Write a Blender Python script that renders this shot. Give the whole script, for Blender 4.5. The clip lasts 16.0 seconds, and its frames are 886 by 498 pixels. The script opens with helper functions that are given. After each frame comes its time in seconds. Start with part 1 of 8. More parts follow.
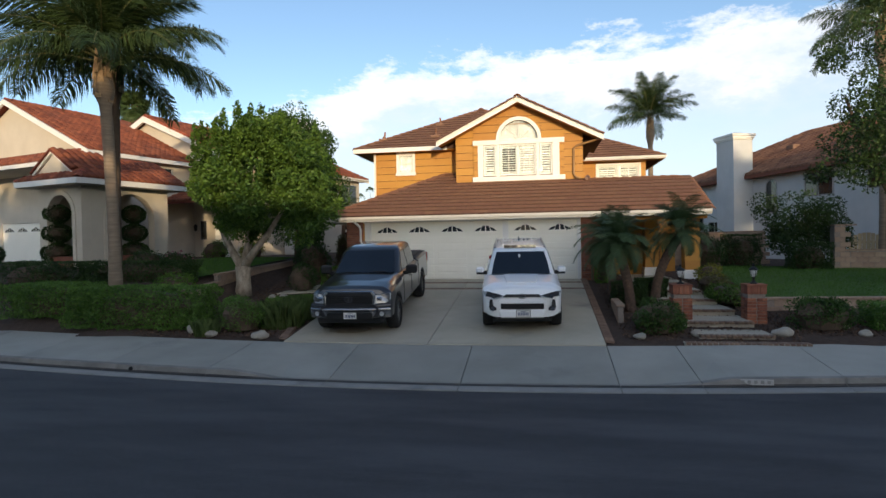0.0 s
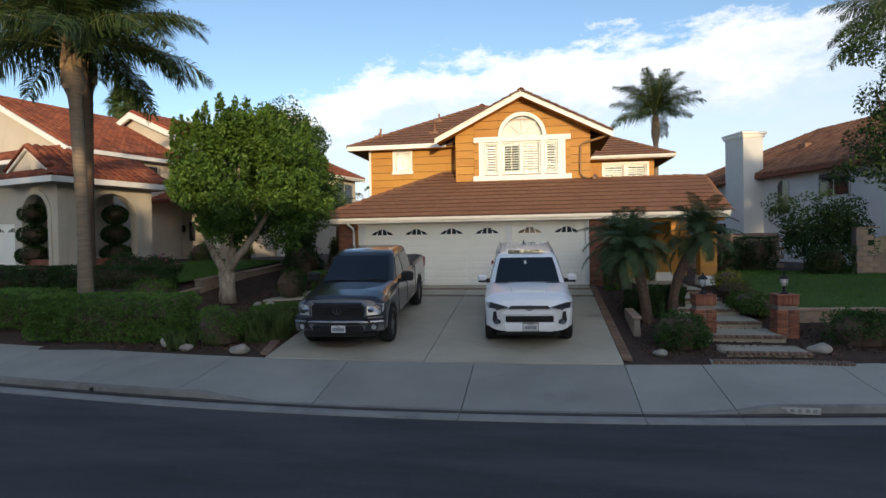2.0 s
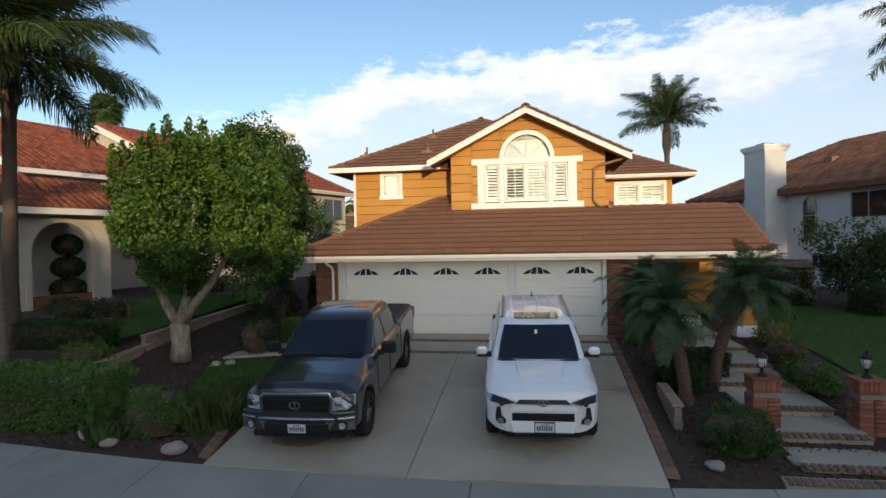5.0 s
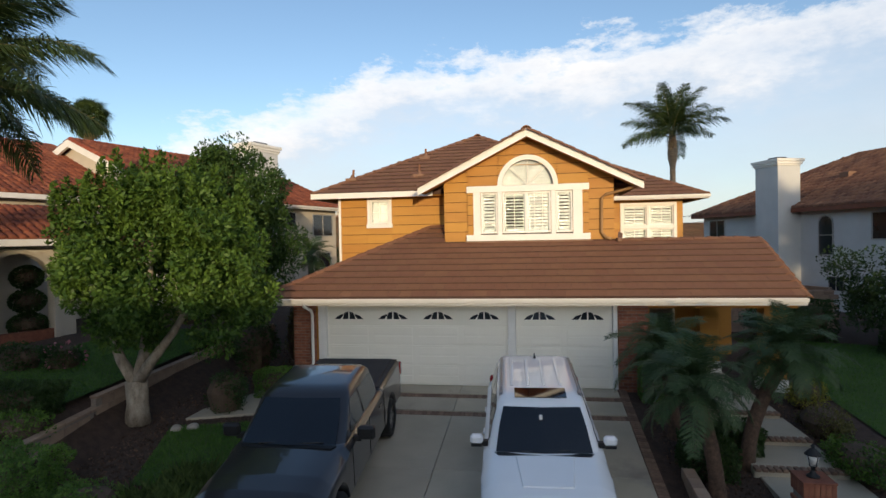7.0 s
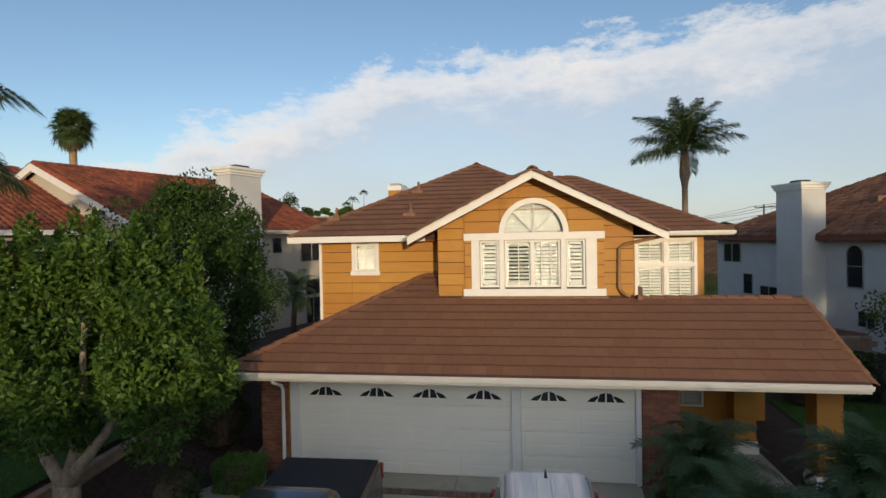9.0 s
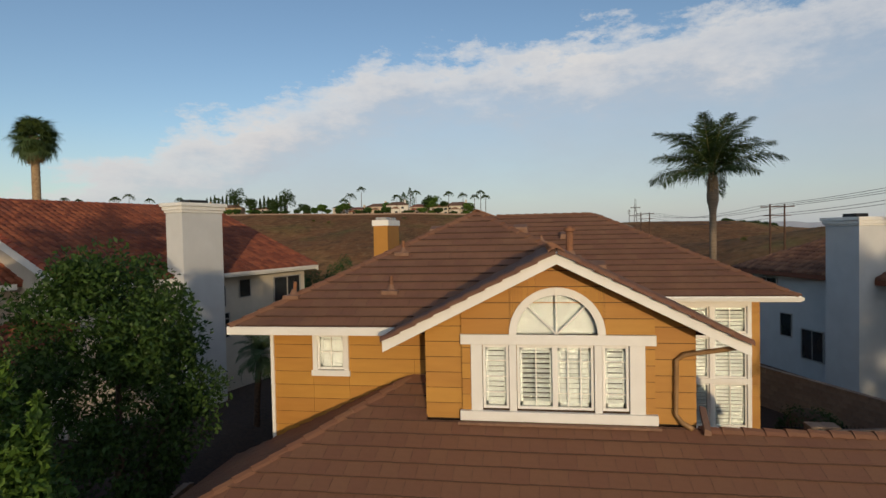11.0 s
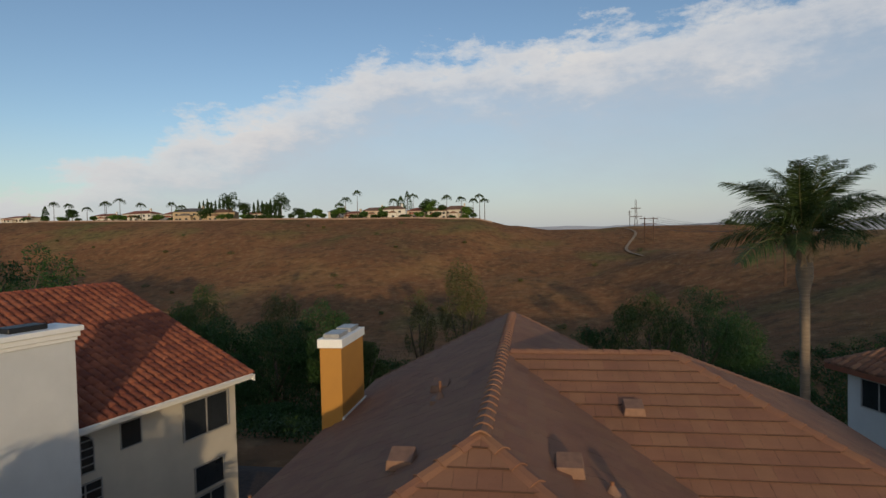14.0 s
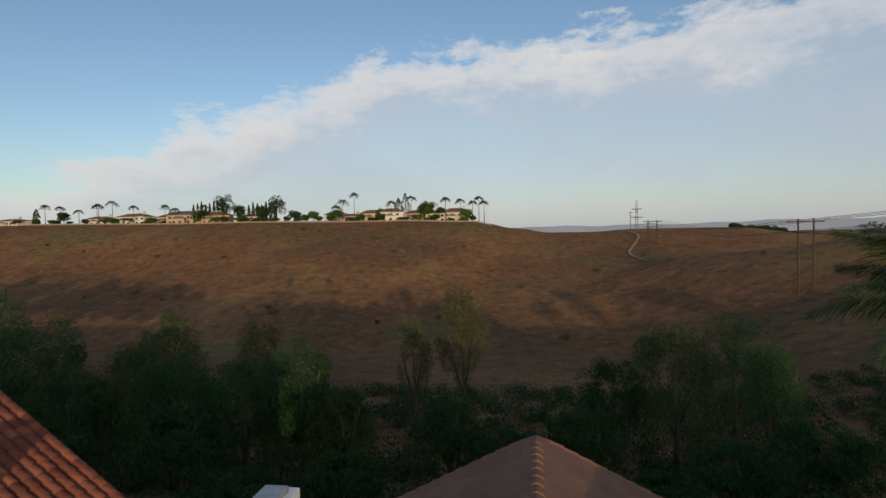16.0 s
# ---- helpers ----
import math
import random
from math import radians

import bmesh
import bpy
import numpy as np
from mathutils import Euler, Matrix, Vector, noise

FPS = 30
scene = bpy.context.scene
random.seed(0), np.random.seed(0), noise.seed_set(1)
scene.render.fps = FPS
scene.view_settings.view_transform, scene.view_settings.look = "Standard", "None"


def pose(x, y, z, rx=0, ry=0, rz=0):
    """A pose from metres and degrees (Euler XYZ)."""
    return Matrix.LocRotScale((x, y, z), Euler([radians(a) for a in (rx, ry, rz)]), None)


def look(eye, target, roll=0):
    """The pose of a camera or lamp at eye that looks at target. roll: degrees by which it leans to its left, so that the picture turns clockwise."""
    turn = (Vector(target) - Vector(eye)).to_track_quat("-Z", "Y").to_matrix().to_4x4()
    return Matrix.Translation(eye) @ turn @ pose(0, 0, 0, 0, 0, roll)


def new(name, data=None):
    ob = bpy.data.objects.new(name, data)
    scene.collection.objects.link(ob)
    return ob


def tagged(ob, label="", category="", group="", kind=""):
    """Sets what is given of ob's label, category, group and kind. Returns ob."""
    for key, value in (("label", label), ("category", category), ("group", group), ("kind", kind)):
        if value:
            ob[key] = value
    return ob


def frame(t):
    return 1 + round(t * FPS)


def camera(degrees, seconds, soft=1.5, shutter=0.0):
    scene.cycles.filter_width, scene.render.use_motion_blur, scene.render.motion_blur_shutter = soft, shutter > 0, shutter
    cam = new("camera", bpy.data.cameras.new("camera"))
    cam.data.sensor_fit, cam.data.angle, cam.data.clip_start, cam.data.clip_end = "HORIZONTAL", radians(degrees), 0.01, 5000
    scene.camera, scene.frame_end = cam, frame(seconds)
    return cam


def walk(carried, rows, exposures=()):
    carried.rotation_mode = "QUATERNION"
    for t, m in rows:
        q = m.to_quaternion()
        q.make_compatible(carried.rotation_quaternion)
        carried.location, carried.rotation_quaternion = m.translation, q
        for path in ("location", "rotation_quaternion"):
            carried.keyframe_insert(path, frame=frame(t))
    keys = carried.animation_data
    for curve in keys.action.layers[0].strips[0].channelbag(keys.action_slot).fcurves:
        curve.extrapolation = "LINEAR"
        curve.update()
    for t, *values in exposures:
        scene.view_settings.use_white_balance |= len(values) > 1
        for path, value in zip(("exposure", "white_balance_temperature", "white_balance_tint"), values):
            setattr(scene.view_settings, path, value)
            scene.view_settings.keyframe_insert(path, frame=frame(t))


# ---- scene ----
cam = camera(75.0, 16.0)
PATH = [
    (0, (2.562, -20.945, 1.447), (2.229, -18.973, 1.417), -1.0),
    (0.5, (2.515, -20.75, 1.469), (2.185, -18.778, 1.438), -0.9),
    (1, (2.486, -20.446, 1.485), (2.155, -18.474, 1.453), -0.9),
    (1.5, (2.426, -20.062, 1.5), (2.095, -18.089, 1.467), -1.0),
    (2, (2.346, -19.631, 1.572), (2.017, -17.658, 1.54), -0.9),
    (2.5, (2.277, -19.166, 1.763), (1.948, -17.193, 1.728), -0.9),
    (3, (2.201, -18.691, 1.937), (1.872, -16.718, 1.904), -1.0),
    (3.5, (2.112, -18.228, 2.142), (1.789, -16.254, 2.111), -0.9),
    (4, (2.092, -17.758, 2.336), (1.766, -15.785, 2.307), -1.0),
    (6.5, (2.046, -15.524, 3.584), (1.722, -13.551, 3.55), -1.1),
    (7, (1.992, -15.069, 3.883), (1.672, -13.095, 3.849), -1.1),
    (7.5, (1.938, -14.617, 4.232), (1.62, -12.643, 4.196), -1.1),
    (8, (1.925, -14.152, 4.592), (1.604, -12.179, 4.556), -1.1),
    (10.5, (1.514, -9.745, 6.858), (1.195, -7.771, 6.81), -1.1),
    (11, (1.382, -8.555, 7.47), (1.065, -6.581, 7.412), -1.2),
    (11.5, (1.227, -7.277, 8.026), (0.913, -5.302, 7.971), -1.2),
    (12, (1.115, -5.935, 8.644), (0.799, -3.961, 8.583), -1.4),
    (12.5, (0.999, -4.524, 9.278), (0.683, -2.55, 9.215), -1.4),
    (13, (0.843, -3.024, 9.896), (0.529, -1.05, 9.834), -1.4),
    (13.5, (0.679, -1.437, 10.458), (0.366, 0.537, 10.396), -1.4),
    (14, (0.51, 0.148, 10.982), (0.197, 2.123, 10.92), -1.4),
    (14.5, (0.33, 1.815, 11.449), (0.017, 3.79, 11.386), -1.5),
    (15, (0.144, 3.532, 11.892), (-0.166, 5.507, 11.831), -1.5),
    (15.5, (-0.072, 5.361, 12.413), (-0.382, 7.336, 12.35), -1.5),
    (16, (-0.266, 7.173, 12.907), (-0.576, 9.148, 12.844), -1.5),
]
walk(cam, [(t, look(eye, target, roll)) for t, eye, target, roll in PATH],
     exposures=[(0, 0.86), (4, 0.80), (7, 0.60), (8, 0.48), (10.5, 0.0), (13.5, -0.03), (16, 0.02)])

# ---- sky, sun ----
SUN_AZ, SUN_EL = 17.0, 6.0            # degrees to the right of straight behind, and above the horizon
sun_dir = Vector((math.sin(radians(SUN_AZ)) * math.cos(radians(SUN_EL)), -math.cos(radians(SUN_AZ)) * math.cos(radians(SUN_EL)), math.sin(radians(SUN_EL))))
lamp = bpy.data.lights.new("sun", "SUN")
lamp.energy, lamp.angle, lamp.color = 2.08, radians(0.6), (1.0, 0.76, 0.47)
sun = new("sun", lamp)
sun.matrix_world = look(sun_dir * 50, (0, 0, 0))


def nodes_of(tree):
    return tree.nodes, tree.links


def math_node(nt, op, a, b=None, c=None, clamp=False):
    n = nt.nodes.new("ShaderNodeMath")
    n.operation, n.use_clamp = op, clamp
    for i, v in enumerate((a, b, c)):
        if v is None:
            continue
        if isinstance(v, (int, float)):
            n.inputs[i].default_value = v
        else:
            nt.links.new(v, n.inputs[i])
    return n.outputs[0]


def ramp_node(nt, fac, stops):
    n = nt.nodes.new("ShaderNodeValToRGB")
    e = n.color_ramp.elements
    while len(e) < len(stops):
        e.new(0.5)
    for el, (p, c) in zip(e, stops):
        el.position = p
        el.color = (*c, 1) if len(c) == 3 else c
    nt.links.new(fac, n.inputs[0])
    return n.outputs[0]


def mix_node(nt, fac, a, b, blend="MIX"):
    n = nt.nodes.new("ShaderNodeMix")
    n.data_type, n.blend_type = "RGBA", blend
    for sock, v in ((n.inputs[0], fac), (n.inputs[6], a), (n.inputs[7], b)):
        if isinstance(v, (int, float)):
            sock.default_value = v
        elif isinstance(v, tuple):
            sock.default_value = (*v, 1)
        else:
            nt.links.new(v, sock)
    return n.outputs[2]


def noise_node(nt, vec, scale, detail=4, rough=0.55):
    n = nt.nodes.new("ShaderNodeTexNoise")
    n.inputs["Scale"].default_value, n.inputs["Detail"].default_value, n.inputs["Roughness"].default_value = scale, detail, rough
    if vec is not None:
        nt.links.new(vec, n.inputs["Vector"])
    return n.outputs["Fac"]


world = bpy.data.worlds.new("sky")
scene.world = world
world.use_nodes = True
nt = world.node_tree
nt.nodes.clear()
out = nt.nodes.new("ShaderNodeOutputWorld")
bg = nt.nodes.new("ShaderNodeBackground")
nt.links.new(bg.outputs[0], out.inputs[0])
sky = nt.nodes.new("ShaderNodeTexSky")
sky.sky_type, sky.sun_disc = "NISHITA", False
sky.sun_elevation, sky.sun_rotation = radians(SUN_EL + 8), radians(180 - SUN_AZ)
sky.air_density, sky.dust_density, sky.ozone_density, sky.altitude = 1.0, 0.8, 2.0, 150
co = nt.nodes.new("ShaderNodeTexCoord")
sep = nt.nodes.new("ShaderNodeSeparateXYZ")
nt.links.new(co.outputs["Generated"], sep.inputs[0])
# azimuth from straight ahead (+ to the right) and elevation, in degrees
az = math_node(nt, "MULTIPLY", math_node(nt, "ARCTAN2", sep.outputs[0], sep.outputs[1]), 57.2958)
el = math_node(nt, "MULTIPLY", math_node(nt, "ARCSINE", sep.outputs[2]), 57.2958)
flat = nt.nodes.new("ShaderNodeCombineXYZ")
nt.links.new(math_node(nt, "MULTIPLY", az, 0.05), flat.inputs[0])
nt.links.new(math_node(nt, "MULTIPLY", el, 0.11), flat.inputs[1])
puff = noise_node(nt, flat.outputs[0], 2.6, 11, 0.66)
wisp = noise_node(nt, flat.outputs[0], 0.8, 6, 0.6)
# the upper rim of the cloud bank rises to the right; below it the bank thins out into haze
rim = math_node(nt, "MULTIPLY_ADD", az, 0.42, 22.7)
rim = math_node(nt, "MINIMUM", rim, math_node(nt, "MULTIPLY_ADD", az, 0.04, 17.1))
below = math_node(nt, "SUBTRACT", rim, el)
below = math_node(nt, "ADD", below, math_node(nt, "MULTIPLY_ADD", puff, 14.0, -7.3))
crest = ramp_node(nt, math_node(nt, "MULTIPLY_ADD", below, 0.055, 0.2, clamp=True),
                  [(0.13, (0, 0, 0)), (0.18, (0.5, 0.5, 0.5)), (0.25, (0.92, 0.92, 0.92)), (0.36, (0.9, 0.9, 0.9)), (0.56, (0.62, 0.62, 0.62)), (0.85, (0.62, 0.62, 0.62)), (1.0, (0.55, 0.55, 0.55))])
crest = math_node(nt, "MULTIPLY", crest, math_node(nt, "MULTIPLY_ADD", wisp, 1.5, 0.18), clamp=True)
shade = ramp_node(nt, math_node(nt, "MULTIPLY_ADD", below, 0.055, 0.2, clamp=True),
                  [(0.2, (5.9, 5.8, 5.7)), (0.32, (5.4, 5.35, 5.4)), (0.46, (4.1, 4.4, 4.85)), (1.0, (3.6, 3.95, 4.4))])
SKY = mix_node(nt, crest, sky.outputs[0], shade)
haze = ramp_node(nt, math_node(nt, "MULTIPLY", el, 0.1, clamp=True), [(0.0, (0.55, 0.55, 0.55)), (0.35, (0.25, 0.25, 0.25)), (1.0, (0, 0, 0))])
SKY = mix_node(nt, haze, SKY, (4.0, 4.2, 4.5))
# the warm glow of the sky round the low sun
toward = nt.nodes.new("ShaderNodeVectorMath")
toward.operation = "DOT_PRODUCT"
nt.links.new(co.outputs["Generated"], toward.inputs[0])
toward.inputs[1].default_value = sun_dir
glow = math_node(nt, "POWER", math_node(nt, "MAXIMUM", toward.outputs["Value"], 0.0), 3.0)
SKY = mix_node(nt, glow, SKY, (2.7, 2.15, 1.4), "ADD")
nt.links.new(SKY, bg.inputs[0])
bg.inputs[1].default_value = 0.12


# ---- materials ----
def mat(name, col, col2=None, rough=0.8, scale=6.0, fine=60.0, bump=0.15, metal=0.0, spec=0.4, vary=0.0, island=0.0, trans=0.0, coat=0.0,
        stain=None, stain_scale=0.5, stain_at=0.58, mid=0.5, stretch=None):
    m = bpy.data.materials.new(name)
    m.use_nodes = True
    t = m.node_tree
    b = t.nodes["Principled BSDF"]
    tc = t.nodes.new("ShaderNodeTexCoord")
    vec = tc.outputs["Object"]
    if stretch:
        mp = t.nodes.new("ShaderNodeMapping")
        mp.inputs["Scale"].default_value = stretch
        t.links.new(vec, mp.inputs[0])
        vec = mp.outputs[0]
    big = noise_node(t, vec, scale, 5)
    small = noise_node(t, vec, fine, 4, 0.65)
    col2 = col2 or tuple(c * 0.72 for c in col)
    f = math_node(t, "ADD", math_node(t, "MULTIPLY", big, 0.65), math_node(t, "MULTIPLY", small, 0.35))
    c = ramp_node(t, f, [(mid - 0.14, col2), (mid + 0.14, col)])
    if stain:
        s = noise_node(t, vec, stain_scale, 6, 0.6)
        c = mix_node(t, ramp_node(t, s, [(stain_at, (0, 0, 0)), (stain_at + 0.16, (0.8, 0.8, 0.8))]), c, stain)
    if vary or island:
        src = t.nodes.new("ShaderNodeObjectInfo").outputs["Random"] if vary else t.nodes.new("ShaderNodeNewGeometry").outputs["Random Per Island"]
        k = vary or island
        hsv = t.nodes.new("ShaderNodeHueSaturation")
        t.links.new(math_node(t, "MULTIPLY_ADD", src, 2 * k, 1 - k), hsv.inputs["Value"])
        t.links.new(math_node(t, "MULTIPLY_ADD", src, 0.008, 0.496), hsv.inputs["Hue"])
        t.links.new(c, hsv.inputs["Color"])
        c = hsv.outputs[0]
    t.links.new(c, b.inputs["Base Color"])
    b.inputs["Roughness"].default_value, b.inputs["Metallic"].default_value = rough, metal
    b.inputs["Specular IOR Level"].default_value = spec
    b.inputs["Coat Weight"].default_value = coat
    b.inputs["Coat Roughness"].default_value = 0.04
    if trans:
        b.inputs["Transmission Weight"].default_value = trans
    if bump:
        bn = t.nodes.new("ShaderNodeBump")
        bn.inputs["Strength"].default_value, bn.inputs["Distance"].default_value = bump, 0.02
        t.links.new(math_node(t, "ADD", small, math_node(t, "MULTIPLY", big, 0.6)), bn.inputs["Height"])
        t.links.new(bn.outputs[0], b.inputs["Normal"])
    return m


def leaf_mat(name, col, col2, glow=0.25, spread=0.35):
    """Foliage: two-sided leaves that let some light through."""
    m = bpy.data.materials.new(name)
    m.use_nodes = True
    t = m.node_tree
    b = t.nodes["Principled BSDF"]
    geo = t.nodes.new("ShaderNodeNewGeometry").outputs["Random Per Island"]
    tc = t.nodes.new("ShaderNodeTexCoord")
    n = noise_node(t, tc.outputs["Object"], 1.1, 3)
    f = math_node(t, "ADD", math_node(t, "MULTIPLY", geo, 0.55), math_node(t, "MULTIPLY_ADD", n, 0.9, -0.2))
    c = ramp_node(t, f, [(0.15, col2), (0.85, col)])
    t.links.new(c, b.inputs["Base Color"])
    b.inputs["Roughness"].default_value, b.inputs["Specular IOR Level"].default_value = 0.55, 0.3
    tr = t.nodes.new("ShaderNodeBsdfTranslucent")
    t.links.new(c, tr.inputs[0])
    mx = t.nodes.new("ShaderNodeMixShader")
    mx.inputs[0].default_value = glow
    t.links.new(b.outputs[0], mx.inputs[1])
    t.links.new(tr.outputs[0], mx.inputs[2])
    t.links.new(mx.outputs[0], t.nodes["Material Output"].inputs[0])
    return m


def glass_mat(name, tint=(0.9, 0.95, 0.95)):
    m = bpy.data.materials.new(name)
    m.use_nodes = True
    b = m.node_tree.nodes["Principled BSDF"]
    b.inputs["Base Color"].default_value = (*tint, 1)
    b.inputs["Roughness"].default_value, b.inputs["Transmission Weight"].default_value, b.inputs["IOR"].default_value = 0.02, 1.0, 1.15
    return m


ASPHALT = mat("asphalt", (0.080, 0.080, 0.085), (0.040, 0.040, 0.044), 0.85, 0.9, 38, 0.9, stain=(0.092, 0.092, 0.098), stain_scale=0.5, stain_at=0.5, stretch=(0.35, 1.3, 1))
CONCRETE = mat("concrete", (0.47, 0.425, 0.335), (0.37, 0.335, 0.26), 0.85, 0.9, 70, 0.2, stain=(0.20, 0.19, 0.175), stain_scale=0.6, vary=0.06)
SIDEWALK = mat("sidewalk concrete", (0.375, 0.365, 0.325), (0.29, 0.285, 0.25), 0.85, 0.8, 70, 0.2, stain=(0.19, 0.19, 0.18), stain_scale=0.45, vary=0.16)
KERB = mat("kerb concrete", (0.30, 0.285, 0.26), (0.19, 0.18, 0.165), 0.9, 1.6, 50, 0.3, stain=(0.13, 0.12, 0.11), stain_scale=1.2, vary=0.08)
BRICK = mat("red brick", (0.33, 0.13, 0.075), (0.22, 0.08, 0.05), 0.85, 9, 90, 0.35, vary=0.28)
MORTAR = mat("mortar", (0.30, 0.25, 0.21), None, 0.9, 20, 90, 0.3)
BRICK_OLD = mat("worn brick", (0.25, 0.165, 0.12), (0.17, 0.11, 0.08), 0.9, 9, 90, 0.35, vary=0.25)
SIDING = mat("ochre painted siding", (0.50, 0.245, 0.045), (0.44, 0.21, 0.038), 0.6, 1.3, 40, 0.12, vary=0.07, stretch=(1, 1, 6))
SHEATH = mat("ochre wall", (0.46, 0.22, 0.04), (0.42, 0.20, 0.038), 0.7, 2, 40, 0.1)
WHITE = mat("white paint", (0.86, 0.85, 0.81), (0.79, 0.78, 0.74), 0.5, 2.5, 50, 0.06)
GARAGE = mat("white garage paint", (0.93, 0.90, 0.80), (0.89, 0.86, 0.76), 0.45, 1.5, 60, 0.05)
SHUTTER = mat("white shutter", (0.62, 0.645, 0.64), (0.57, 0.595, 0.59), 0.45, 3, 50, 0.03)
TILE = mat("brown concrete roof tile", (0.290, 0.140, 0.078), (0.215, 0.103, 0.060), 0.85, 1.1, 45, 0.35, vary=0.05, stain=(0.165, 0.085, 0.056), stain_scale=0.5)
TILES = mat("brown concrete roof tiles", (0.290, 0.140, 0.078), (0.215, 0.103, 0.060), 0.85, 1.1, 45, 0.35, island=0.05, stain=(0.165, 0.085, 0.056), stain_scale=0.5)
# real underlay; also colours tile edges dark as course shadow lines
DECK_SHADE = mat("roof underlay and tile edge shadow", (0.10, 0.055, 0.04), None, 0.9, 4, 50, 0.2)
REDTILE = mat("red clay tile", (0.26, 0.076, 0.036), (0.155, 0.047, 0.026), 0.75, 2.2, 40, 0.25, island=0.3, stain=(0.17, 0.07, 0.05), stain_scale=0.35, stain_at=0.56)
REDDECK = mat("red roof deck", (0.22, 0.06, 0.035), None, 0.9, 4, 50, 0.2)
BROWNTILE = mat("brown clay tile", (0.33, 0.155, 0.085), (0.20, 0.095, 0.06), 0.8, 2.2, 40, 0.25, island=0.28, stain=(0.14, 0.08, 0.06), stain_scale=0.4)
RUST = mat("rust painted fascia", (0.25, 0.085, 0.045), None, 0.7, 3, 40, 0.1)
STUCCO = mat("cream stucco", (0.60, 0.545, 0.45), (0.53, 0.48, 0.395), 0.9, 1.2, 110, 0.35)
STUCCO_W = mat("white stucco", (0.64, 0.65, 0.645), (0.57, 0.58, 0.575), 0.9, 1.2, 110, 0.35)
# dark wall colour that draws the shadow lines between the siding boards
LAP_SHADE = mat("dark backing for lap shadows", (0.06, 0.035, 0.018), (0.04, 0.025, 0.014), 0.9, 4, 50, 0.1)
# the unlit room's darkness, put into a panel colour
INTERIOR = mat("dim interior", (0.07, 0.066, 0.06), None, 0.9, 2, 20, 0.0)
GLASS = glass_mat("window glass")
DARKGLASS = mat("dark window glass", (0.030, 0.036, 0.042), (0.018, 0.022, 0.026), 0.06, 0.6, 3, 0.0, spec=0.7)
FRAME = mat("aluminium frame", (0.45, 0.44, 0.42), None, 0.4, 5, 50, 0.03, metal=0.3)
BLACKMETAL = mat("black metal", (0.03, 0.03, 0.03), None, 0.5, 8, 60, 0.1, metal=0.4)
RUSTPIPE = mat("rusty vent pipe", (0.30, 0.13, 0.06), (0.16, 0.08, 0.05), 0.8, 9, 60, 0.3)
LEAD = mat("painted flashing", (0.27, 0.15, 0.095), None, 0.7, 8, 60, 0.2)
SOIL = mat("bark mulch soil", (0.085, 0.055, 0.04), (0.045, 0.03, 0.024), 0.95, 7, 40, 0.9)
BARKCHIP = mat("bark chips", (0.15, 0.09, 0.06), (0.06, 0.04, 0.03), 0.95, 12, 40, 0.4, island=0.5)
LAWN = mat("lawn turf", (0.06, 0.12, 0.022), (0.038, 0.085, 0.018), 0.95, 1.2, 60, 0.8)
ROCK = mat("pale rock", (0.42, 0.38, 0.32), (0.30, 0.27, 0.23), 0.9, 4, 30, 0.5)
BLOCK = mat("slump block", (0.36, 0.26, 0.19), (0.27, 0.19, 0.14), 0.9, 5, 50, 0.4, vary=0.12)
WOOD = mat("weathered pole wood", (0.10, 0.055, 0.035), None, 0.9, 3, 40, 0.3)


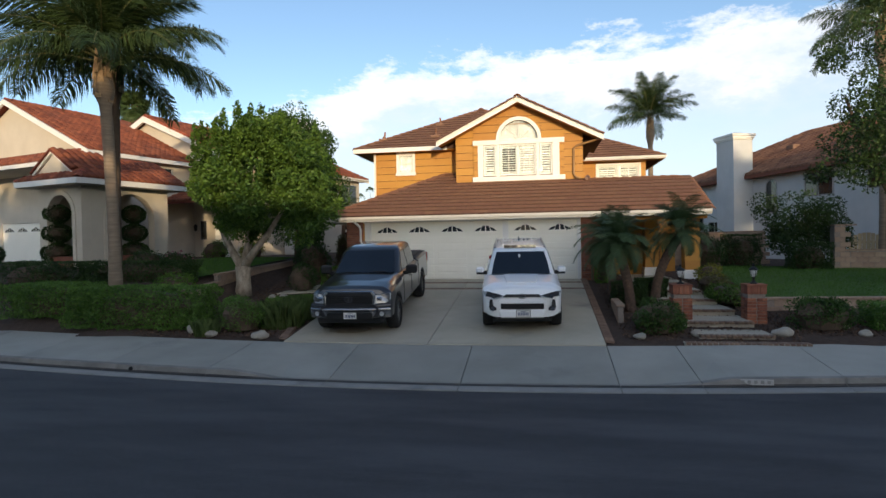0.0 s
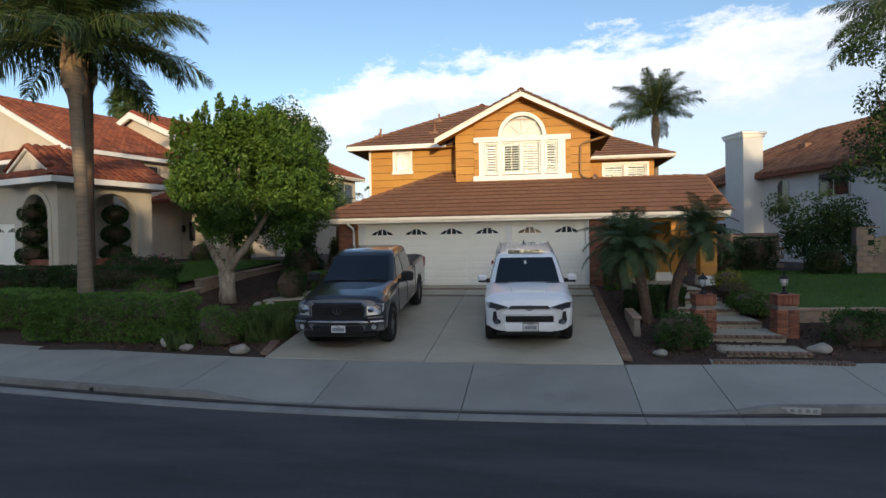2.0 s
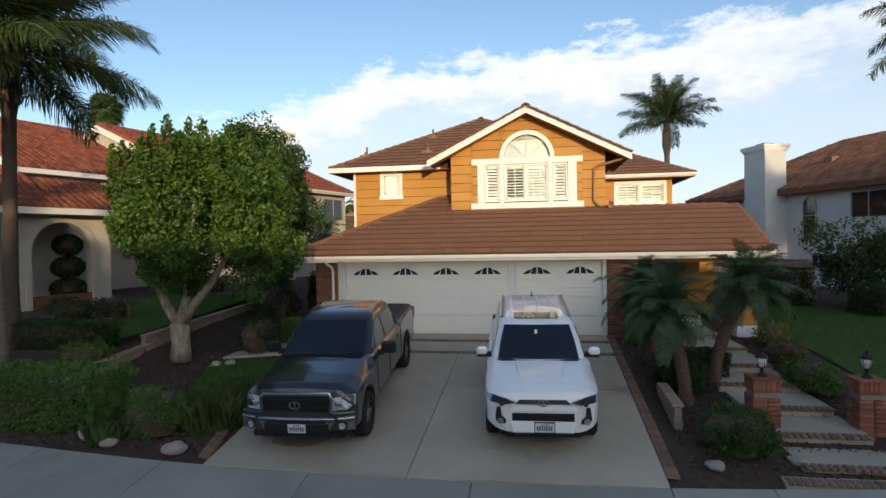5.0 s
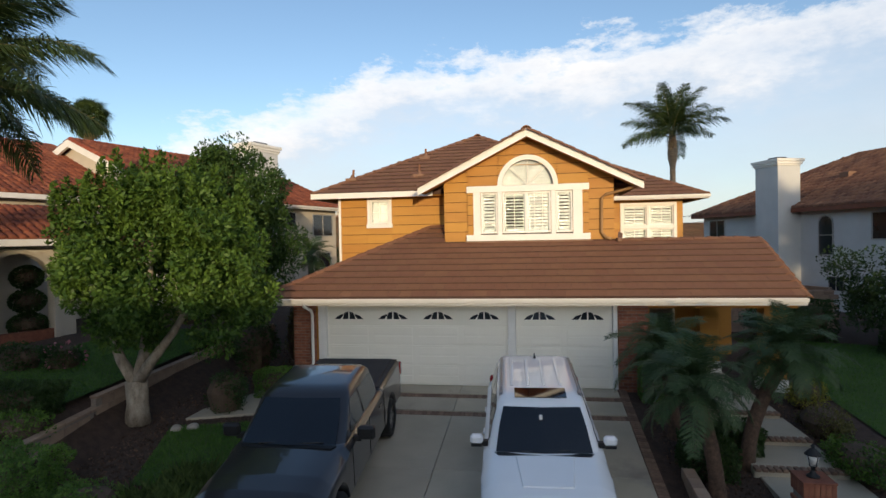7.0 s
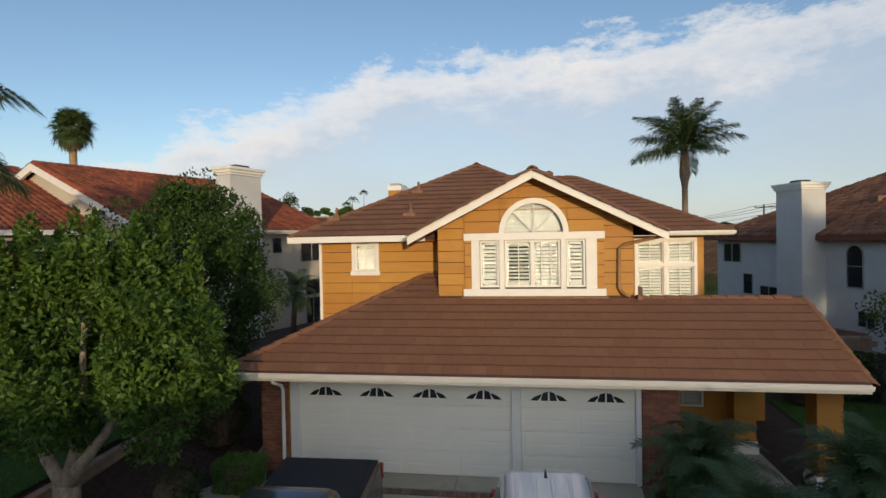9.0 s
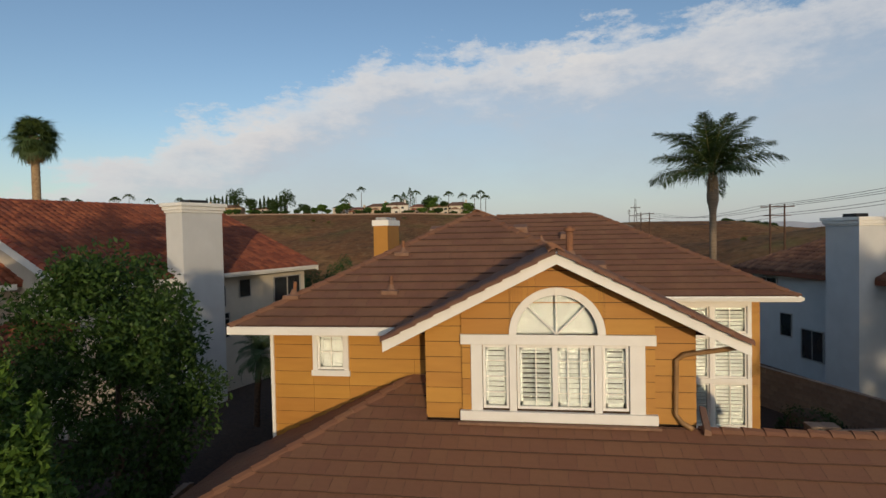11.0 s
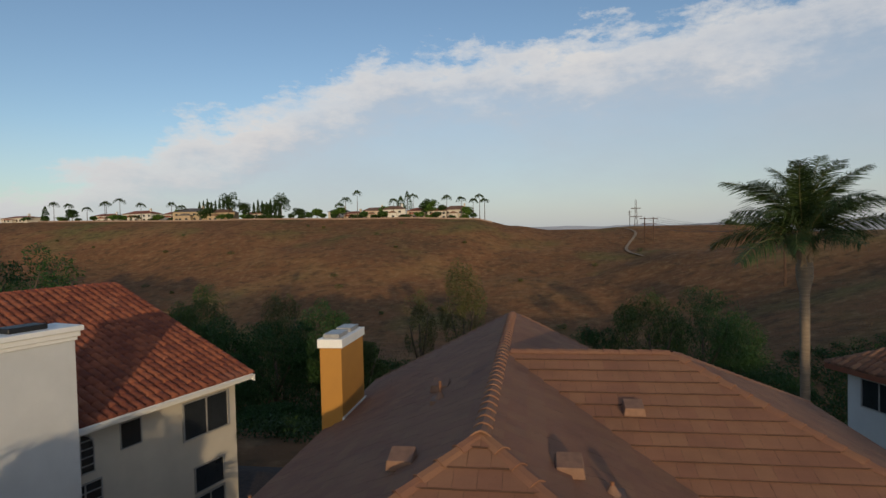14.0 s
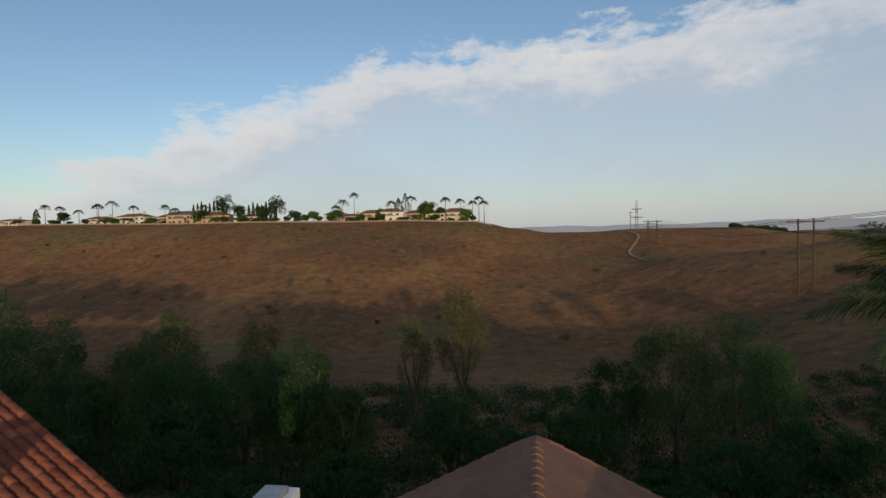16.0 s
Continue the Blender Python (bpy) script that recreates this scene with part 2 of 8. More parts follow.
# ---- mesh building ----
class Mesh:
    """Collects vertices and faces of one mesh."""

    def __init__(self):
        self.v, self.f, self.m = [], [], []

    def add(self, verts, faces, mi=0):
        n = len(self.v)
        self.v.extend(tuple(p) for p in verts)
        self.f.extend(tuple(i + n for i in f) for f in faces)
        self.m.extend([mi] * len(faces))
        return self

    def box(self, x0, x1, y0, y1, z0, z1, mi=0):
        p = [(x, y, z) for z in (z0, z1) for y in (y0, y1) for x in (x0, x1)]
        return self.add(p, [(0, 2, 3, 1), (4, 5, 7, 6), (0, 1, 5, 4), (2, 6, 7, 3), (0, 4, 6, 2), (1, 3, 7, 5)], mi)

    def prism(self, poly, vec, mi=0):
        n, vec = len(poly), Vector(vec)
        a = [Vector(p) for p in poly]
        return self.add(a + [p + vec for p in a], [tuple(range(n))[::-1], tuple(range(n, 2 * n))] + [(i, (i + 1) % n, n + (i + 1) % n, n + i) for i in range(n)], mi)

    def tube(self, pts, radii, seg=8, mi=0, cap=True):
        pts = [Vector(p) for p in pts]
        rings, ref = [], None
        for i, p in enumerate(pts):
            d = (pts[min(i + 1, len(pts) - 1)] - pts[max(i - 1, 0)]).normalized()
            ref = (d.orthogonal() if ref is None else (ref - ref.dot(d) * d)).normalized()
            s = d.cross(ref)
            r = radii[i] if hasattr(radii, "__len__") else radii
            rings.append([p + (ref * math.cos(a) + s * math.sin(a)) * r for a in (2 * math.pi * k / seg for k in range(seg))])
        vs = [q for r in rings for q in r]
        fs = [(i * seg + k, i * seg + (k + 1) % seg, (i + 1) * seg + (k + 1) % seg, (i + 1) * seg + k) for i in range(len(pts) - 1) for k in range(seg)]
        if cap:
            fs += [tuple(range(seg))[::-1], tuple(range((len(pts) - 1) * seg, len(pts) * seg))]
        return self.add(vs, fs, mi)

    def lathe(self, prof, seg=16, at=(0, 0, 0), mi=0):
        """A turned shape about z from (radius, height) pairs."""
        vs = [(at[0] + r * math.cos(2 * math.pi * k / seg), at[1] + r * math.sin(2 * math.pi * k / seg), at[2] + z) for r, z in prof for k in range(seg)]
        fs = [(i * seg + k, i * seg + (k + 1) % seg, (i + 1) * seg + (k + 1) % seg, (i + 1) * seg + k) for i in range(len(prof) - 1) for k in range(seg)]
        fs += [tuple(range(seg))[::-1], tuple(range((len(prof) - 1) * seg, len(prof) * seg))]
        return self.add(vs, fs, mi)

    def grid(self, rows, mi=0):
        """A sheet through rows of points."""
        n = len(rows[0])
        return self.add([p for r in rows for p in r], [(i * n + k, i * n + k + 1, (i + 1) * n + k + 1, (i + 1) * n + k) for i in range(len(rows) - 1) for k in range(n - 1)], mi)

    def data(self, name, mats, bevel=0.0, smooth=False, seg=1):
        if len(self.v) < 4000:      # weld what touches
            seen, back, v = {}, [], []
            for p in self.v:
                key = (round(p[0], 4), round(p[1], 4), round(p[2], 4))
                if key not in seen:
                    seen[key] = len(v)
                    v.append(p)
                back.append(seen[key])
            keep = [i for i, f in enumerate(self.f) if len({back[k] for k in f}) == len(f)]
            self.v, self.f, self.m = v, [tuple(back[k] for k in self.f[i]) for i in keep], [self.m[i] for i in keep]
        me = bpy.data.meshes.new(name)
        me.from_pydata(self.v, [], self.f)
        for m in (mats if isinstance(mats, (list, tuple)) else [mats]):
            me.materials.append(m)
        if any(self.m):
            me.polygons.foreach_set("material_index", self.m)
        if bevel:
            bm = bmesh.new()
            bm.from_mesh(me)
            bmesh.ops.remove_doubles(bm, verts=bm.verts, dist=1e-5)
            sharp = [e for e in bm.edges if len(e.link_faces) == 2 and e.calc_face_angle(0) > 0.5]
            bmesh.ops.bevel(bm, geom=sharp, offset=bevel, segments=seg, affect="EDGES", profile=0.5, clamp_overlap=True)
            bm.to_mesh(me)
            bm.free()
        if smooth:
            me.polygons.foreach_set("use_smooth", [True] * len(me.polygons))
        me.update()
        return me


INVERSE = {}


def thing(name, at=(0, 0, 0), label="", category="", group="", kind="", world=False, rz=0.0):
    """A top-level thing: an Empty at its base. world: its parts are given in world coordinates."""
    ob = new(name)
    ob.empty_display_size = 0.2
    ob.matrix_world = pose(*at, 0, 0, rz)
    if world:
        INVERSE[ob.name] = pose(*at, 0, 0, rz).inverted()
    return tagged(ob, label, category, group, kind)


def part(name, mesh, mats, parent, label="", bevel=0.0, smooth=False, kind="", m=None):
    """Links a Mesh, or finished mesh data, as one object under a thing or a part."""
    me = mesh if isinstance(mesh, bpy.types.Mesh) else mesh.data(name, mats, bevel, smooth)
    ob = new(name, me)
    ob.parent = parent
    if parent is not None and parent.name in INVERSE:
        ob.matrix_parent_inverse = INVERSE[parent.name]
    if m is not None:
        ob.matrix_basis = m
    return tagged(ob, label, kind=kind)


def solid(name, mesh, mats, label, category="", kind="structure", bevel=0.0, smooth=False, group=""):
    """One top-level mesh."""
    return tagged(new(name, mesh.data(name, mats, bevel, smooth)), label, category, group, kind)


def clip_poly(poly, clip):
    """A convex polygon cut to a convex, counter-clockwise one (2D)."""
    for i in range(len(clip)):
        a, b = clip[i], clip[(i + 1) % len(clip)]
        ins = lambda p: (b[0] - a[0]) * (p[1] - a[1]) - (b[1] - a[1]) * (p[0] - a[0])
        res = []
        for k in range(len(poly)):
            p, q = poly[k], poly[(k + 1) % len(poly)]
            dp, dq = ins(p), ins(q)
            if dp >= 0:
                res.append(p)
            if (dp > 0 > dq) or (dp < 0 < dq):
                s = dp / (dp - dq)
                res.append((p[0] + s * (q[0] - p[0]), p[1] + s * (q[1] - p[1])))
        poly = res
        if len(poly) < 3:
            return []
    return poly


def rect_holes(u0, u1, v0, v1, holes):
    """The rectangles that are left of a wall when its openings are taken out."""
    us = sorted({u0, u1, *[min(max(h[0], u0), u1) for h in holes], *[min(max(h[1], u0), u1) for h in holes]})
    vs = sorted({v0, v1, *[min(max(h[2], v0), v1) for h in holes], *[min(max(h[3], v0), v1) for h in holes]})
    for a, b in zip(us, us[1:]):
        run = None
        for c, d in zip(vs, vs[1:]):
            if any(h[0] < (a + b) / 2 < h[1] and h[2] < (c + d) / 2 < h[3] for h in holes):
                if run:
                    yield (a, b, *run)
                run = None
            else:
                run = (run[0], d) if run else (c, d)
        if run:
            yield (a, b, *run)


def wall_x(mesh, x0, x1, y, z0, z1, thick, holes=(), mi=0):
    """A wall along x whose front lies at y; it grows to y + thick. Holes: x0, x1, z0, z1."""
    for a, b, c, d in rect_holes(x0, x1, z0, z1, holes):
        mesh.box(a, b, min(y, y + thick), max(y, y + thick), c, d, mi)


def wall_y(mesh, y0, y1, x, z0, z1, thick, holes=(), mi=0):
    for a, b, c, d in rect_holes(y0, y1, z0, z1, holes):
        mesh.box(min(x, x + thick), max(x, x + thick), a, b, c, d, mi)


class Slope:
    """A roof plane over a convex plan polygon, rising by `rise` per metre along `up` (a plan direction) from the eave line through `at`."""

    def __init__(self, poly, at, up, rise):
        self.at, self.rise = Vector(at), rise
        self.up = Vector((*up, 0)).normalized()
        self.along = Vector((self.up.y, -self.up.x, 0))
        self.k = math.sqrt(1 + rise * rise)
        area = sum(poly[i][0] * poly[(i + 1) % len(poly)][1] - poly[(i + 1) % len(poly)][0] * poly[i][1] for i in range(len(poly)))
        self.poly = list(poly) if area > 0 else list(poly)[::-1]
        self.normal = (self.along.cross(self.up + Vector((0, 0, rise)))).normalized()
        if self.normal.z < 0:
            self.normal = -self.normal
        self.uv = [self.to_uv(p) for p in self.poly]
        a = sum(self.uv[i][0] * self.uv[(i + 1) % len(self.uv)][1] - self.uv[(i + 1) % len(self.uv)][0] * self.uv[i][1] for i in range(len(self.uv)))
        if a < 0:
            self.uv = self.uv[::-1]

    def to_uv(self, p):
        d = Vector((p[0], p[1], 0)) - Vector((self.at.x, self.at.y, 0))
        return (d.dot(self.along), d.dot(self.up) * self.k)

    def point(self, u, v, h=0.0):
        return self.at + self.along * u + (self.up + Vector((0, 0, self.rise))) * (v / self.k) + self.normal * h

    def deck(self, mesh, thick=0.14, mi=0):
        top = [self.point(u, v, -0.005) for u, v in self.uv]
        mesh.prism([p - Vector((0, 0, thick)) for p in top], (0, 0, thick), mi)

    def tile_mesh(self, w, l, rise=0.046):
        m = Mesh()
        g = 0.002
        m.add([(g, 0, rise), (w - g, 0, rise), (w - g, l + 0.03, 0.006), (g, l + 0.03, 0.006), (g, 0, 0), (w - g, 0, 0)],
              [(0, 1, 2, 3)])
        # butt and sides coloured dark, a painted shadow line at each course
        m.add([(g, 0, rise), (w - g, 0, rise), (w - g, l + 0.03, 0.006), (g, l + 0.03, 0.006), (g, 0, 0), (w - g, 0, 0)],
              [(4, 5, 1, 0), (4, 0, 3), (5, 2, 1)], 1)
        return m

    def matrix(self, u, v, h=0.0):
        y = (self.up + Vector((0, 0, self.rise))).normalized()
        m = Matrix((self.along, y, self.normal)).transposed().to_4x4()
        m.translation = self.point(u, v, h)
        return m

    def tiles(self, mesh, w=0.33, l=0.36, single=None, rise=0.046, seed=0):
        """Flat lapped tiles, cut to the plane's outline, into `mesh`; whole ones for which single(u, v) holds are given back as poses."""
        rng = random.Random(seed)
        us, vs = [p[0] for p in self.uv], [p[1] for p in self.uv]
        got = []
        j = 0
        v = min(vs)
        while v < max(vs):
            u = min(us) - (w / 2 if j % 2 else 0)
            while u < max(us):
                lift = rng.uniform(0, 0.0025)
                sl = rng.uniform(-0.006, 0.006)
                quad = [(u + 0.002, v + sl), (u + w - 0.002, v + sl), (u + w - 0.002, v + l), (u + 0.002, v + l)]
                cut = clip_poly(quad, self.uv)
                if len(cut) >= 3:
                    whole = len(cut) == 4 and abs(cut[0][0] - quad[0][0]) + abs(cut[2][0] - quad[2][0]) < 1e-4 and abs(cut[2][1] - quad[2][1]) < 1e-4
                    if single and whole and single(u, v):
                        got.append(self.matrix(u, v + sl, lift))
                    else:
                        hh = lambda q: (rise + (0.006 - rise) * (q[1] - v) / l) + lift
                        n = len(cut)
                        pts = [self.point(q[0], q[1], hh(q)) for q in cut] + [self.point(q[0], q[1], -0.004) for q in cut]
                        mesh.add(pts[:n], [tuple(range(n))])
                        # edges of cut tiles get the same dark shadow colour
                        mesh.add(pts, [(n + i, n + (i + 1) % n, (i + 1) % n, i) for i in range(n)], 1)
                u += w
            v += l
            j += 1
        return got

    def barrels(self, mesh, w=0.30, l=0.40, r=0.105, seed=0, slip=0.004):
        """Curved clay tiles in rows."""
        rng = random.Random(seed)
        us, vs = [p[0] for p in self.uv], [p[1] for p in self.uv]
        ins = lambda p: all((b[0] - a[0]) * (p[1] - a[1]) - (b[1] - a[1]) * (p[0] - a[0]) >= -0.03 for a, b in zip(self.uv, self.uv[1:] + self.uv[:1]))
        prof = [(-0.5, 0.0), (-0.40, 0.45), (-0.2, 0.92), (0.0, 1.0), (0.2, 0.92), (0.40, 0.45), (0.5, 0.0)]
        v = min(vs)
        while v < max(vs):
            u = min(us) + w / 2
            while u < max(us):
                if ins((u, v + 0.1)) and ins((u, v + l * 0.6)):
                    s, t = rng.uniform(-slip, slip) * 3, rng.uniform(-slip, slip)
                    low = [self.point(u + a * w + t, v + s - 0.02, 0.03 + b * r) for a, b in prof]
                    high = [self.point(u + a * w * 0.94 + t, v + s + l, 0.0 + b * r * 0.9) for a, b in prof]
                    n = len(prof)
                    mesh.add(low + high + [self.point(u - 0.5 * w, v + s - 0.02, 0), self.point(u + 0.5 * w, v + s - 0.02, 0)],
                             [(i, i + 1, n + i + 1, n + i) for i in range(n - 1)] + [(2 * n, 2 * n + 1, *range(n - 1, -1, -1))])
                u += w
            v += l


def cap_data(name, material, w=0.15, drop=0.07, l=0.42):
    m = Mesh()
    pr = [(-w, -drop), (-w * 0.55, -drop * 0.25), (0, 0.012), (w * 0.55, -drop * 0.25), (w, -drop)]
    a = [(x, 0, z + 0.03) for x, z in pr]
    b = [(x * 0.93, l, z) for x, z in pr]
    a2 = [(x, 0, z) for x, z in pr]
    n = len(pr)
    m.add(a + b + a2, [(i, i + 1, n + i + 1, n + i) for i in range(n - 1)] + [(2 * n + i, 2 * n + i + 1, i + 1, i) for i in range(n - 1)])
    return m.data(name, material)


def cap_line(name, data, a, b, parent, step=0.36, lift=0.035):
    """Ridge or hip caps, one after the other, from the low end a to b."""
    a, b = Vector(a), Vector(b)
    d = (b - a).normalized()
    side = d.cross(Vector((0, 0, 1))).normalized()
    up = side.cross(d)
    for i in range(int((b - a).length / step)):
        m = Matrix((side, d, up)).transposed().to_4x4()
        m.translation = a + d * i * step + up * lift
        part(name, data, None, parent, m=m)


# ---- ground ----
def smooth(a, b, x):
    t = min(max((x - a) / (b - a), 0.0), 1.0)
    return t * t * (3 - 2 * t)


def kerb_y(x):
    """The kerb bulges towards the street in front of the house."""
    d = abs(x - 0.3)
    return -10.27 + (0.0105 * d * d if d < 6 else 0.378 + 0.126 * (d - 6) + (0.004 * (d - 6) ** 2 if d < 30 else 2.304 + 0.19 * (d - 30)))


def drive_z(y):
    return max(-0.93, min(0.0, 0.115 * (y + 0.25)))


CREST = ((-900, 27), (-354, 24), (-190, 21.3), (-80, 19.5), (-37, 18), (-12, 13.2), (11, 10.2), (35, 10.0), (58, 11.2), (109, 10.8), (152, 5.8), (184, 0.5), (260, -9), (900, -20))


def crest(x):
    for (a, p), (b, q) in zip(CREST, CREST[1:]):
        if x <= b:
            return p + (q - p) * smooth(a, b, x)
    return CREST[-1][1]


def land(x, y):
    if y < 24:
        street = -1.40
        back = kerb_y(x) + 2.1
        z = drive_z(y)
        if x < -4:
            plateau = min(0.25 + 0.06 * (y + 6), 0.8)
            z += (plateau - z) * smooth(-7.75, -8.15, x) * smooth(back + 0.6, back + 2.2, y)
        if x > 4.4:
            lawn = max(-0.30, min(-0.30 + 0.05 * (y + 4.6), 0.05))
            z += (lawn - z) * smooth(8.2, 8.6, x) * smooth(-5.0, -4.7, y)
        return street + (z - 0.04 - street) * smooth(back - 0.5, back - 0.1, y)
    n = noise.fractal((x * 0.012, y * 0.012, 0.3), 0.9, 2.0, 5)
    slope = -9.0 * smooth(25, 62, y) - 11.0 * smooth(62, 165, y)
    slope += min(max(0, x - 26) * (0.10 + 0.20 * smooth(70, 150, y)), 24) * smooth(40, 80, y) * (1 - smooth(185, 300, y))
    if y < 345:
        s = smooth(150, 375, y) / smooth(150, 375, 345)
        g = s
        gully = (1 - abs(2 * noise.noise((x * 0.009 + y * 0.004, y * 0.0035, 2.0)))) * 5.0
        rise = (crest(x) + 20.0) * g
        return slope + rise + (n * 3.5 - gully * 1.25 + 3.0) * math.sin(math.pi * min(max(s, 0), 1)) 
    d = y - 345
    fall = -30 - 0.004 * d
    keep = crest(x)
    return keep + (fall - keep) * smooth(60 if x < 0 else 10, 900 if x < 0 else 500, d)


def spread(fine, n, far):
    """Steps that are even near the middle and widen outwards."""
    a = [i * fine for i in range(n)]
    while a[-1] < far:
        a.append(a[-1] + max(fine, a[-1] * 0.12 - 2))
    return a


xs = [-x for x in spread(0.8, 40, 3200)][:0:-1] + spread(0.8, 40, 3200)
ys = sorted({-9.0 - y for y in spread(1.2, 10, 3000)} | {-9.0 + 0.8 * i for i in range(44)} | {26.5 + 2.2 * i for i in range(150)} | {356.0 + y for y in spread(8, 12, 4200)})
m = Mesh().grid([[(x, y, land(x, y)) for x in xs] for y in ys])
for i in range(len(m.m)):
    m.m[i] = 1 if ys[i // (len(xs) - 1)] > 24 else 0

HILL = bpy.data.materials.new("dry hillside grass")
HILL.use_nodes = True
t = HILL.node_tree
b = t.nodes["Principled BSDF"]
vec = t.nodes.new("ShaderNodeTexCoord").outputs["Object"]
c = ramp_node(t, noise_node(t, vec, 0.016, 7, 0.62), [(0.34, (0.161, 0.087, 0.042)), (0.50, (0.231, 0.109, 0.050)), (0.62, (0.280, 0.151, 0.063)), (0.72, (0.238, 0.175, 0.063))])
green = ramp_node(t, noise_node(t, vec, 0.021, 4, 0.5), [(0.56, (0, 0, 0)), (0.70, (0.75, 0.75, 0.75))])
c = mix_node(t, green, c, (0.140, 0.147, 0.045))
straw = ramp_node(t, noise_node(t, vec, 0.35, 8, 0.72), [(0.50, (0, 0, 0)), (0.75, (0.7, 0.7, 0.7))])
c = mix_node(t, straw, c, (0.420, 0.266, 0.133))
dark = ramp_node(t, noise_node(t, vec, 0.22, 6, 0.7), [(0.35, (0.75, 0.75, 0.75)), (0.52, (0, 0, 0))])
c = mix_node(t, dark, c, (0.091, 0.059, 0.031))
t.links.new(c, b.inputs["Base Color"])
b.inputs["Roughness"].default_value = 1.0
b.inputs["Specular IOR Level"].default_value = 0.1
bn = t.nodes.new("ShaderNodeBump")
bn.inputs["Strength"].default_value, bn.inputs["Distance"].default_value = 0.5, 0.5
t.links.new(noise_node(t, vec, 0.9, 8, 0.75), bn.inputs["Height"])
t.links.new(bn.outputs[0], b.inputs["Normal"])
solid("ground", m, [SOIL, HILL], "bare soil and mulch yards running into dry brown grass hills", "ground", smooth=True)

# street: asphalt, gutter, kerb, sidewalk
m = Mesh()
sx = [-120, -90, -70, -55] + [-45 + 1.5 * i for i in range(61)] + [55, 70, 90, 120]
m.grid([[(x, kerb_y(x) - 0.32 - w, -1.30 + 0.02 * min(w, 5)) for x in sx] for w in (11.5, 8, 5, 2.5, 1, 0)])
solid("road", m, ASPHALT, "worn dark grey asphalt residential street", "road", smooth=True)
CUT = (-2.75, 5.0)            # the driveway's apron
JOINTS = [-40, -35, -30, -25.6, -22.9, -20.2, -17.5, -14.9, -12.2, -9.6, -6.95, -4.3, -1.6, 1.03, 3.95, 5.4, 7.9, 10.5, 13.2, 15.8, 18.5, 21, 25, 30, 35, 40]


def dip(x):
    """1 where the kerb is lowered for the driveway, 0 where it stands."""
    return smooth(CUT[0] - 0.9, CUT[0], x) * (1 - smooth(CUT[1], CUT[1] + 0.9, x))


GUTTER = mat("pale gutter concrete", (0.33, 0.32, 0.30), (0.24, 0.235, 0.22), 0.9, 2.2, 50, 0.3, stain=(0.16, 0.155, 0.15), stain_scale=1.0, vary=0.1)
KERB_LINE = mat("dark gutter line", (0.045, 0.042, 0.04), (0.075, 0.07, 0.065), 0.7, 3, 40, 0.3)
walkway = thing("pavement", (0, -9, -1.1), "pale grey concrete sidewalk with kerb and gutter", "sidewalk", kind="structure", world=True)
for a, b2 in zip(JOINTS, JOINTS[1:]):
    g = 0.008
    n = max(2, int((b2 - a) / 0.5))
    xx = [a + g + (b2 - a - 2 * g) * i / n for i in range(n + 1)]
    slab = Mesh()
    top = [[(x, kerb_y(x) + o, z0 + (z1 - z0) * dip(x)) for x in xx] for o, z0, z1 in ((0.16, -1.12, -1.25), (1.1, -1.03, -1.08), (2.1, -0.91, -0.91))]
    slab.grid(top)
    slab.grid([[(x, y, z - 0.12) for x, y, z in top[0]], top[0]])
    slab.grid([top[2], [(x, y, z - 0.12) for x, y, z in top[2]]])
    for k in (0, -1):
        slab.add([r[k] for r in top] + [(r[k][0], r[k][1], r[k][2] - 0.12) for r in top[::-1]], [(0, 1, 2, 3, 4, 5) if k else (5, 4, 3, 2, 1, 0)])
    part("sidewalk_slab", slab, SIDEWALK, walkway)
    kerb = Mesh()
    kerb.grid([[(x, kerb_y(x) + o, z0 + (z1 - z0) * dip(x)) for x in xx] for o, z0, z1 in
               ((-0.34, -1.30, -1.30), (-0.33, -1.285, -1.29), (0.0, -1.27, -1.285), (0.01, -1.24, -1.275), (0.03, -1.135, -1.262), (0.05, -1.122, -1.255), (0.153, -1.122, -1.253), (0.154, -1.3, -1.3))])
    part("kerb_length", kerb, KERB, walkway, smooth=False)
    pan = Mesh()
    pan.grid([[(x, kerb_y(x) + o, z) for x in xx] for o, z in ((-0.345, -1.30), (-0.34, -1.279), (-0.07, -1.266))])
    part("gutter_pan", pan, GUTTER, walkway)
    # dark strip where the gutter pan meets the kerb face
    dark_line = Mesh()
    dark_line.grid([[(x, kerb_y(x) + o, z0 + (z1 - z0) * dip(x)) for x in xx] for o, z0, z1 in ((-0.085, -1.262, -1.262), (-0.004, -1.256, -1.258), (0.004, -1.235, -1.250), (0.008, -1.226, -1.244))])
    part("gutter_silt", dark_line, KERB_LINE, walkway)

# painted patch on the kerb: a pale panel with plain dark bars
KERB_PAINT = mat("faded kerb paint", (0.50, 0.49, 0.46), (0.38, 0.37, 0.35), 0.85, 9, 60, 0.1)
KERB_INK = mat("faded stencil ink", (0.22, 0.22, 0.21), (0.32, 0.31, 0.30), 0.85, 14, 60, 0.1)
m = Mesh().box(6.02, 6.62, kerb_y(6.3) - 0.006 + 0.005, kerb_y(6.3) + 0.02, -1.235, -1.135)
for i in range(5):
    m.box(6.07 + i * 0.11, 6.13 + i * 0.11, kerb_y(6.3) - 0.003, kerb_y(6.3) + 0.002, -1.215, -1.155, 1)
part("painted_panel", m, [KERB_PAINT, KERB_INK], walkway, "faded white painted number panel on the kerb")
part("drain_hole", Mesh().tube([(-6.2, kerb_y(-6.2) - 0.004, -1.21), (-6.2, kerb_y(-6.2) + 0.05, -1.2)], 0.045, 12), BLACKMETAL, walkway)

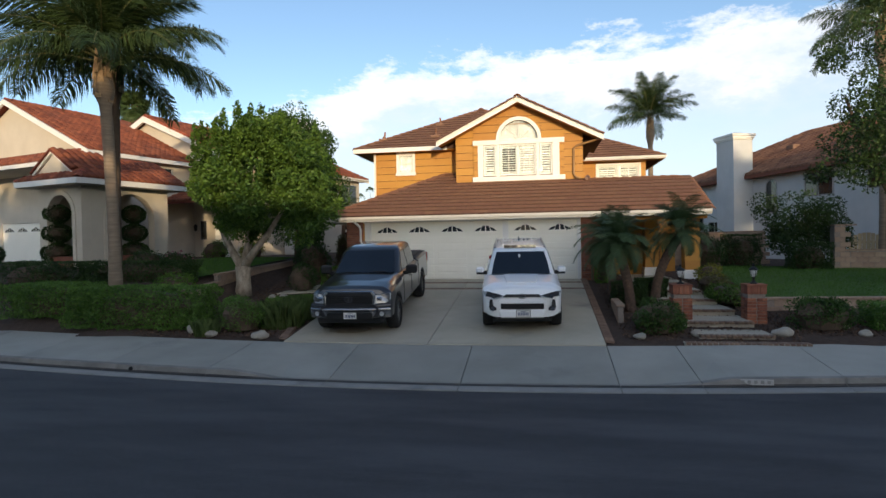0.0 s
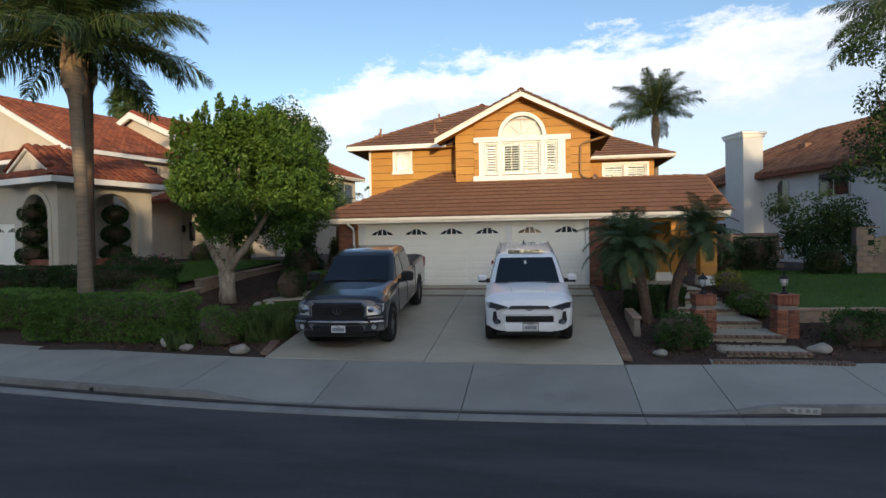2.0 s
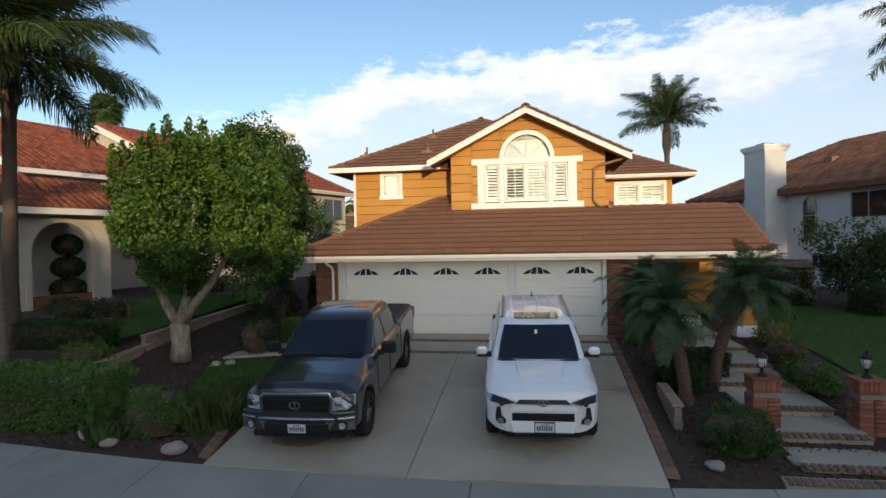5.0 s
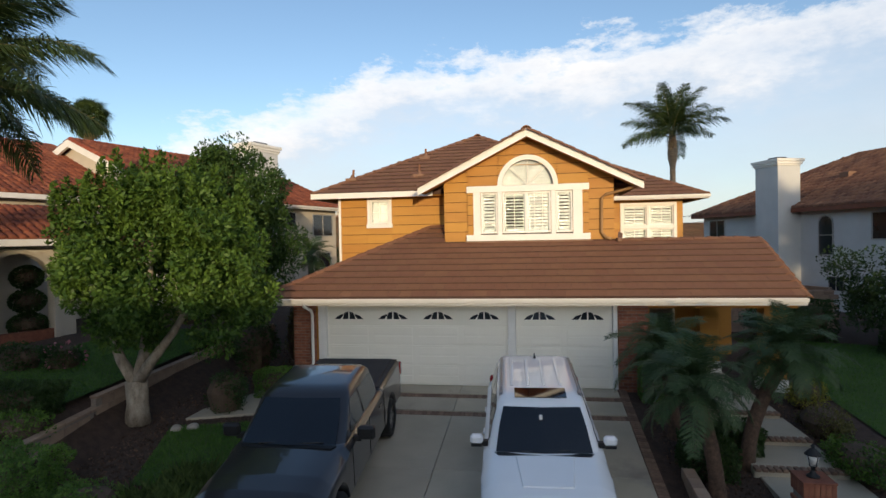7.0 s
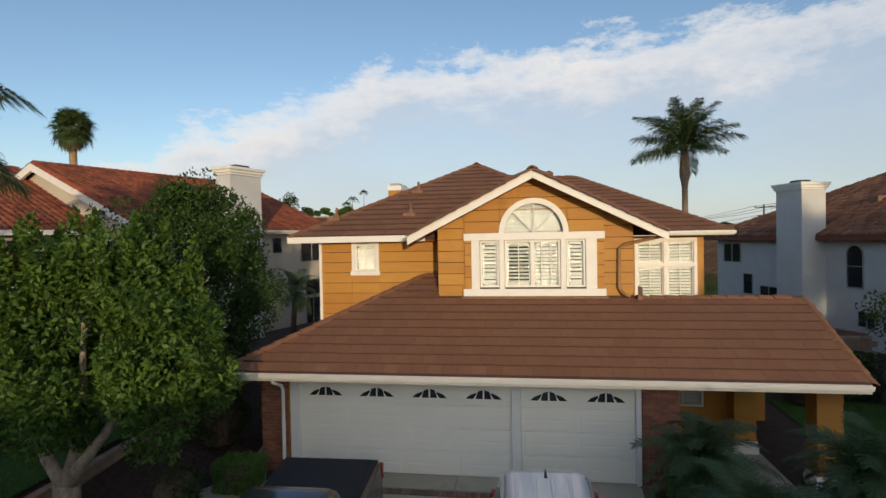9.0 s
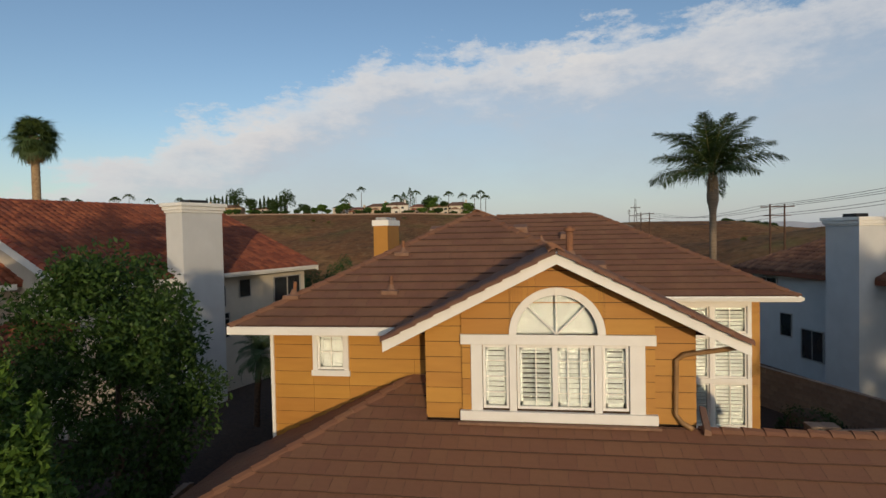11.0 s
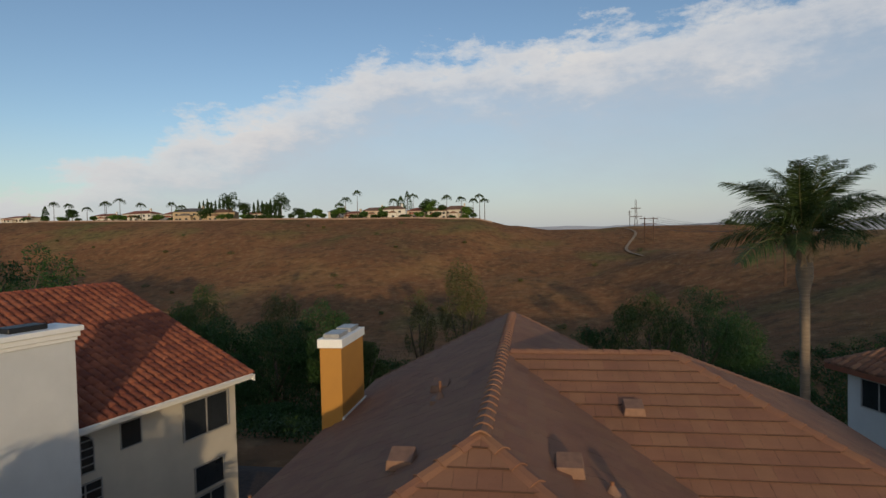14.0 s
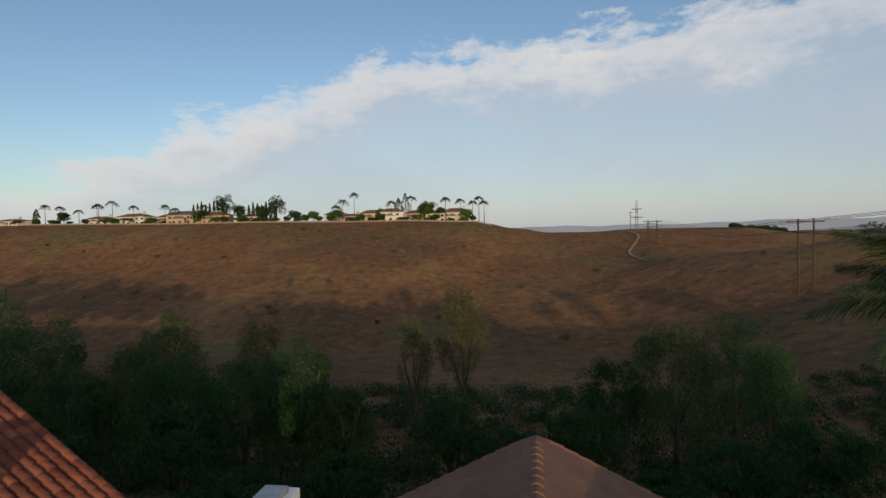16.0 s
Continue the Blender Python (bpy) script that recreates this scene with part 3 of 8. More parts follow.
# driveway
drive = thing("driveway", (0, -4, -0.4), "grey concrete driveway with dark brick bands and an oil stain", "driveway", kind="structure", world=True)


def slab_poly(name, pts, material, parent, zf, thick=0.1, h=0.0, sub=1):
    m = Mesh()
    m.prism([(x, y, zf(x, y) - thick + h) for x, y in pts], (0, 0, thick))
    return part(name, m, material, parent, bevel=0.006)


dz = lambda x, y: drive_z(y) + 0.012
for x0, x1 in ((-3.62, -0.006), (0.006, 3.94)):
    for y0, y1 in ((-8.12, -4.4), (-4.39, -1.98), (-1.70, -0.92), (-0.64, 0.3)):
        l0 = -3.50 if x0 < -1 and y0 < -8 else x0
        slab_poly("driveway_slab", [(l0, y0 + (0.0 if y0 > -8 else kerb_y((l0) * 0.8) + 2.12 + 8.12)), (x1, y0 + (0.0 if y0 > -8 else kerb_y(x1 * 0.9) + 2.12 + 8.12)), (x1, y1), (x0, y1)], CONCRETE, drive, dz)
brick_data = Mesh().box(-0.045, 0.045, -0.1, 0.1, -0.03, 0.03).data("paver", BRICK_OLD, bevel=0.006)
for yb in (-1.84, -0.78):
    for i in range(76):
        part("paver", brick_data, None, drive, m=pose(-3.57 + i * 0.1, yb, drive_z(yb) - 0.02, 0.115 * 57.3, 0, 0))
for i in range(80):
    y = -7.7 + i * 0.098
    for k in (0,):
        part("paver", brick_data, None, drive, m=pose(4.05 + 0.21 * k, y, drive_z(y) - 0.012, 6.5, 0, 90))
for i in range(17):
    y = -7.75 + i * 0.1
    part("paver", brick_data, None, drive, m=pose(-3.65 - 0.02 * i, y, drive_z(y) - 0.012, 6.5, 0, 80))
slab_poly("side_path", [(-6.3, -2.6), (-3.7, -1.9), (-4.6, 0.0), (-4.62, 6), (-6.0, 6)], CONCRETE, drive, dz, h=0.005)
OIL = mat("oil stain", (0.21, 0.15, 0.085), (0.30, 0.27, 0.22), 0.8, 3, 40, 0.1)
m = Mesh()
m.add([(-2.2 + (0.55 + 0.2 * noise.noise((math.cos(a) * 2, math.sin(a) * 2, 5))) * math.cos(a), -7.0 + 0.34 * math.sin(a), dz(0, -7.0 + 0.34 * math.sin(a)) + 0.003) for a in (k * math.pi / 12 for k in range(24))], [tuple(range(24))])
part("oil_stain", m, OIL, drive, "brown oil stain")

# ---- the main house ----
house = thing("house", (0, 0, 0), "two-storey ochre clapboard house with white trim and brown tile roof", "house")
S1, S2 = 0.47, 0.505
EZ, EY = 2.37, -0.42          # lower eave
UZ = 5.47                     # upper eave
RX, RZ = -0.3, 8.05           # main ridge
GX, GZ = 1.75, 7.10           # gable ridge

# walls
def wall_part(name, axis, *args, parent=house, material=SHEATH, holes=()):
    m = Mesh()
    (wall_x if axis == "x" else wall_y)(m, *args, holes)
    return part(name, m, material, parent)


wall_part("garage_wall", "x", -4.6, 4.75, -0.05, -0.3, 2.5, 0.2, holes=[(-3.9, 3.9, -0.1, 2.16)])
wall_part("garage_side_wall", "y", 0.15, 3.8, -4.6, -0.3, 2.45, 0.2)
wall_part("garage_side_wall", "y", 0.15, 2.9, 4.55, -0.3, 2.6, 0.2)
wall_part("upper_wall", "x", -4.58, -0.8, 3.80, 2.4, 5.5, 0.2, material=LAP_SHADE, holes=[(-3.52, -2.88, 4.44, 5.22)])
wall_part("side_wall", "y", 4.0, 20.4, -4.58, -0.3, 5.5, 0.2)
wall_part("side_wall", "y", 2.88, 3.8, -0.82, 3.4, 5.75, 0.2)
wall_part("side_wall", "y", 2.88, 9.68, 4.08, 2.3, 5.75, 0.2)
wall_part("wing_wall", "x", 4.1, 7.85, 9.68, -0.3, 5.5, 0.2, holes=[(5.52, 7.56, 1.45, 5.12)])
wall_part("wing_side_wall", "y", 9.88, 18.3, 7.65, -0.3, 5.5, 0.2)
wall_part("wing_back_wall", "x", 4.1, 7.85, 18.3, -0.3, 5.5, 0.2)
wall_part("back_wall", "x", -4.6, 4.2, 20.4, -0.3, 5.5, 0.2)
part("back_gable", Mesh().prism([(-4.6, 20.4, 5.5), (4.0, 20.4, 5.5), (RX, 20.4, 7.75)], (0, 0.2, 0)), SHEATH, house)
m = Mesh()
hole = [(0.10, 3.36, 4.03, 5.30)]
for a, b2, c, d in rect_holes(-0.82, 4.28, 3.4, 5.45, hole):
    m.box(a, b2, 2.68, 2.88, c, d)
arch = [(GX + 0.80 * math.cos(a), 5.45 + 0.80 * math.sin(a)) for a in (k * math.pi / 16 for k in range(17))]
topz = lambda x: GZ - 0.16 - 0.5 * abs(x - GX)
for (xa, za), (xb, zb) in zip(arch, arch[1:]):
    m.prism([(xa, 2.68, za), (xa, 2.68, topz(xa)), (xb, 2.68, topz(xb)), (xb, 2.68, zb)], (0, 0.2, 0))
for x0, x1 in ((-0.82, GX - 0.8), (GX + 0.8, 4.28)):
    m.prism([(x0, 2.68, 5.45), (x0, 2.68, topz(x0)), (x1, 2.68, topz(x1)), (x1, 2.68, 5.45)], (0, 0.2, 0))
part("gable_wall", m, LAP_SHADE, house)


def boards(y, x0, x1, z0, z1, holes, outline, parent, step=0.305, split=3.7, seed=0):
    """Lapped boards on a wall along x, cut to the outline given in x, z; each board is a piece of its own."""
    rng = random.Random(seed)
    z = z0
    while z < z1:
        cuts = [x0]
        while cuts[-1] + split < x1:
            cuts.append(cuts[-1] + split * rng.uniform(0.7, 1.0))
        for a, b2 in zip(cuts, cuts[1:] + [x1]):
            for p, q, c, d in rect_holes(a, b2, z, min(z + step, z1), holes):
                # a slit under each board bares the dark backing as its lap shadow
                c = c + 0.016 if abs(c - z) < 1e-6 else c
                poly = clip_poly([(p + 0.002, c), (q - 0.002, c), (q - 0.002, d), (p + 0.002, d)], outline) if outline else [(p + 0.002, c), (q - 0.002, c), (q - 0.002, d), (p + 0.002, d)]
                if len(poly) < 3:
                    continue
                f = lambda h: y - 0.030 + 0.022 * (h - z) / step
                n = len(poly)
                mm = Mesh().add([(u, f(h), h) for u, h in poly] + [(u, y + 0.002, h) for u, h in poly],
                                [tuple(range(n))] + [(n + i, n + (i + 1) % n, (i + 1) % n, i) for i in range(n)])
                part("siding_board", mm, SIDING, parent)
        z += step


boards(3.80, -4.6, -0.82, 2.55, 5.42, [(-3.62, -2.78, 4.30, 5.34)], [(-4.6, 2.62), (-0.82, 4.46), (-0.82, 5.42), (-4.6, 5.42)], house, seed=1)
gab = [(-0.82, 3.75), (4.28, 3.75), (4.28, topz(4.28)), (GX, topz(GX)), (-0.82, topz(-0.82))]
arch_box = (GX - 0.93, GX + 0.93, 5.3, 6.0)
boards(2.68, -0.82, -0.08, 3.78, 6.0, [], gab, house, seed=2)
boards(2.68, 3.54, 4.28, 3.78, 6.0, [], gab, house, seed=3)
ARCH_HOLES = [(GX - q, GX + q, 5.45 + 0.09 * k - (0.06 if k == 0 else 0), 5.45 + 0.09 * (k + 1)) for k in range(9) for q in [math.sqrt(max(0.01, 0.81 - (0.09 * (k + 1)) ** 2))]]
boards(2.60, -0.08, 3.54, 5.47, 7.1, ARCH_HOLES, gab, house, seed=4)
boards(2.60, -0.08, 0.10, 3.98, 5.30, [], None, house, seed=5)
boards(2.60, 3.36, 3.54, 3.98, 5.30, [], None, house, seed=6)
m = Mesh()
for x0, x1, z0, z1 in rect_holes(-0.08, 3.54, 3.8, 5.47, [(0.10, 3.36, 4.03, 5.30)]):
    m.box(x0, x1, 2.60, 2.68, z0, z1)
for (xa, za), (xb, zb) in zip(arch, arch[1:]):
    m.prism([(xa, 2.60, za), (xa, 2.60, topz(xa)), (xb, 2.60, topz(xb)), (xb, 2.60, zb)], (0, 0.08, 0))
for x0, x1 in ((-0.08, GX - 0.8), (GX + 0.8, 3.54)):
    m.prism([(x0, 2.60, 5.47), (x0, 2.60, topz(x0)), (x1, 2.60, topz(x1)), (x1, 2.60, 5.47)], (0, 0.08, 0))
part("bay_wall", m, LAP_SHADE, house)
boards(9.68, 7.60, 7.88, 0.3, 5.42, [], None, house, seed=7)
boards(9.68, 4.1, 5.42, 2.3, 5.42, [], None, house, seed=8)

# brick piers by the garage
for x0, x1 in ((-4.62, -3.98), (3.98, 4.72)):
    part("brick_backing", Mesh().box(x0 + 0.01, x1 - 0.01, -0.115, -0.052, -0.3, 2.2), MORTAR, house)
    z = -0.28
    row = 0
    while z < 2.15:
        x = x0 - (0.11 if row % 2 else 0)
        while x < x1 - 0.02:
            a, b2 = max(x, x0) + 0.006, min(x + 0.22, x1) - 0.006
            if b2 - a > 0.04:
                part("brick", Mesh().box(a, b2, -0.128, -0.06, z + 0.006, z + 0.073), BRICK, house, m=None)
            x += 0.22
        z += 0.079
        row += 1

# trim
def plate(name, x0, x1, y0, y1, z0, z1, material=WHITE, parent=house, bevel=0.006):
    return part(name, Mesh().box(x0, x1, y0, y1, z0, z1), material, parent, bevel=bevel)


plate("garage_post", 1.225, 1.425, -0.10, 0.12, 0.0, 2.16)
plate("garage_jamb", -3.92, -3.695, -0.10, 0.12, 0.0, 2.16)
plate("garage_jamb", 3.86, 3.97, -0.10, 0.12, 0.0, 2.16)
plate("garage_head", -3.97, 3.97, -0.10, 0.12, 2.13, 2.25)
plate("corner_board", -4.63, -4.55, 3.74, 3.80, 2.6, 5.4)
m = Mesh()
m.box(-5.55, 8.22, EY - 0.03, EY + 0.0, EZ - 0.20, EZ - 0.02)
part("fascia", m, WHITE, house, bevel=0.005)
gut = [(0, 0), (-0.02, -0.085), (-0.09, -0.10), (-0.115, -0.02), (-0.12, 0.0), (-0.108, 0.0), (-0.085, -0.085), (-0.03, -0.075), (-0.01, 0.0)]
part("gutter", Mesh().prism([(-5.62, EY - 0.03 + y, EZ - 0.02 + z) for y, z in gut], (13.83, 0, 0)), WHITE, house, "white metal rain gutter")
part("fascia", Mesh().box(-5.57, -5.54, EY, 3.78, EZ - 0.20, EZ - 0.02), WHITE, house)
part("soffit", Mesh().box(-5.53, 8.2, EY + 0.02, -0.06, EZ - 0.20, EZ - 0.18), WHITE, house)
# downspout by the garage
m = Mesh().tube([(-4.18, -0.48, 2.28), (-4.18, -0.46, 2.15), (-4.08, -0.22, 2.02), (-4.06, -0.17, 1.9), (-4.06, -0.17, 0.05), (-4.06, -0.30, -0.02)], 0.042, 8)
part("downspout", m, WHITE, house, "white downspout", smooth=True)


def pane_window(name, x0, x1, z0, z1, y, parent, cols=1, rows=1, shutter=True, frame=0.05, dark=False, slat=0.075, louver_angle=0.5):
    """A window that faces -y: frame, muntins, glass, and louvred shutters behind it."""
    w = part(name, Mesh().box(x0, x0 + frame, y, y + 0.07, z0, z1).box(x1 - frame, x1, y, y + 0.07, z0, z1).box(x0 + frame, x1 - frame, y, y + 0.07, z0, z0 + frame).box(x0 + frame, x1 - frame, y, y + 0.07, z1 - frame, z1), WHITE, parent)
    m = Mesh()
    for i in range(1, cols):
        x = x0 + (x1 - x0) * i / cols
        m.box(x - 0.012, x + 0.012, y + 0.012, y + 0.03, z0 + frame, z1 - frame)
    for i in range(1, rows):
        z = z0 + (z1 - z0) * i / rows
        m.box(x0 + frame, x1 - frame, y + 0.014, y + 0.028, z - 0.01, z + 0.01)
    if m.v:
        part("muntin", m, WHITE, w)
    g = part("pane", Mesh().box(x0 + frame, x1 - frame, y + 0.035, y + 0.041, z0 + frame, z1 - frame), DARKGLASS if dark else GLASS, w)
    g.visible_shadow = False
    if shutter:
        sh = part("shutter_frame", Mesh().box(x0 + frame, x0 + frame + 0.05, y + 0.09, y + 0.12, z0 + frame, z1 - frame).box(x1 - frame - 0.05, x1 - frame, y + 0.09, y + 0.12, z0 + frame, z1 - frame)
                  .box(x0 + frame, x1 - frame, y + 0.09, y + 0.12, z0 + frame, z0 + frame + 0.07).box(x0 + frame, x1 - frame, y + 0.09, y + 0.12, z1 - frame - 0.07, z1 - frame), SHUTTER, w)
        z = z0 + frame + 0.10
        ld = Mesh().box(-(x1 - x0) / 2 + frame + 0.05, (x1 - x0) / 2 - frame - 0.05, -0.005, 0.005, -slat * (0.5 if slat > 0.15 else 0.45), slat * (0.5 if slat > 0.15 else 0.45)).data("louvre", SHUTTER)
        while z < z1 - frame - 0.09:
            part("louvre", ld, None, sh, m=pose((x0 + x1) / 2, y + 0.105, z, -math.degrees(louver_angle), 0, 0))
            z += slat
        # dark panel right behind the louvres stands for the unlit room
        part("room_back", Mesh().box(x0, x1, y + 0.16, y + 0.17, z0, z1), INTERIOR, w)
    return w


# the bay window with its arch
plate("window_band", -0.10, 3.56, 2.535, 2.60, 5.28, 5.475)
plate("window_sill", -0.12, 3.58, 2.50, 2.60, 3.80, 3.99)
plate("sill_flashing", -0.16, 3.62, 2.40, 2.52, 3.74, 3.79, LEAD)
for x0, x1 in ((0.10, 0.32), (0.84, 0.98), (2.44, 2.58), (3.08, 3.36)):
    plate("window_casing", x0, x1, 2.545, 2.60, 3.99, 5.28)
pane_window("side_window", 0.33, 0.83, 4.03, 5.27, 2.60, house, 1, 4, slat=0.10, louver_angle=0.75)
pane_window("side_window", 2.59, 3.07, 4.03, 5.27, 2.60, house, 1, 4, slat=0.10, louver_angle=0.75)
pane_window("slider_window", 0.99, 1.71, 4.03, 5.27, 2.60, house, 2, 1, slat=0.095, louver_angle=1.1)
pane_window("slider_window", 1.71, 2.43, 4.03, 5.27, 2.60, house, 3, 4, slat=0.095, louver_angle=0.5)
seg = [k * math.pi / 24 for k in range(25)]
m = Mesh()
for a, b2 in zip(seg, seg[1:]):
    q = [(GX + r * math.cos(s), 5.475 + r * math.sin(s)) for r, s in ((0.76, a), (0.905, a), (0.905, b2), (0.76, b2))]
    m.prism([(x, 2.60, z) for x, z in q], (0, -0.065, 0))
aw = part("arch_window", m, WHITE, house, "white arched window casing")
m = Mesh()
for s in (math.pi / 4, math.pi / 2, 3 * math.pi / 4):
    d = Vector((math.cos(s), 0, math.sin(s)))
    e = Vector((-d.z, 0, d.x)) * 0.014
    o = Vector((GX, 2.61, 5.475))
    m.prism([o + e, o + d * 0.77 + e, o + d * 0.77 - e, o - e], (0, -0.02, 0))
part("spoke", m, WHITE, aw)
g = part("pane", Mesh().prism([(GX + 0.77 * math.cos(s), 2.635, 5.475 + 0.77 * math.sin(s)) for s in seg], (0, 0.006, 0)), GLASS, aw)
g.visible_shadow = False
m = Mesh()
for i in range(8):
    z = 5.50 + i * 0.095
    h = math.sqrt(max(0.60 - (z + 0.05 - 5.475) ** 2, 0.01))
    m.add([(GX - h, 2.71, z), (GX + h, 2.71, z), (GX + h * 0.98, 2.735, z + 0.088), (GX - h * 0.98, 2.735, z + 0.088)], [(0, 1, 2, 3)])
part("fan_shutter", m, SHUTTER, aw)
part("room_back", Mesh().box(GX - 0.8, GX + 0.8, 2.80, 2.81, 5.4, 6.3), SHUTTER, aw)
# small upper window
plate("window_casing", -3.62, -3.51, 3.74, 3.80, 4.42, 5.34)
plate("window_casing", -2.89, -2.78, 3.74, 3.80, 4.42, 5.34)
plate("window_sill", -3.65, -2.75, 3.72, 3.80, 4.30, 4.43)
pane_window("small_window", -3.52, -2.88, 4.44, 5.22, 3.79, house, 2, 2, slat=0.2, louver_angle=0.0)
plate("window_casing", -3.52, -2.88, 3.745, 3.80, 5.22, 5.34)
# the tall window of the rear wing
for x0, x1 in ((5.42, 5.52), (6.46, 6.58), (7.52, 7.64)):
    plate("window_casing", x0, x1, 9.62, 9.68, 1.38, 5.22)
for z0, z1 in ((5.10, 5.22), (4.16, 4.30), (2.78, 2.94), (1.38, 1.48)):
    plate("window_casing", 5.42, 7.64, 9.615, 9.675, z0, z1)
for x0, x1 in ((5.52, 6.46), (6.58, 7.52)):
    for z0, z1 in ((4.30, 5.10), (2.94, 4.16), (1.48, 2.78)):
        pane_window("tall_window", x0, x1, z0, z1, 9.68, house, 2, 2, slat=0.11, louver_angle=0.65)

# roofs
slopes = [
    Slope([(-5.55, EY), (8.22, EY), (8.22, 2.52), (-2.61, 2.52)], (0, EY, EZ), (0, 1), S1),
    Slope([(-2.61, 2.52), (-0.80, 2.52), (-0.80, 3.80), (-1.33, 3.80)], (0, EY, EZ), (0, 1), S1),
    Slope([(-5.55, EY), (-1.33, 3.80), (-5.55, 3.80)], (-5.55, 0, EZ), (1, 0), S1),
    Slope([(4.28, 2.52), (8.22, 2.52), (8.22, 5.4), (4.28, 5.4)], (0, 5.46, EZ), (0, -1), S1),
]
upper = [
    Slope([(-5.41, 3.35), (4.81, 3.35), (RX, 8.46)], (0, 3.35, UZ), (0, 1), S2),
    Slope([(-5.41, 3.35), (RX, 8.46), (RX, 20.75), (-5.41, 20.75)], (-5.41, 0, UZ), (1, 0), S2),
    Slope([(4.81, 3.35), (4.81, 20.75), (RX, 20.75), (RX, 8.46)], (4.81, 0, UZ), (-1, 0), S2),
    Slope([(4.81, 8.95), (8.68, 8.95), (3.57, 14.06), (RX, 14.06)], (0, 8.95, UZ), (0, 1), S2),
    Slope([(8.68, 8.95), (8.68, 19.17), (3.57, 14.06)], (8.68, 0, UZ), (-1, 0), S2),
    Slope([(4.81, 19.17), (8.68, 19.17), (3.57, 14.06), (RX, 14.06)], (0, 19.17, UZ), (0, -1), S2),
]
gable = [
    Slope([(-1.53, 2.06), (GX, 2.06), (GX, 6.6), (-1.53, 6.6)], (-1.53, 0, GZ - 0.5 * 3.28), (1, 0), 0.5),
    Slope([(5.03, 2.06), (GX, 2.06), (GX, 6.6), (5.03, 6.6)], (5.03, 0, GZ - 0.5 * 3.28), (-1, 0), 0.5),
]
m = Mesh()
for s in slopes + upper + gable:
    s.deck(m, 0.12)
roof = part("roof", m, DECK_SHADE, house, "brown flat concrete tile roof")
rest = Mesh()
tile = upper[0].tile_mesh(0.33, 0.36).data("roof_tile", [TILE, DECK_SHADE])
poses = []
for k, s in enumerate(slopes + upper + gable):
    pick = (lambda u, v: True) if k == 0 else None
    poses += s.tiles(rest, single=pick, seed=k)
for p in poses[:300]:
    part("roof_tile", tile, None, roof, m=p)
for p in poses[300:]:
    n = len(rest.v)
    mm = upper[0].tile_mesh(0.33, 0.36)
    pts = [p @ Vector(q) for q in mm.v[:4]]
    rest.add(pts, [(0, 1, 2, 3)])
    pts = [p @ Vector(q) for q in mm.v[-6:]]
    # edge faces in the dark colour that stands for course shadows
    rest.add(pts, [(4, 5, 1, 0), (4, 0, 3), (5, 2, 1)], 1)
part("roof_tiles", rest, [TILES, DECK_SHADE], roof, kind="stuff")
cap = cap_data("ridge_cap", TILE)
zl = lambda y: EZ + S1 * (y - EY)
for a, b2 in (((-5.55, EY, EZ), (-1.33, 3.78, zl(3.78))), ((4.3, 2.52, zl(2.52)), (8.22, 2.52, zl(2.52))),
              ((-5.41, 3.35, UZ), (RX, 8.46, RZ)), ((4.81, 3.35, UZ), (RX, 8.46, RZ)), ((RX, 8.3, RZ), (RX, 20.75, RZ)),
              ((-5.41, 20.75, UZ), (RX, 20.75, RZ)), ((4.81, 20.75, UZ), (RX, 20.75, RZ)), ((RX + 0.2, 14.06, RZ), (3.57, 14.06, RZ)),
              ((8.68, 8.95, UZ), (3.57, 14.06, RZ)), ((8.68, 19.17, UZ), (3.57, 14.06, RZ)), ((GX, 2.02, GZ), (GX, 6.6, GZ))):
    cap_line("ridge_cap", cap, a, b2, roof)
# rake caps on the gable ends
for sx in (-1, 1):
    cap_line("rake_cap", cap, (GX + sx * 3.3, 2.06, GZ - 1.65), (GX, 2.06, GZ), roof, lift=0.02)
cap_line("rake_cap", cap, (8.22, EY, EZ), (8.22, 2.52, zl(2.52)), roof, lift=0.02)

# white rake boards of the gable and the eave boards
for sx in (-1, 1):
    pts = [(GX + sx * 3.28, 2.03, GZ - 1.64 - 0.03), (GX, 2.03, GZ - 0.02), (GX, 2.03, GZ - 0.25), (GX + sx * 3.28, 2.03, GZ - 1.64 - 0.25)]
    part("rake_board", Mesh().prism(pts, (0, 0.04, 0)), WHITE, house, bevel=0.004)
    pts = [(GX + sx * 3.2, 2.08, GZ - 1.62 - 0.17), (GX, 2.08, GZ - 0.19), (GX, 2.08, GZ - 0.21), (GX + sx * 3.2, 2.08, GZ - 1.62 - 0.19)]
    part("soffit", Mesh().prism(pts, (0, 0.6, 0)), SHEATH, house)
part("fascia", Mesh().box(-5.44, -1.3, 3.31, 3.345, UZ - 0.18, UZ), WHITE, house, bevel=0.004)
part("fascia", Mesh().box(-5.445, -5.41, 3.35, 20.7, UZ - 0.18, UZ), WHITE, house)
part("fascia", Mesh().box(4.6, 8.70, 8.91, 8.945, UZ - 0.16, UZ), WHITE, house)
part("fascia", Mesh().box(8.68, 8.71, 8.95, 19.2, UZ - 0.16, UZ), WHITE, house)
part("gutter", Mesh().prism([(4.45, 8.90 + y, UZ - 0.02 + z) for y, z in gut], (4.28, 0, 0)), WHITE, house, "white metal rain gutter")
for bx in ((-5.40, -0.9, 3.36, 3.79), (4.3, 8.66, 8.96, 9.66), (-5.40, -4.6, 3.8, 20.6)):
    part("soffit", Mesh().box(*bx, UZ - 0.165, UZ - 0.145), SHEATH, house)
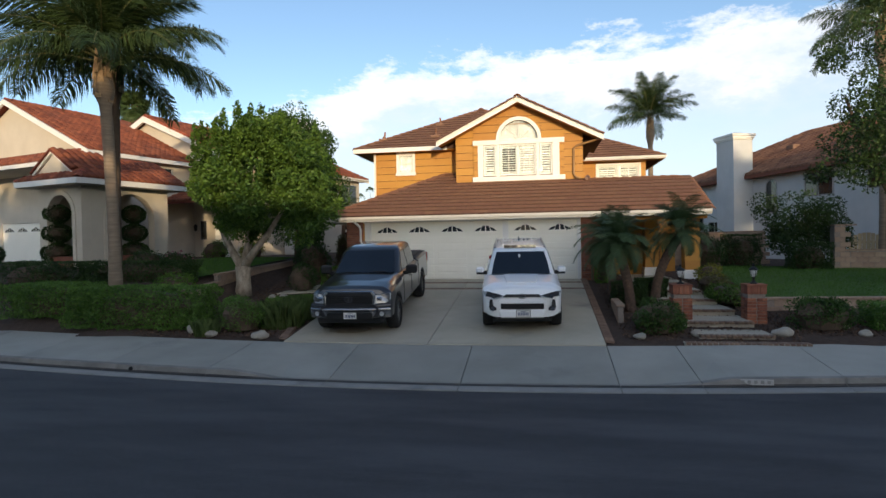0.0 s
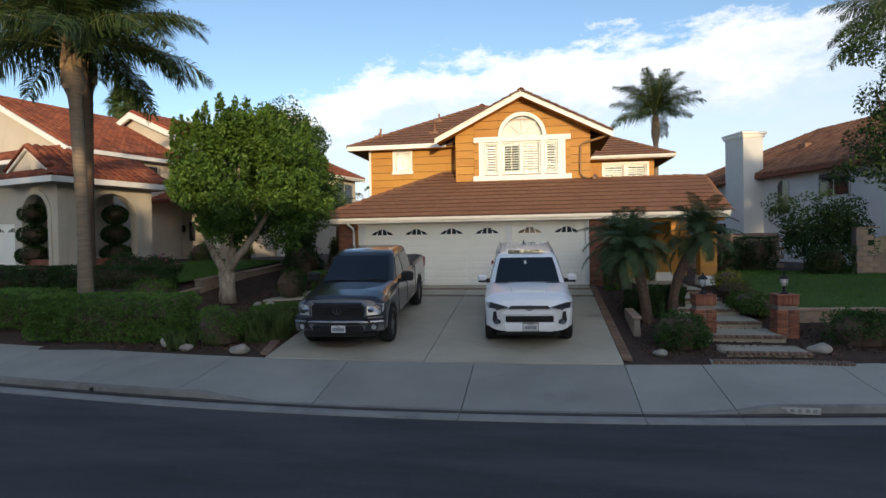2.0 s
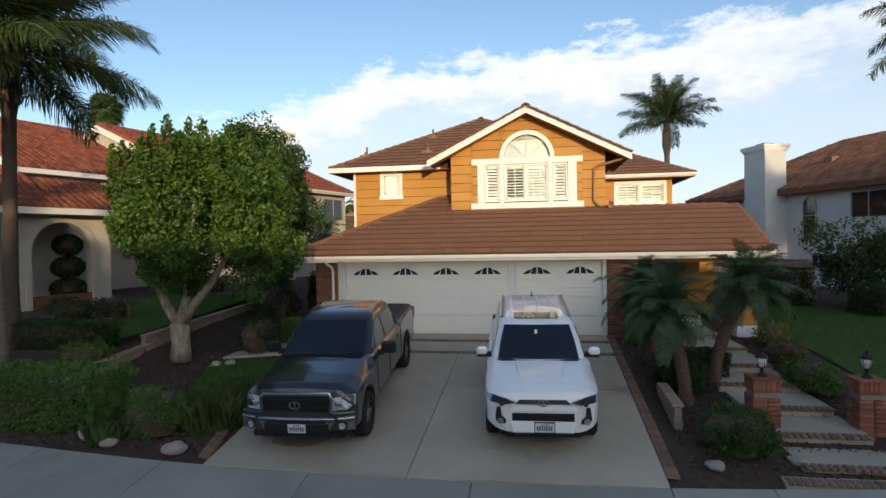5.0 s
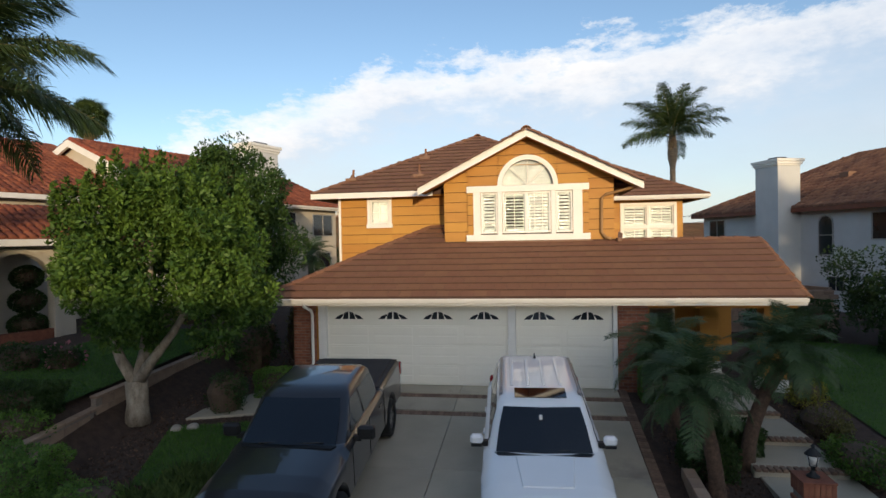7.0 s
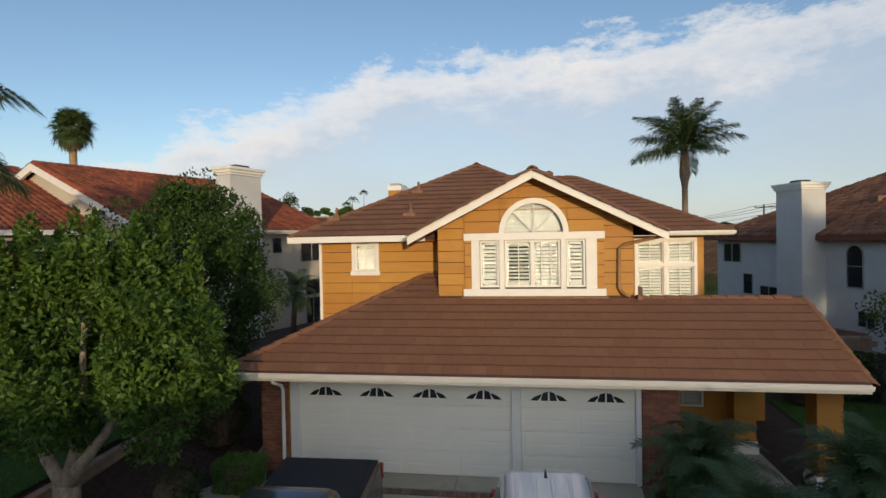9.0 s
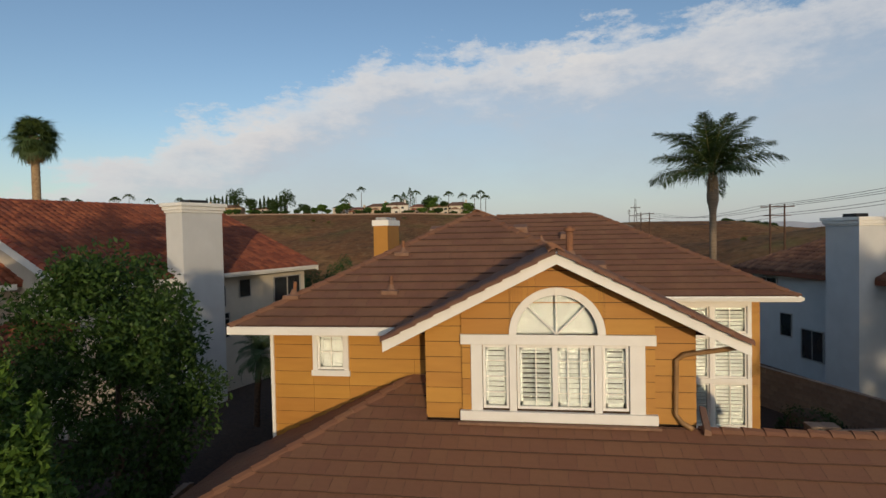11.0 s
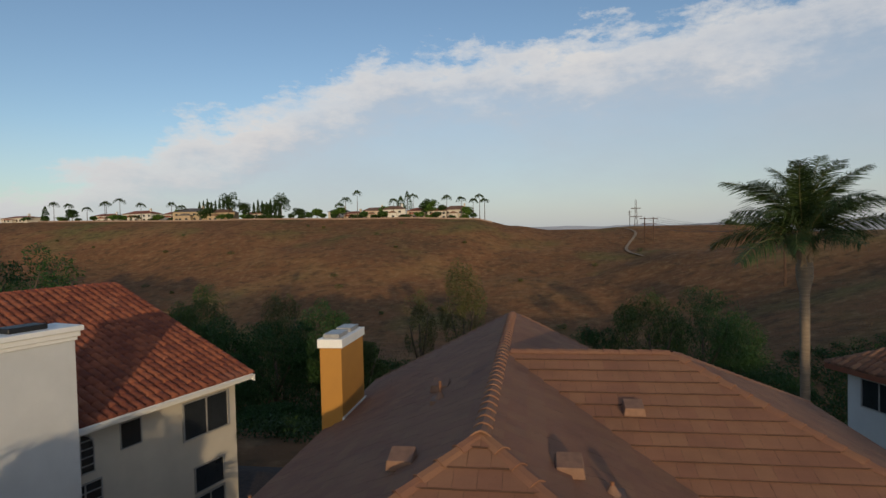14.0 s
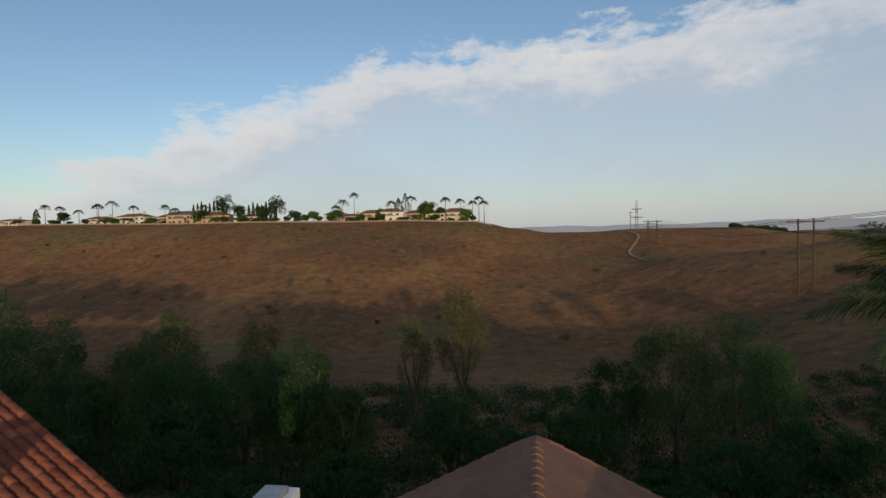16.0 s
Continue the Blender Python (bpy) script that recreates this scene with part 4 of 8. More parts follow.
# ochre downspout of the gable
m = Mesh().tube([(4.98, 2.25, 5.38), (4.85, 2.35, 5.30), (4.05, 2.58, 5.12), (3.92, 2.6, 5.02), (3.90, 2.6, 4.0), (4.0, 2.55, 3.86), (4.15, 2.4, 3.80)], 0.045, 8)
part("downspout", m, mat("ochre downspout", (0.36, 0.21, 0.09), None, 0.5, 6, 40, 0.1), house, "ochre painted downspout", smooth=True)
part("kickout_flashing", Mesh().prism([(4.32, 2.3, 3.72), (4.44, 2.3, 3.72), (4.44, 2.3, 3.8), (4.32, 2.3, 3.85)], (0.15, 0.9, 0.16)), LEAD, house)

# garage doors
def fan_light(cx, cz, y, parent):
    w = part("fan_window", Mesh().box(cx - 0.43, cx + 0.43, y - 0.006, y + 0.004, cz - 0.02, cz + 0.23), GARAGE, parent)
    for pts in (((-0.34, 0.0), (-0.20, 0.0), (-0.13, 0.10), (-0.15, 0.13), (-0.26, 0.08)), ((-0.15, 0.0), (-0.015, 0.0), (-0.015, 0.19), (-0.10, 0.165), (-0.115, 0.14))):
        for s in (1, -1):
            q = [(cx + s * a * 1.18, y - 0.012, cz + h * 1.05) for a, h in pts]
            part("pane", Mesh().prism(q if s > 0 else q[::-1], (0, 0.008, 0)), DARKGLASS, w)


for name, x0, x1, n in (("garage_door", -3.69, 1.22, 4), ("garage_door", 1.43, 3.855, 2)):
    d = part(name, Mesh().box(x0, x1, 0.03, 0.06, 0.0, 2.13), GARAGE, house, "white sectional garage door with fan lights")
    for r in range(4):
        z0, z1 = 0.012 + r * 0.53, 0.012 + r * 0.53 + 0.518
        sec = part("door_section", Mesh().box(x0, x1, 0.0, 0.03, z0, z1), GARAGE, d, bevel=0.006)
        for k in range(n):
            cx = x0 + (x1 - x0) * (k + 0.5) / n
            w = (x1 - x0) / n
            if r == 3:
                fan_light(cx, z0 + 0.16, 0.0, d)
                continue
            for h0, h1 in ((0.05, 0.235), (0.285, 0.47)):
                part("raised_panel", Mesh().box(cx - w * 0.43, cx + w * 0.43, -0.012, 0.0, z0 + h0, z0 + h1), GARAGE, d, bevel=0.011)

# chimney
ch = part("chimney", Mesh().box(-5.48, -4.85, 15.45, 17.5, 0, 7.82), SHEATH, house, "ochre chimney with a white cap", bevel=0.01)
part("chimney_cap", Mesh().box(-5.53, -4.80, 15.40, 17.55, 7.80, 8.05), WHITE, ch, bevel=0.012)
part("flue", Mesh().box(-5.40, -4.93, 15.55, 16.3, 8.05, 8.17).box(-5.40, -4.93, 16.6, 17.35, 8.05, 8.17), FRAME, ch, bevel=0.01)
part("base_flashing", Mesh().prism([(-4.86, 15.42, 5.72), (-4.80, 15.42, 5.75), (-4.80, 17.53, 5.75), (-4.86, 17.53, 5.72)], (0, 0, 0.14)), WHITE, ch)
# vents and pipes on the roof
def pipe_vent(x, y, z, h, r, name="pipe_vent", base=0.32, lean=0.0):
    v = part(name, Mesh().tube([(x, y, z - 0.15), (x + lean, y, z + h)], r, 10), RUSTPIPE, house, "rust-brown vent pipe")
    part("flashing", Mesh().lathe([(base * 0.5, 0.0), (base * 0.3, 0.06), (r * 1.3, 0.16)], 10, (x, y, z)).box(x - base * 0.6, x + base * 0.6, y - 0.22, y + 0.2, z - 0.06, z + 0.03), LEAD, v)
    return v


fz = lambda y: UZ + S2 * (y - 3.35)
pipe_vent(-2.05, 6.25, fz(6.25), 0.34, 0.04)
pipe_vent(-1.98, 4.62, fz(4.62), 0.36, 0.045)
pipe_vent(-4.33, 4.45, fz(4.45), 0.34, 0.04, lean=0.04)
zr = lambda x: RZ - S2 * (x - RX)
pv = pipe_vent(2.27, 7.1, zr(2.27), 0.72, 0.10, "flue_pipe", 0.5)
part("flue_hood", Mesh().lathe([(0.10, 0.66), (0.15, 0.68), (0.15, 0.76), (0.05, 0.82)], 12, (2.27, 7.1, zr(2.27))), RUSTPIPE, pv)
pipe_vent(1.55, 8.6, zr(1.55), 0.22, 0.03)
zlft = lambda x: RZ + S2 * (x - RX)
pipe_vent(-1.5, 12.0, zlft(-1.5), 0.4, 0.03)
pipe_vent(-4.9, 10.2, zlft(-4.9), 0.35, 0.035)


def box_vent(x, y, z, sl):
    part("box_vent", Mesh().prism([(x - 0.22, y - 0.17, z - 0.02), (x + 0.22, y - 0.17, z - 0.02), (x + 0.19, y - 0.17, z + 0.15), (x - 0.19, y - 0.17, z + 0.15)], (0, 0.36, 0.10)), LEAD, house, "tan box vent", bevel=0.01)


box_vent(2.45, 12.3, UZ + S2 * (12.3 - 8.95), 1)
box_vent(-1.66, 13.0, zlft(-1.66), 0)
box_vent(-1.55, 8.6, zlft(-1.55), 0)
box_vent(0.95, 8.6, zr(0.95), 0)
box_vent(2.9, 6.3, zr(2.9), 0)

# entry porch
for x0, y0 in ((7.48, 0.15), (6.52, 2.2)):
    pst = part("porch_post", Mesh().box(x0 + 0.02, x0 + 0.50, y0 + 0.02, y0 + 0.50, 0.0, 2.25), SHEATH, house, "square ochre clapboard porch post")
    z = 0.28
    while z < 2.05:
        part("siding_board", Mesh().prism([(x0, y0, z), (x0 + 0.52, y0, z), (x0 + 0.505, y0 + 0.015, z + 0.3), (x0 + 0.015, y0 + 0.015, z + 0.3)], (0, 0.50, 0)), SIDING, pst)
        z += 0.305
    part("post_base", Mesh().box(x0 - 0.04, x0 + 0.56, y0 - 0.04, y0 + 0.56, -0.05, 0.16).box(x0 - 0.02, x0 + 0.54, y0 - 0.02, y0 + 0.54, 0.16, 0.28), WHITE, pst, bevel=0.01)
part("porch_beam", Mesh().box(4.75, 8.2, 0.02, 0.4, 2.05, 2.3), SHEATH, house)
m = Mesh()
wall_x(m, 4.75, 6.6, 2.9, -0.2, 2.5, 0.15, [(5.0, 6.0, 0.9, 2.0)])
part("porch_wall", m, SHEATH, house)
m = Mesh()
wall_x(m, 4.75, 8.2, 4.9, -0.2, 2.5, 0.15, [(6.6, 7.6, 0.0, 2.05)])
part("entry_wall", m, SHEATH, house)
pane_window("porch_window", 5.0, 6.0, 0.9, 2.0, 2.87, house, 2, 2, slat=0.09)
plate("window_casing", 4.9, 6.1, 2.84, 2.9, 2.0, 2.1)
part("entry_door", Mesh().box(6.62, 7.58, 4.95, 5.0, 0.0, 2.05), WOOD, house, "dark wooden entry door")


# ---- neighbours ----
def arch_wall(mesh, a0, a1, z0, z1, h0, h1, spring, put, thick, mi=0, flat=1.0):
    """A wall with one arched opening. put(a, z) gives the front point; thick is the way through."""
    r = (h1 - h0) / 2
    mid = (h0 + h1) / 2
    quad = lambda a, b, c, d: mesh.prism([put(a, c), put(b, c), put(b, d), put(a, d)], thick, mi)
    quad(a0, h0, z0, z1)
    quad(h1, a1, z0, z1)
    seg = [math.pi - k * math.pi / 12 for k in range(13)]
    for p, q in zip(seg, seg[1:]):
        pa, pz, qa, qz = mid + r * math.cos(p), spring + r * flat * math.sin(p), mid + r * math.cos(q), spring + r * flat * math.sin(q)
        mesh.prism([put(pa, pz), put(qa, qz), put(qa, z1), put(pa, z1)], thick, mi)


def simple_window(parent, put, a0, a1, z0, z1, out, arch=False, bars=(1, 1), frame_mat=FRAME, label=""):
    """A dark pane in a thin frame on a wall. put(a, z) gives a wall point, out points out of the wall."""
    out = Vector(out)
    outline = [(a0, z0), (a1, z0), (a1, z1), (a0, z1)]
    if arch:
        r = (a1 - a0) / 2
        outline = [(a0, z0), (a1, z0)] + [((a0 + a1) / 2 + r * math.cos(k * math.pi / 10), z1 - r + r * math.sin(k * math.pi / 10)) for k in range(11)]
    w = part("window", Mesh().prism([Vector(put(a, z)) - out * 0.02 for a, z in outline], out * 0.035), DARKGLASS, parent, label)
    m = Mesh()
    loop = outline + outline[:1]
    ca, cz = (a0 + a1) / 2, (z0 + z1) / 2
    for (a, z), (b2, y) in zip(loop, loop[1:]):
        s = 0.93
        m.prism([Vector(put(*q)) for q in ((a, z), (b2, y), (ca + (b2 - ca) * s, cz + (y - cz) * s), (ca + (a - ca) * s, cz + (z - cz) * s))], out * 0.05)
    for i in range(1, bars[0]):
        a = a0 + (a1 - a0) * i / bars[0]
        m.prism([Vector(put(q, h)) for q, h in ((a - 0.02, z0), (a + 0.02, z0), (a + 0.02, z1), (a - 0.02, z1))], out * 0.045)
    for i in range(1, bars[1]):
        h = z0 + (z1 - z0) * i / bars[1]
        m.prism([Vector(put(q, g)) for q, g in ((a0, h - 0.015), (a1, h - 0.015), (a1, h + 0.015), (a0, h + 0.015))], out * 0.045)
    part("window_frame", m, frame_mat, w)
    return w


left = thing("house", (-14.8, -1.4, 0), "cream stucco house with arched porch and red clay tile roof", "house", rz=-16)
G = 0.6
m = Mesh()
arch_wall(m, -3.7, -0.9, G, 4.1, -3.1, -1.45, 2.75, lambda a, z: (a, 0.6, z), (0, 0.35, 0))
arch_wall(m, 0.96, 4.6, G, 4.1, 1.7, 3.85, 2.6, lambda a, z: (-0.9, a, z), (-0.35, 0, 0))
wall_y(m, 0.95, 4.6, -3.7, G, 4.1, 0.3)
porch = part("porch_wall", m, STUCCO, left, "cream stucco arched porch")
m = Mesh()
for sgn, axis in ((1, 0), (1, 1)):
    for k in range(12):
        p, q = math.pi * k / 12, math.pi * (k + 1) / 12
        if axis == 0:
            m.prism([(-2.275 + r * math.cos(s), 0.6, 2.75 + r * math.sin(s)) for r, s in ((0.83, p), (1.02, p), (1.02, q), (0.83, q))], (0, -0.05, 0))
        else:
            m.prism([(-0.9, 2.775 + r * math.cos(s), 2.6 + r * math.sin(s)) for r, s in ((1.08, p), (1.26, p), (1.26, q), (1.08, q))], (0.05, 0, 0))
m.box(-3.29, -3.10, 0.55, 0.6, G, 2.75).box(-1.44, -1.25, 0.55, 0.6, G, 2.75)
m.box(-0.9, -0.85, 1.51, 1.70, G, 2.6).box(-0.9, -0.85, 3.85, 4.04, G, 2.6)
part("arch_moulding", m, STUCCO, porch)
part("porch_sill", Mesh().box(-3.1, -1.45, 0.62, 0.92, G, 1.05).box(-1.22, -0.93, 1.7, 3.85, G, 1.05), BRICK, left)
LW = dict(parent=left, material=STUCCO)
wall_part("wall", "y", 3.85, 9.6, -4.9, G, 5.9, -0.25, **LW)
wall_part("wall", "x", -16.8, -4.9, 3.6, G, 5.95, 0.25, **LW)
part("gable", Mesh().prism([(-17.2, 3.6, 5.95), (-4.9, 3.6, 5.95), (-11, 3.6, 8.9)], (0, 0.25, 0)), STUCCO, left)
wall_part("wall", "x", -15.5, -1.6, 9.6, G, 5.9, 0.25, **LW)
part("gable", Mesh().prism([(-15.3, 9.6, 5.9), (-1.6, 9.6, 5.9), (-8.45, 9.6, 8.85)], (0, 0.25, 0)), STUCCO, left)
wall_part("wall", "y", 9.85, 21.2, -1.85, -1.0, 5.8, 0.25, **LW)
wall_part("wall", "x", -15.5, -1.6, 21.2, -1.0, 5.8, 0.25, **LW)
part("gable", Mesh().prism([(-15.3, 21.2, 5.8), (-1.6, 21.2, 5.8), (-8.45, 21.2, 8.85)], (0, 0.25, 0)), STUCCO, left)
wall_part("wall", "y", 3.85, 21.2, -16.8, G, 5.8, 0.25, **LW)
ps = [Slope([(-4.3, 0), (-0.2, 0), (-2.25, 2.05)], (0, 0, 4.16), (0, 1), 0.55),
      Slope([(-0.2, 0), (-0.2, 5.2), (-2.25, 5.2), (-2.25, 2.05)], (-0.2, 0, 4.16), (-1, 0), 0.55),
      Slope([(-4.3, 0), (-4.3, 5.2), (-2.25, 5.2), (-2.25, 2.05)], (-4.3, 0, 4.16), (1, 0), 0.55),
      Slope([(-4.4, 3.2), (-4.4, 10.2), (-11, 10.2), (-11, 3.2)], (-4.4, 0, 6.0), (-1, 0), 0.47),
      Slope([(-17.6, 3.2), (-17.6, 10.2), (-11, 10.2), (-11, 3.2)], (-17.6, 0, 6.0), (1, 0), 0.47),
      Slope([(-1.1, 9.3), (-1.1, 21.8), (-8.45, 21.8), (-8.45, 9.3)], (-1.1, 0, 5.95), (-1, 0), 0.43),
      Slope([(-15.8, 9.3), (-15.8, 21.8), (-8.45, 21.8), (-8.45, 9.3)], (-15.8, 0, 5.95), (1, 0), 0.43),
      Slope([(-4.9, 7.4), (-1.4, 7.4), (-1.4, 9.6), (-4.9, 9.6)], (0, 7.4, 3.75), (0, 1), 0.42),
      Slope([(-17.0, 1.6), (-4.6, 1.6), (-4.6, 3.6), (-17.0, 3.6)], (0, 1.6, 5.3), (0, 1), 0.42)]
m, tl = Mesh(), Mesh()
for k, s in enumerate(ps):
    s.deck(m, 0.12)
    s.barrels(tl, seed=40 + k)
lroof = part("roof", m, REDDECK, left, "red clay barrel tile roof")
part("roof_tiles", tl, REDTILE, lroof, kind="stuff", smooth=True)
capr = cap_data("ridge_cap", mat("red ridge tile", (0.40, 0.10, 0.045), (0.27, 0.07, 0.035), 0.8, 3, 40, 0.2, vary=0.2), 0.16, 0.10)
for a, b2 in (((-8.45, 9.3, 9.12), (-8.45, 21.8, 9.12)), ((-11, 3.2, 9.1), (-11, 10.2, 9.1)), ((-0.2, 0, 4.16), (-2.25, 2.05, 5.29)), ((-4.3, 0, 4.16), (-2.25, 2.05, 5.29)),
              ((-2.25, 2.0, 5.29), (-2.25, 5.2, 5.29)), ((-1.1, 21.8, 5.95), (-8.45, 21.8, 9.11)), ((-1.1, 9.3, 5.95), (-8.45, 9.3, 9.11))):
    cap_line("ridge_cap", capr, a, b2, lroof, lift=0.06)
# little front gable of the porch
m = Mesh().prism([(-3.35, 0.35, 4.42), (-1.15, 0.35, 4.42), (-2.25, 0.35, 5.2)], (0, 0.1, 0))
part("pediment", m, STUCCO, left)
for sx in (-1, 1):
    part("pediment_trim", Mesh().prism([(-2.25, 0.28, 5.42), (-2.25, 0.28, 5.26), (-2.25 + sx * 1.3, 0.28, 4.36), (-2.25 + sx * 1.3, 0.28, 4.52)], (0, 0.1, 0)), WHITE, left)
    s = Slope([(-2.25 + sx * 1.35, 0.2), (-2.25, 0.2), (-2.25, 2.4), (-2.25 + sx * 1.35, 2.4)], (-2.25 + sx * 1.35, 0, 4.55), (-sx, 0), 0.66)
    tt, dd = Mesh(), Mesh()
    s.barrels(tt, seed=60 + sx)
    s.deck(dd, 0.08)
    part("pediment_roof", dd, REDDECK, left)
    part("roof_tiles", tt, REDTILE, lroof, kind="stuff", smooth=True)
# fascia, gutters
for a in ((-4.32, -0.18, -0.03, 0.0, 3.92, 4.14), (-0.2, -0.17, 0.0, 5.2, 3.92, 4.14), (-4.33, -4.3, 0.0, 5.2, 3.92, 4.14), (-4.4, -4.36, 3.2, 9.4, 5.78, 5.98), (-1.1, -1.06, 9.3, 21.8, 5.74, 5.93), (-17, -4.6, 1.56, 1.6, 5.1, 5.28)):
    part("fascia", Mesh().box(*a), WHITE, left)
for bx in ((-4.28, -0.22, 0.02, 5.1, 3.92, 3.96), (-4.85, -4.42, 3.3, 9.5, 5.8, 5.83), (-1.6, -1.12, 9.4, 21.7, 5.76, 5.79), (-17, -4.6, 1.62, 3.6, 5.1, 5.13)):
    part("soffit", Mesh().box(*bx), STUCCO, left)
part("gutter", Mesh().prism([(-1.06 + y * -1.0, 9.3, 5.92 + z) for y, z in gut], (0, 12.5, 0)), WHITE, left, "white gutter")
for x0, z0, x1, z1 in ((-1.0, 5.86, -8.45, 9.08), (-15.9, 5.86, -8.45, 9.08)):
    part("rake_board", Mesh().prism([(x0, 9.18, z0), (x1, 9.18, z1), (x1, 9.18, z1 - 0.36), (x0, 9.18, z0 - 0.3)], (0, 0.14, 0)), WHITE, left)
    part("rake_board", Mesh().prism([(x0, 21.8, z0), (x1, 21.8, z1), (x1, 21.8, z1 - 0.2), (x0, 21.8, z0 - 0.2)], (0, 0.05, 0)), WHITE, left)
for x0, x1 in ((-4.3, -11), (-17.7, -11)):
    part("rake_board", Mesh().prism([(x0, 3.1, 5.95), (x1, 3.1, 9.08), (x1, 3.1, 8.82), (x0, 3.1, 5.69)], (0, 0.1, 0)), WHITE, left)
# chimney of the left house
lc = part("chimney", Mesh().box(-1.42, -0.55, 13.1, 15.05, 0.0, 8.45), STUCCO_W, left, "pale stucco chimney with stepped cap")
part("chimney_cap", Mesh().box(-1.47, -0.50, 13.05, 15.1, 8.42, 8.52).box(-1.52, -0.45, 13.0, 15.15, 8.52, 8.66).box(-1.58, -0.39, 12.94, 15.21, 8.66, 8.80), WHITE, lc, bevel=0.015)
part("flue", Mesh().box(-1.25, -0.7, 13.6, 14.5, 8.80, 8.93), BLACKMETAL, lc, bevel=0.02)
sw = lambda a, z: (-1.6, a, z)
for a0, a1, z0, z1, ar, bars in ((10.9, 12.3, 4.0, 5.55, True, (2, 5)), (15.3, 16.1, 4.45, 5.6, True, (2, 5)), (15.3, 16.3, 3.1, 4.2, False, (2, 4)), (16.9, 17.6, 4.75, 5.55, False, (1, 1)),
                                 (19.1, 21.1, 4.2, 5.5, False, (2, 1)), (19.5, 20.8, 2.3, 3.2, False, (1, 1)), (19.5, 20.8, 0.6, 2.2, False, (2, 1)), (10.9, 12.3, 2.0, 3.6, False, (2, 4))):
    simple_window(left, sw, a0, a1, z0, z1, (1, 0, 0), ar, bars)
uw = lambda a, z: (-4.9, a, z)
simple_window(left, uw, 5.6, 8.2, 4.75, 5.6, (1, 0, 0), False, (4, 2))
simple_window(left, lambda a, z: (a, 3.6, z), -8.6, -7.2, 4.0, 5.2, (0, -1, 0), False, (3, 2))
dw = lambda a, z: (a, 9.6, z)
simple_window(left, dw, -4.4, -3.9, 1.7, 2.8, (0, -1, 0), False, (1, 1))
part("entry_door", Mesh().box(-3.2, -2.2, 9.5, 9.6, G, 2.7), WHITE, left, "white entry door", bevel=0.01)
wl = part("wall_lantern", Mesh().lathe([(0.02, -0.2), (0.08, -0.15), (0.1, 0.1), (0.04, 0.2)], 8, (-4.65, 9.45, 2.4)), BLACKMETAL, left, "black wall lantern")
gd = part("garage_door", Mesh().box(-9.5, -5.2, 2.2, 2.3, G - 0.2, 2.6), GARAGE, left, "white garage door with fan lights")
for k in range(4):
    fan_light(-8.95 + k * 1.07, 2.2, 2.2, gd)
part("garage_wall", Mesh().box(-10.5, -9.5, 2.15, 3.6, 0, 3.4).box(-5.2, -4.0, 2.15, 3.6, 0, 3.4).box(-9.5, -5.2, 2.15, 3.6, 2.6, 3.4), STUCCO, left)

right = thing("house", (18.36, 7.75, 0), "white stucco house with brown clay tile roof and tall chimney", "house", rz=18)
RW = dict(parent=right, material=STUCCO_W)
wall_part("wall", "y", -5.75, 18.6, 0.55, -0.5, 5.15, 0.25, **RW)
wall_part("wall", "x", 0.55, 13, 18.6, -0.5, 5.15, 0.25, **RW)
wall_part("wall", "x", 0.55, 13, -6, -0.5, 5.15, 0.25, **RW)
ps = [Slope([(0, -7), (0, 19.4), (6.5, 12.9), (6.5, -7)], (0, 0, 5.15), (1, 0), 0.5),
      Slope([(13, -7), (13, 19.4), (6.5, 12.9), (6.5, -7)], (13, 0, 5.15), (-1, 0), 0.5),
      Slope([(0, 19.4), (13, 19.4), (6.5, 12.9)], (0, 19.4, 5.15), (0, -1), 0.5)]
m, tl = Mesh(), Mesh()
for k, s in enumerate(ps):
    s.deck(m, 0.12)
    s.barrels(tl, seed=80 + k, slip=0.008)
rroof = part("roof", m, DECK_SHADE, right, "weathered brown clay tile roof")
part("roof_tiles", tl, BROWNTILE, rroof, kind="stuff", smooth=True)
capb = cap_data("ridge_cap", mat("brown ridge tile", (0.30, 0.15, 0.09), (0.2, 0.1, 0.06), 0.8, 3, 40, 0.2, vary=0.25), 0.16, 0.10)
cap_line("ridge_cap", capb, (0, 19.4, 5.15), (6.5, 12.9, 8.4), rroof, lift=0.06)
cap_line("ridge_cap", capb, (6.5, 12.9, 8.4), (6.5, -7, 8.4), rroof, lift=0.06)
for x, y in ((3.5, 6.0), (2.4, 3.2), (4.4, 1.2), (3.2, 10.2)):
    part("box_vent", Mesh().box(x - 0.25, x + 0.25, y - 0.3, y + 0.3, 5.15 + 0.5 * x, 5.15 + 0.5 * x + 0.28), LEAD, right, bevel=0.02)
part("fascia", Mesh().box(-0.03, 0.02, -7, 19.4, 4.92, 5.13).box(0.02, 13, 19.4, 19.44, 4.92, 5.13), RUST, right, "rust-red painted fascia")
part("soffit", Mesh().box(0.02, 0.55, -7, 19.3, 4.94, 4.98), RUST, right)
rc = part("chimney", Mesh().box(-0.75, 0.55, 10.4, 12.1, -0.3, 7.4), STUCCO_W, right, "tall white stucco chimney with stepped cap")
part("chimney_cap", Mesh().box(-0.79, 0.59, 10.36, 12.14, 7.38, 7.46).box(-0.85, 0.65, 10.30, 12.2, 7.46, 7.6).box(-0.91, 0.71, 10.24, 12.26, 7.6, 7.75), WHITE, rc, bevel=0.015)
part("flue", Mesh().box(-0.4, 0.2, 10.9, 11.6, 7.75, 7.9), BLACKMETAL, rc, bevel=0.02)
rw = lambda a, z: (0.55, a, z)
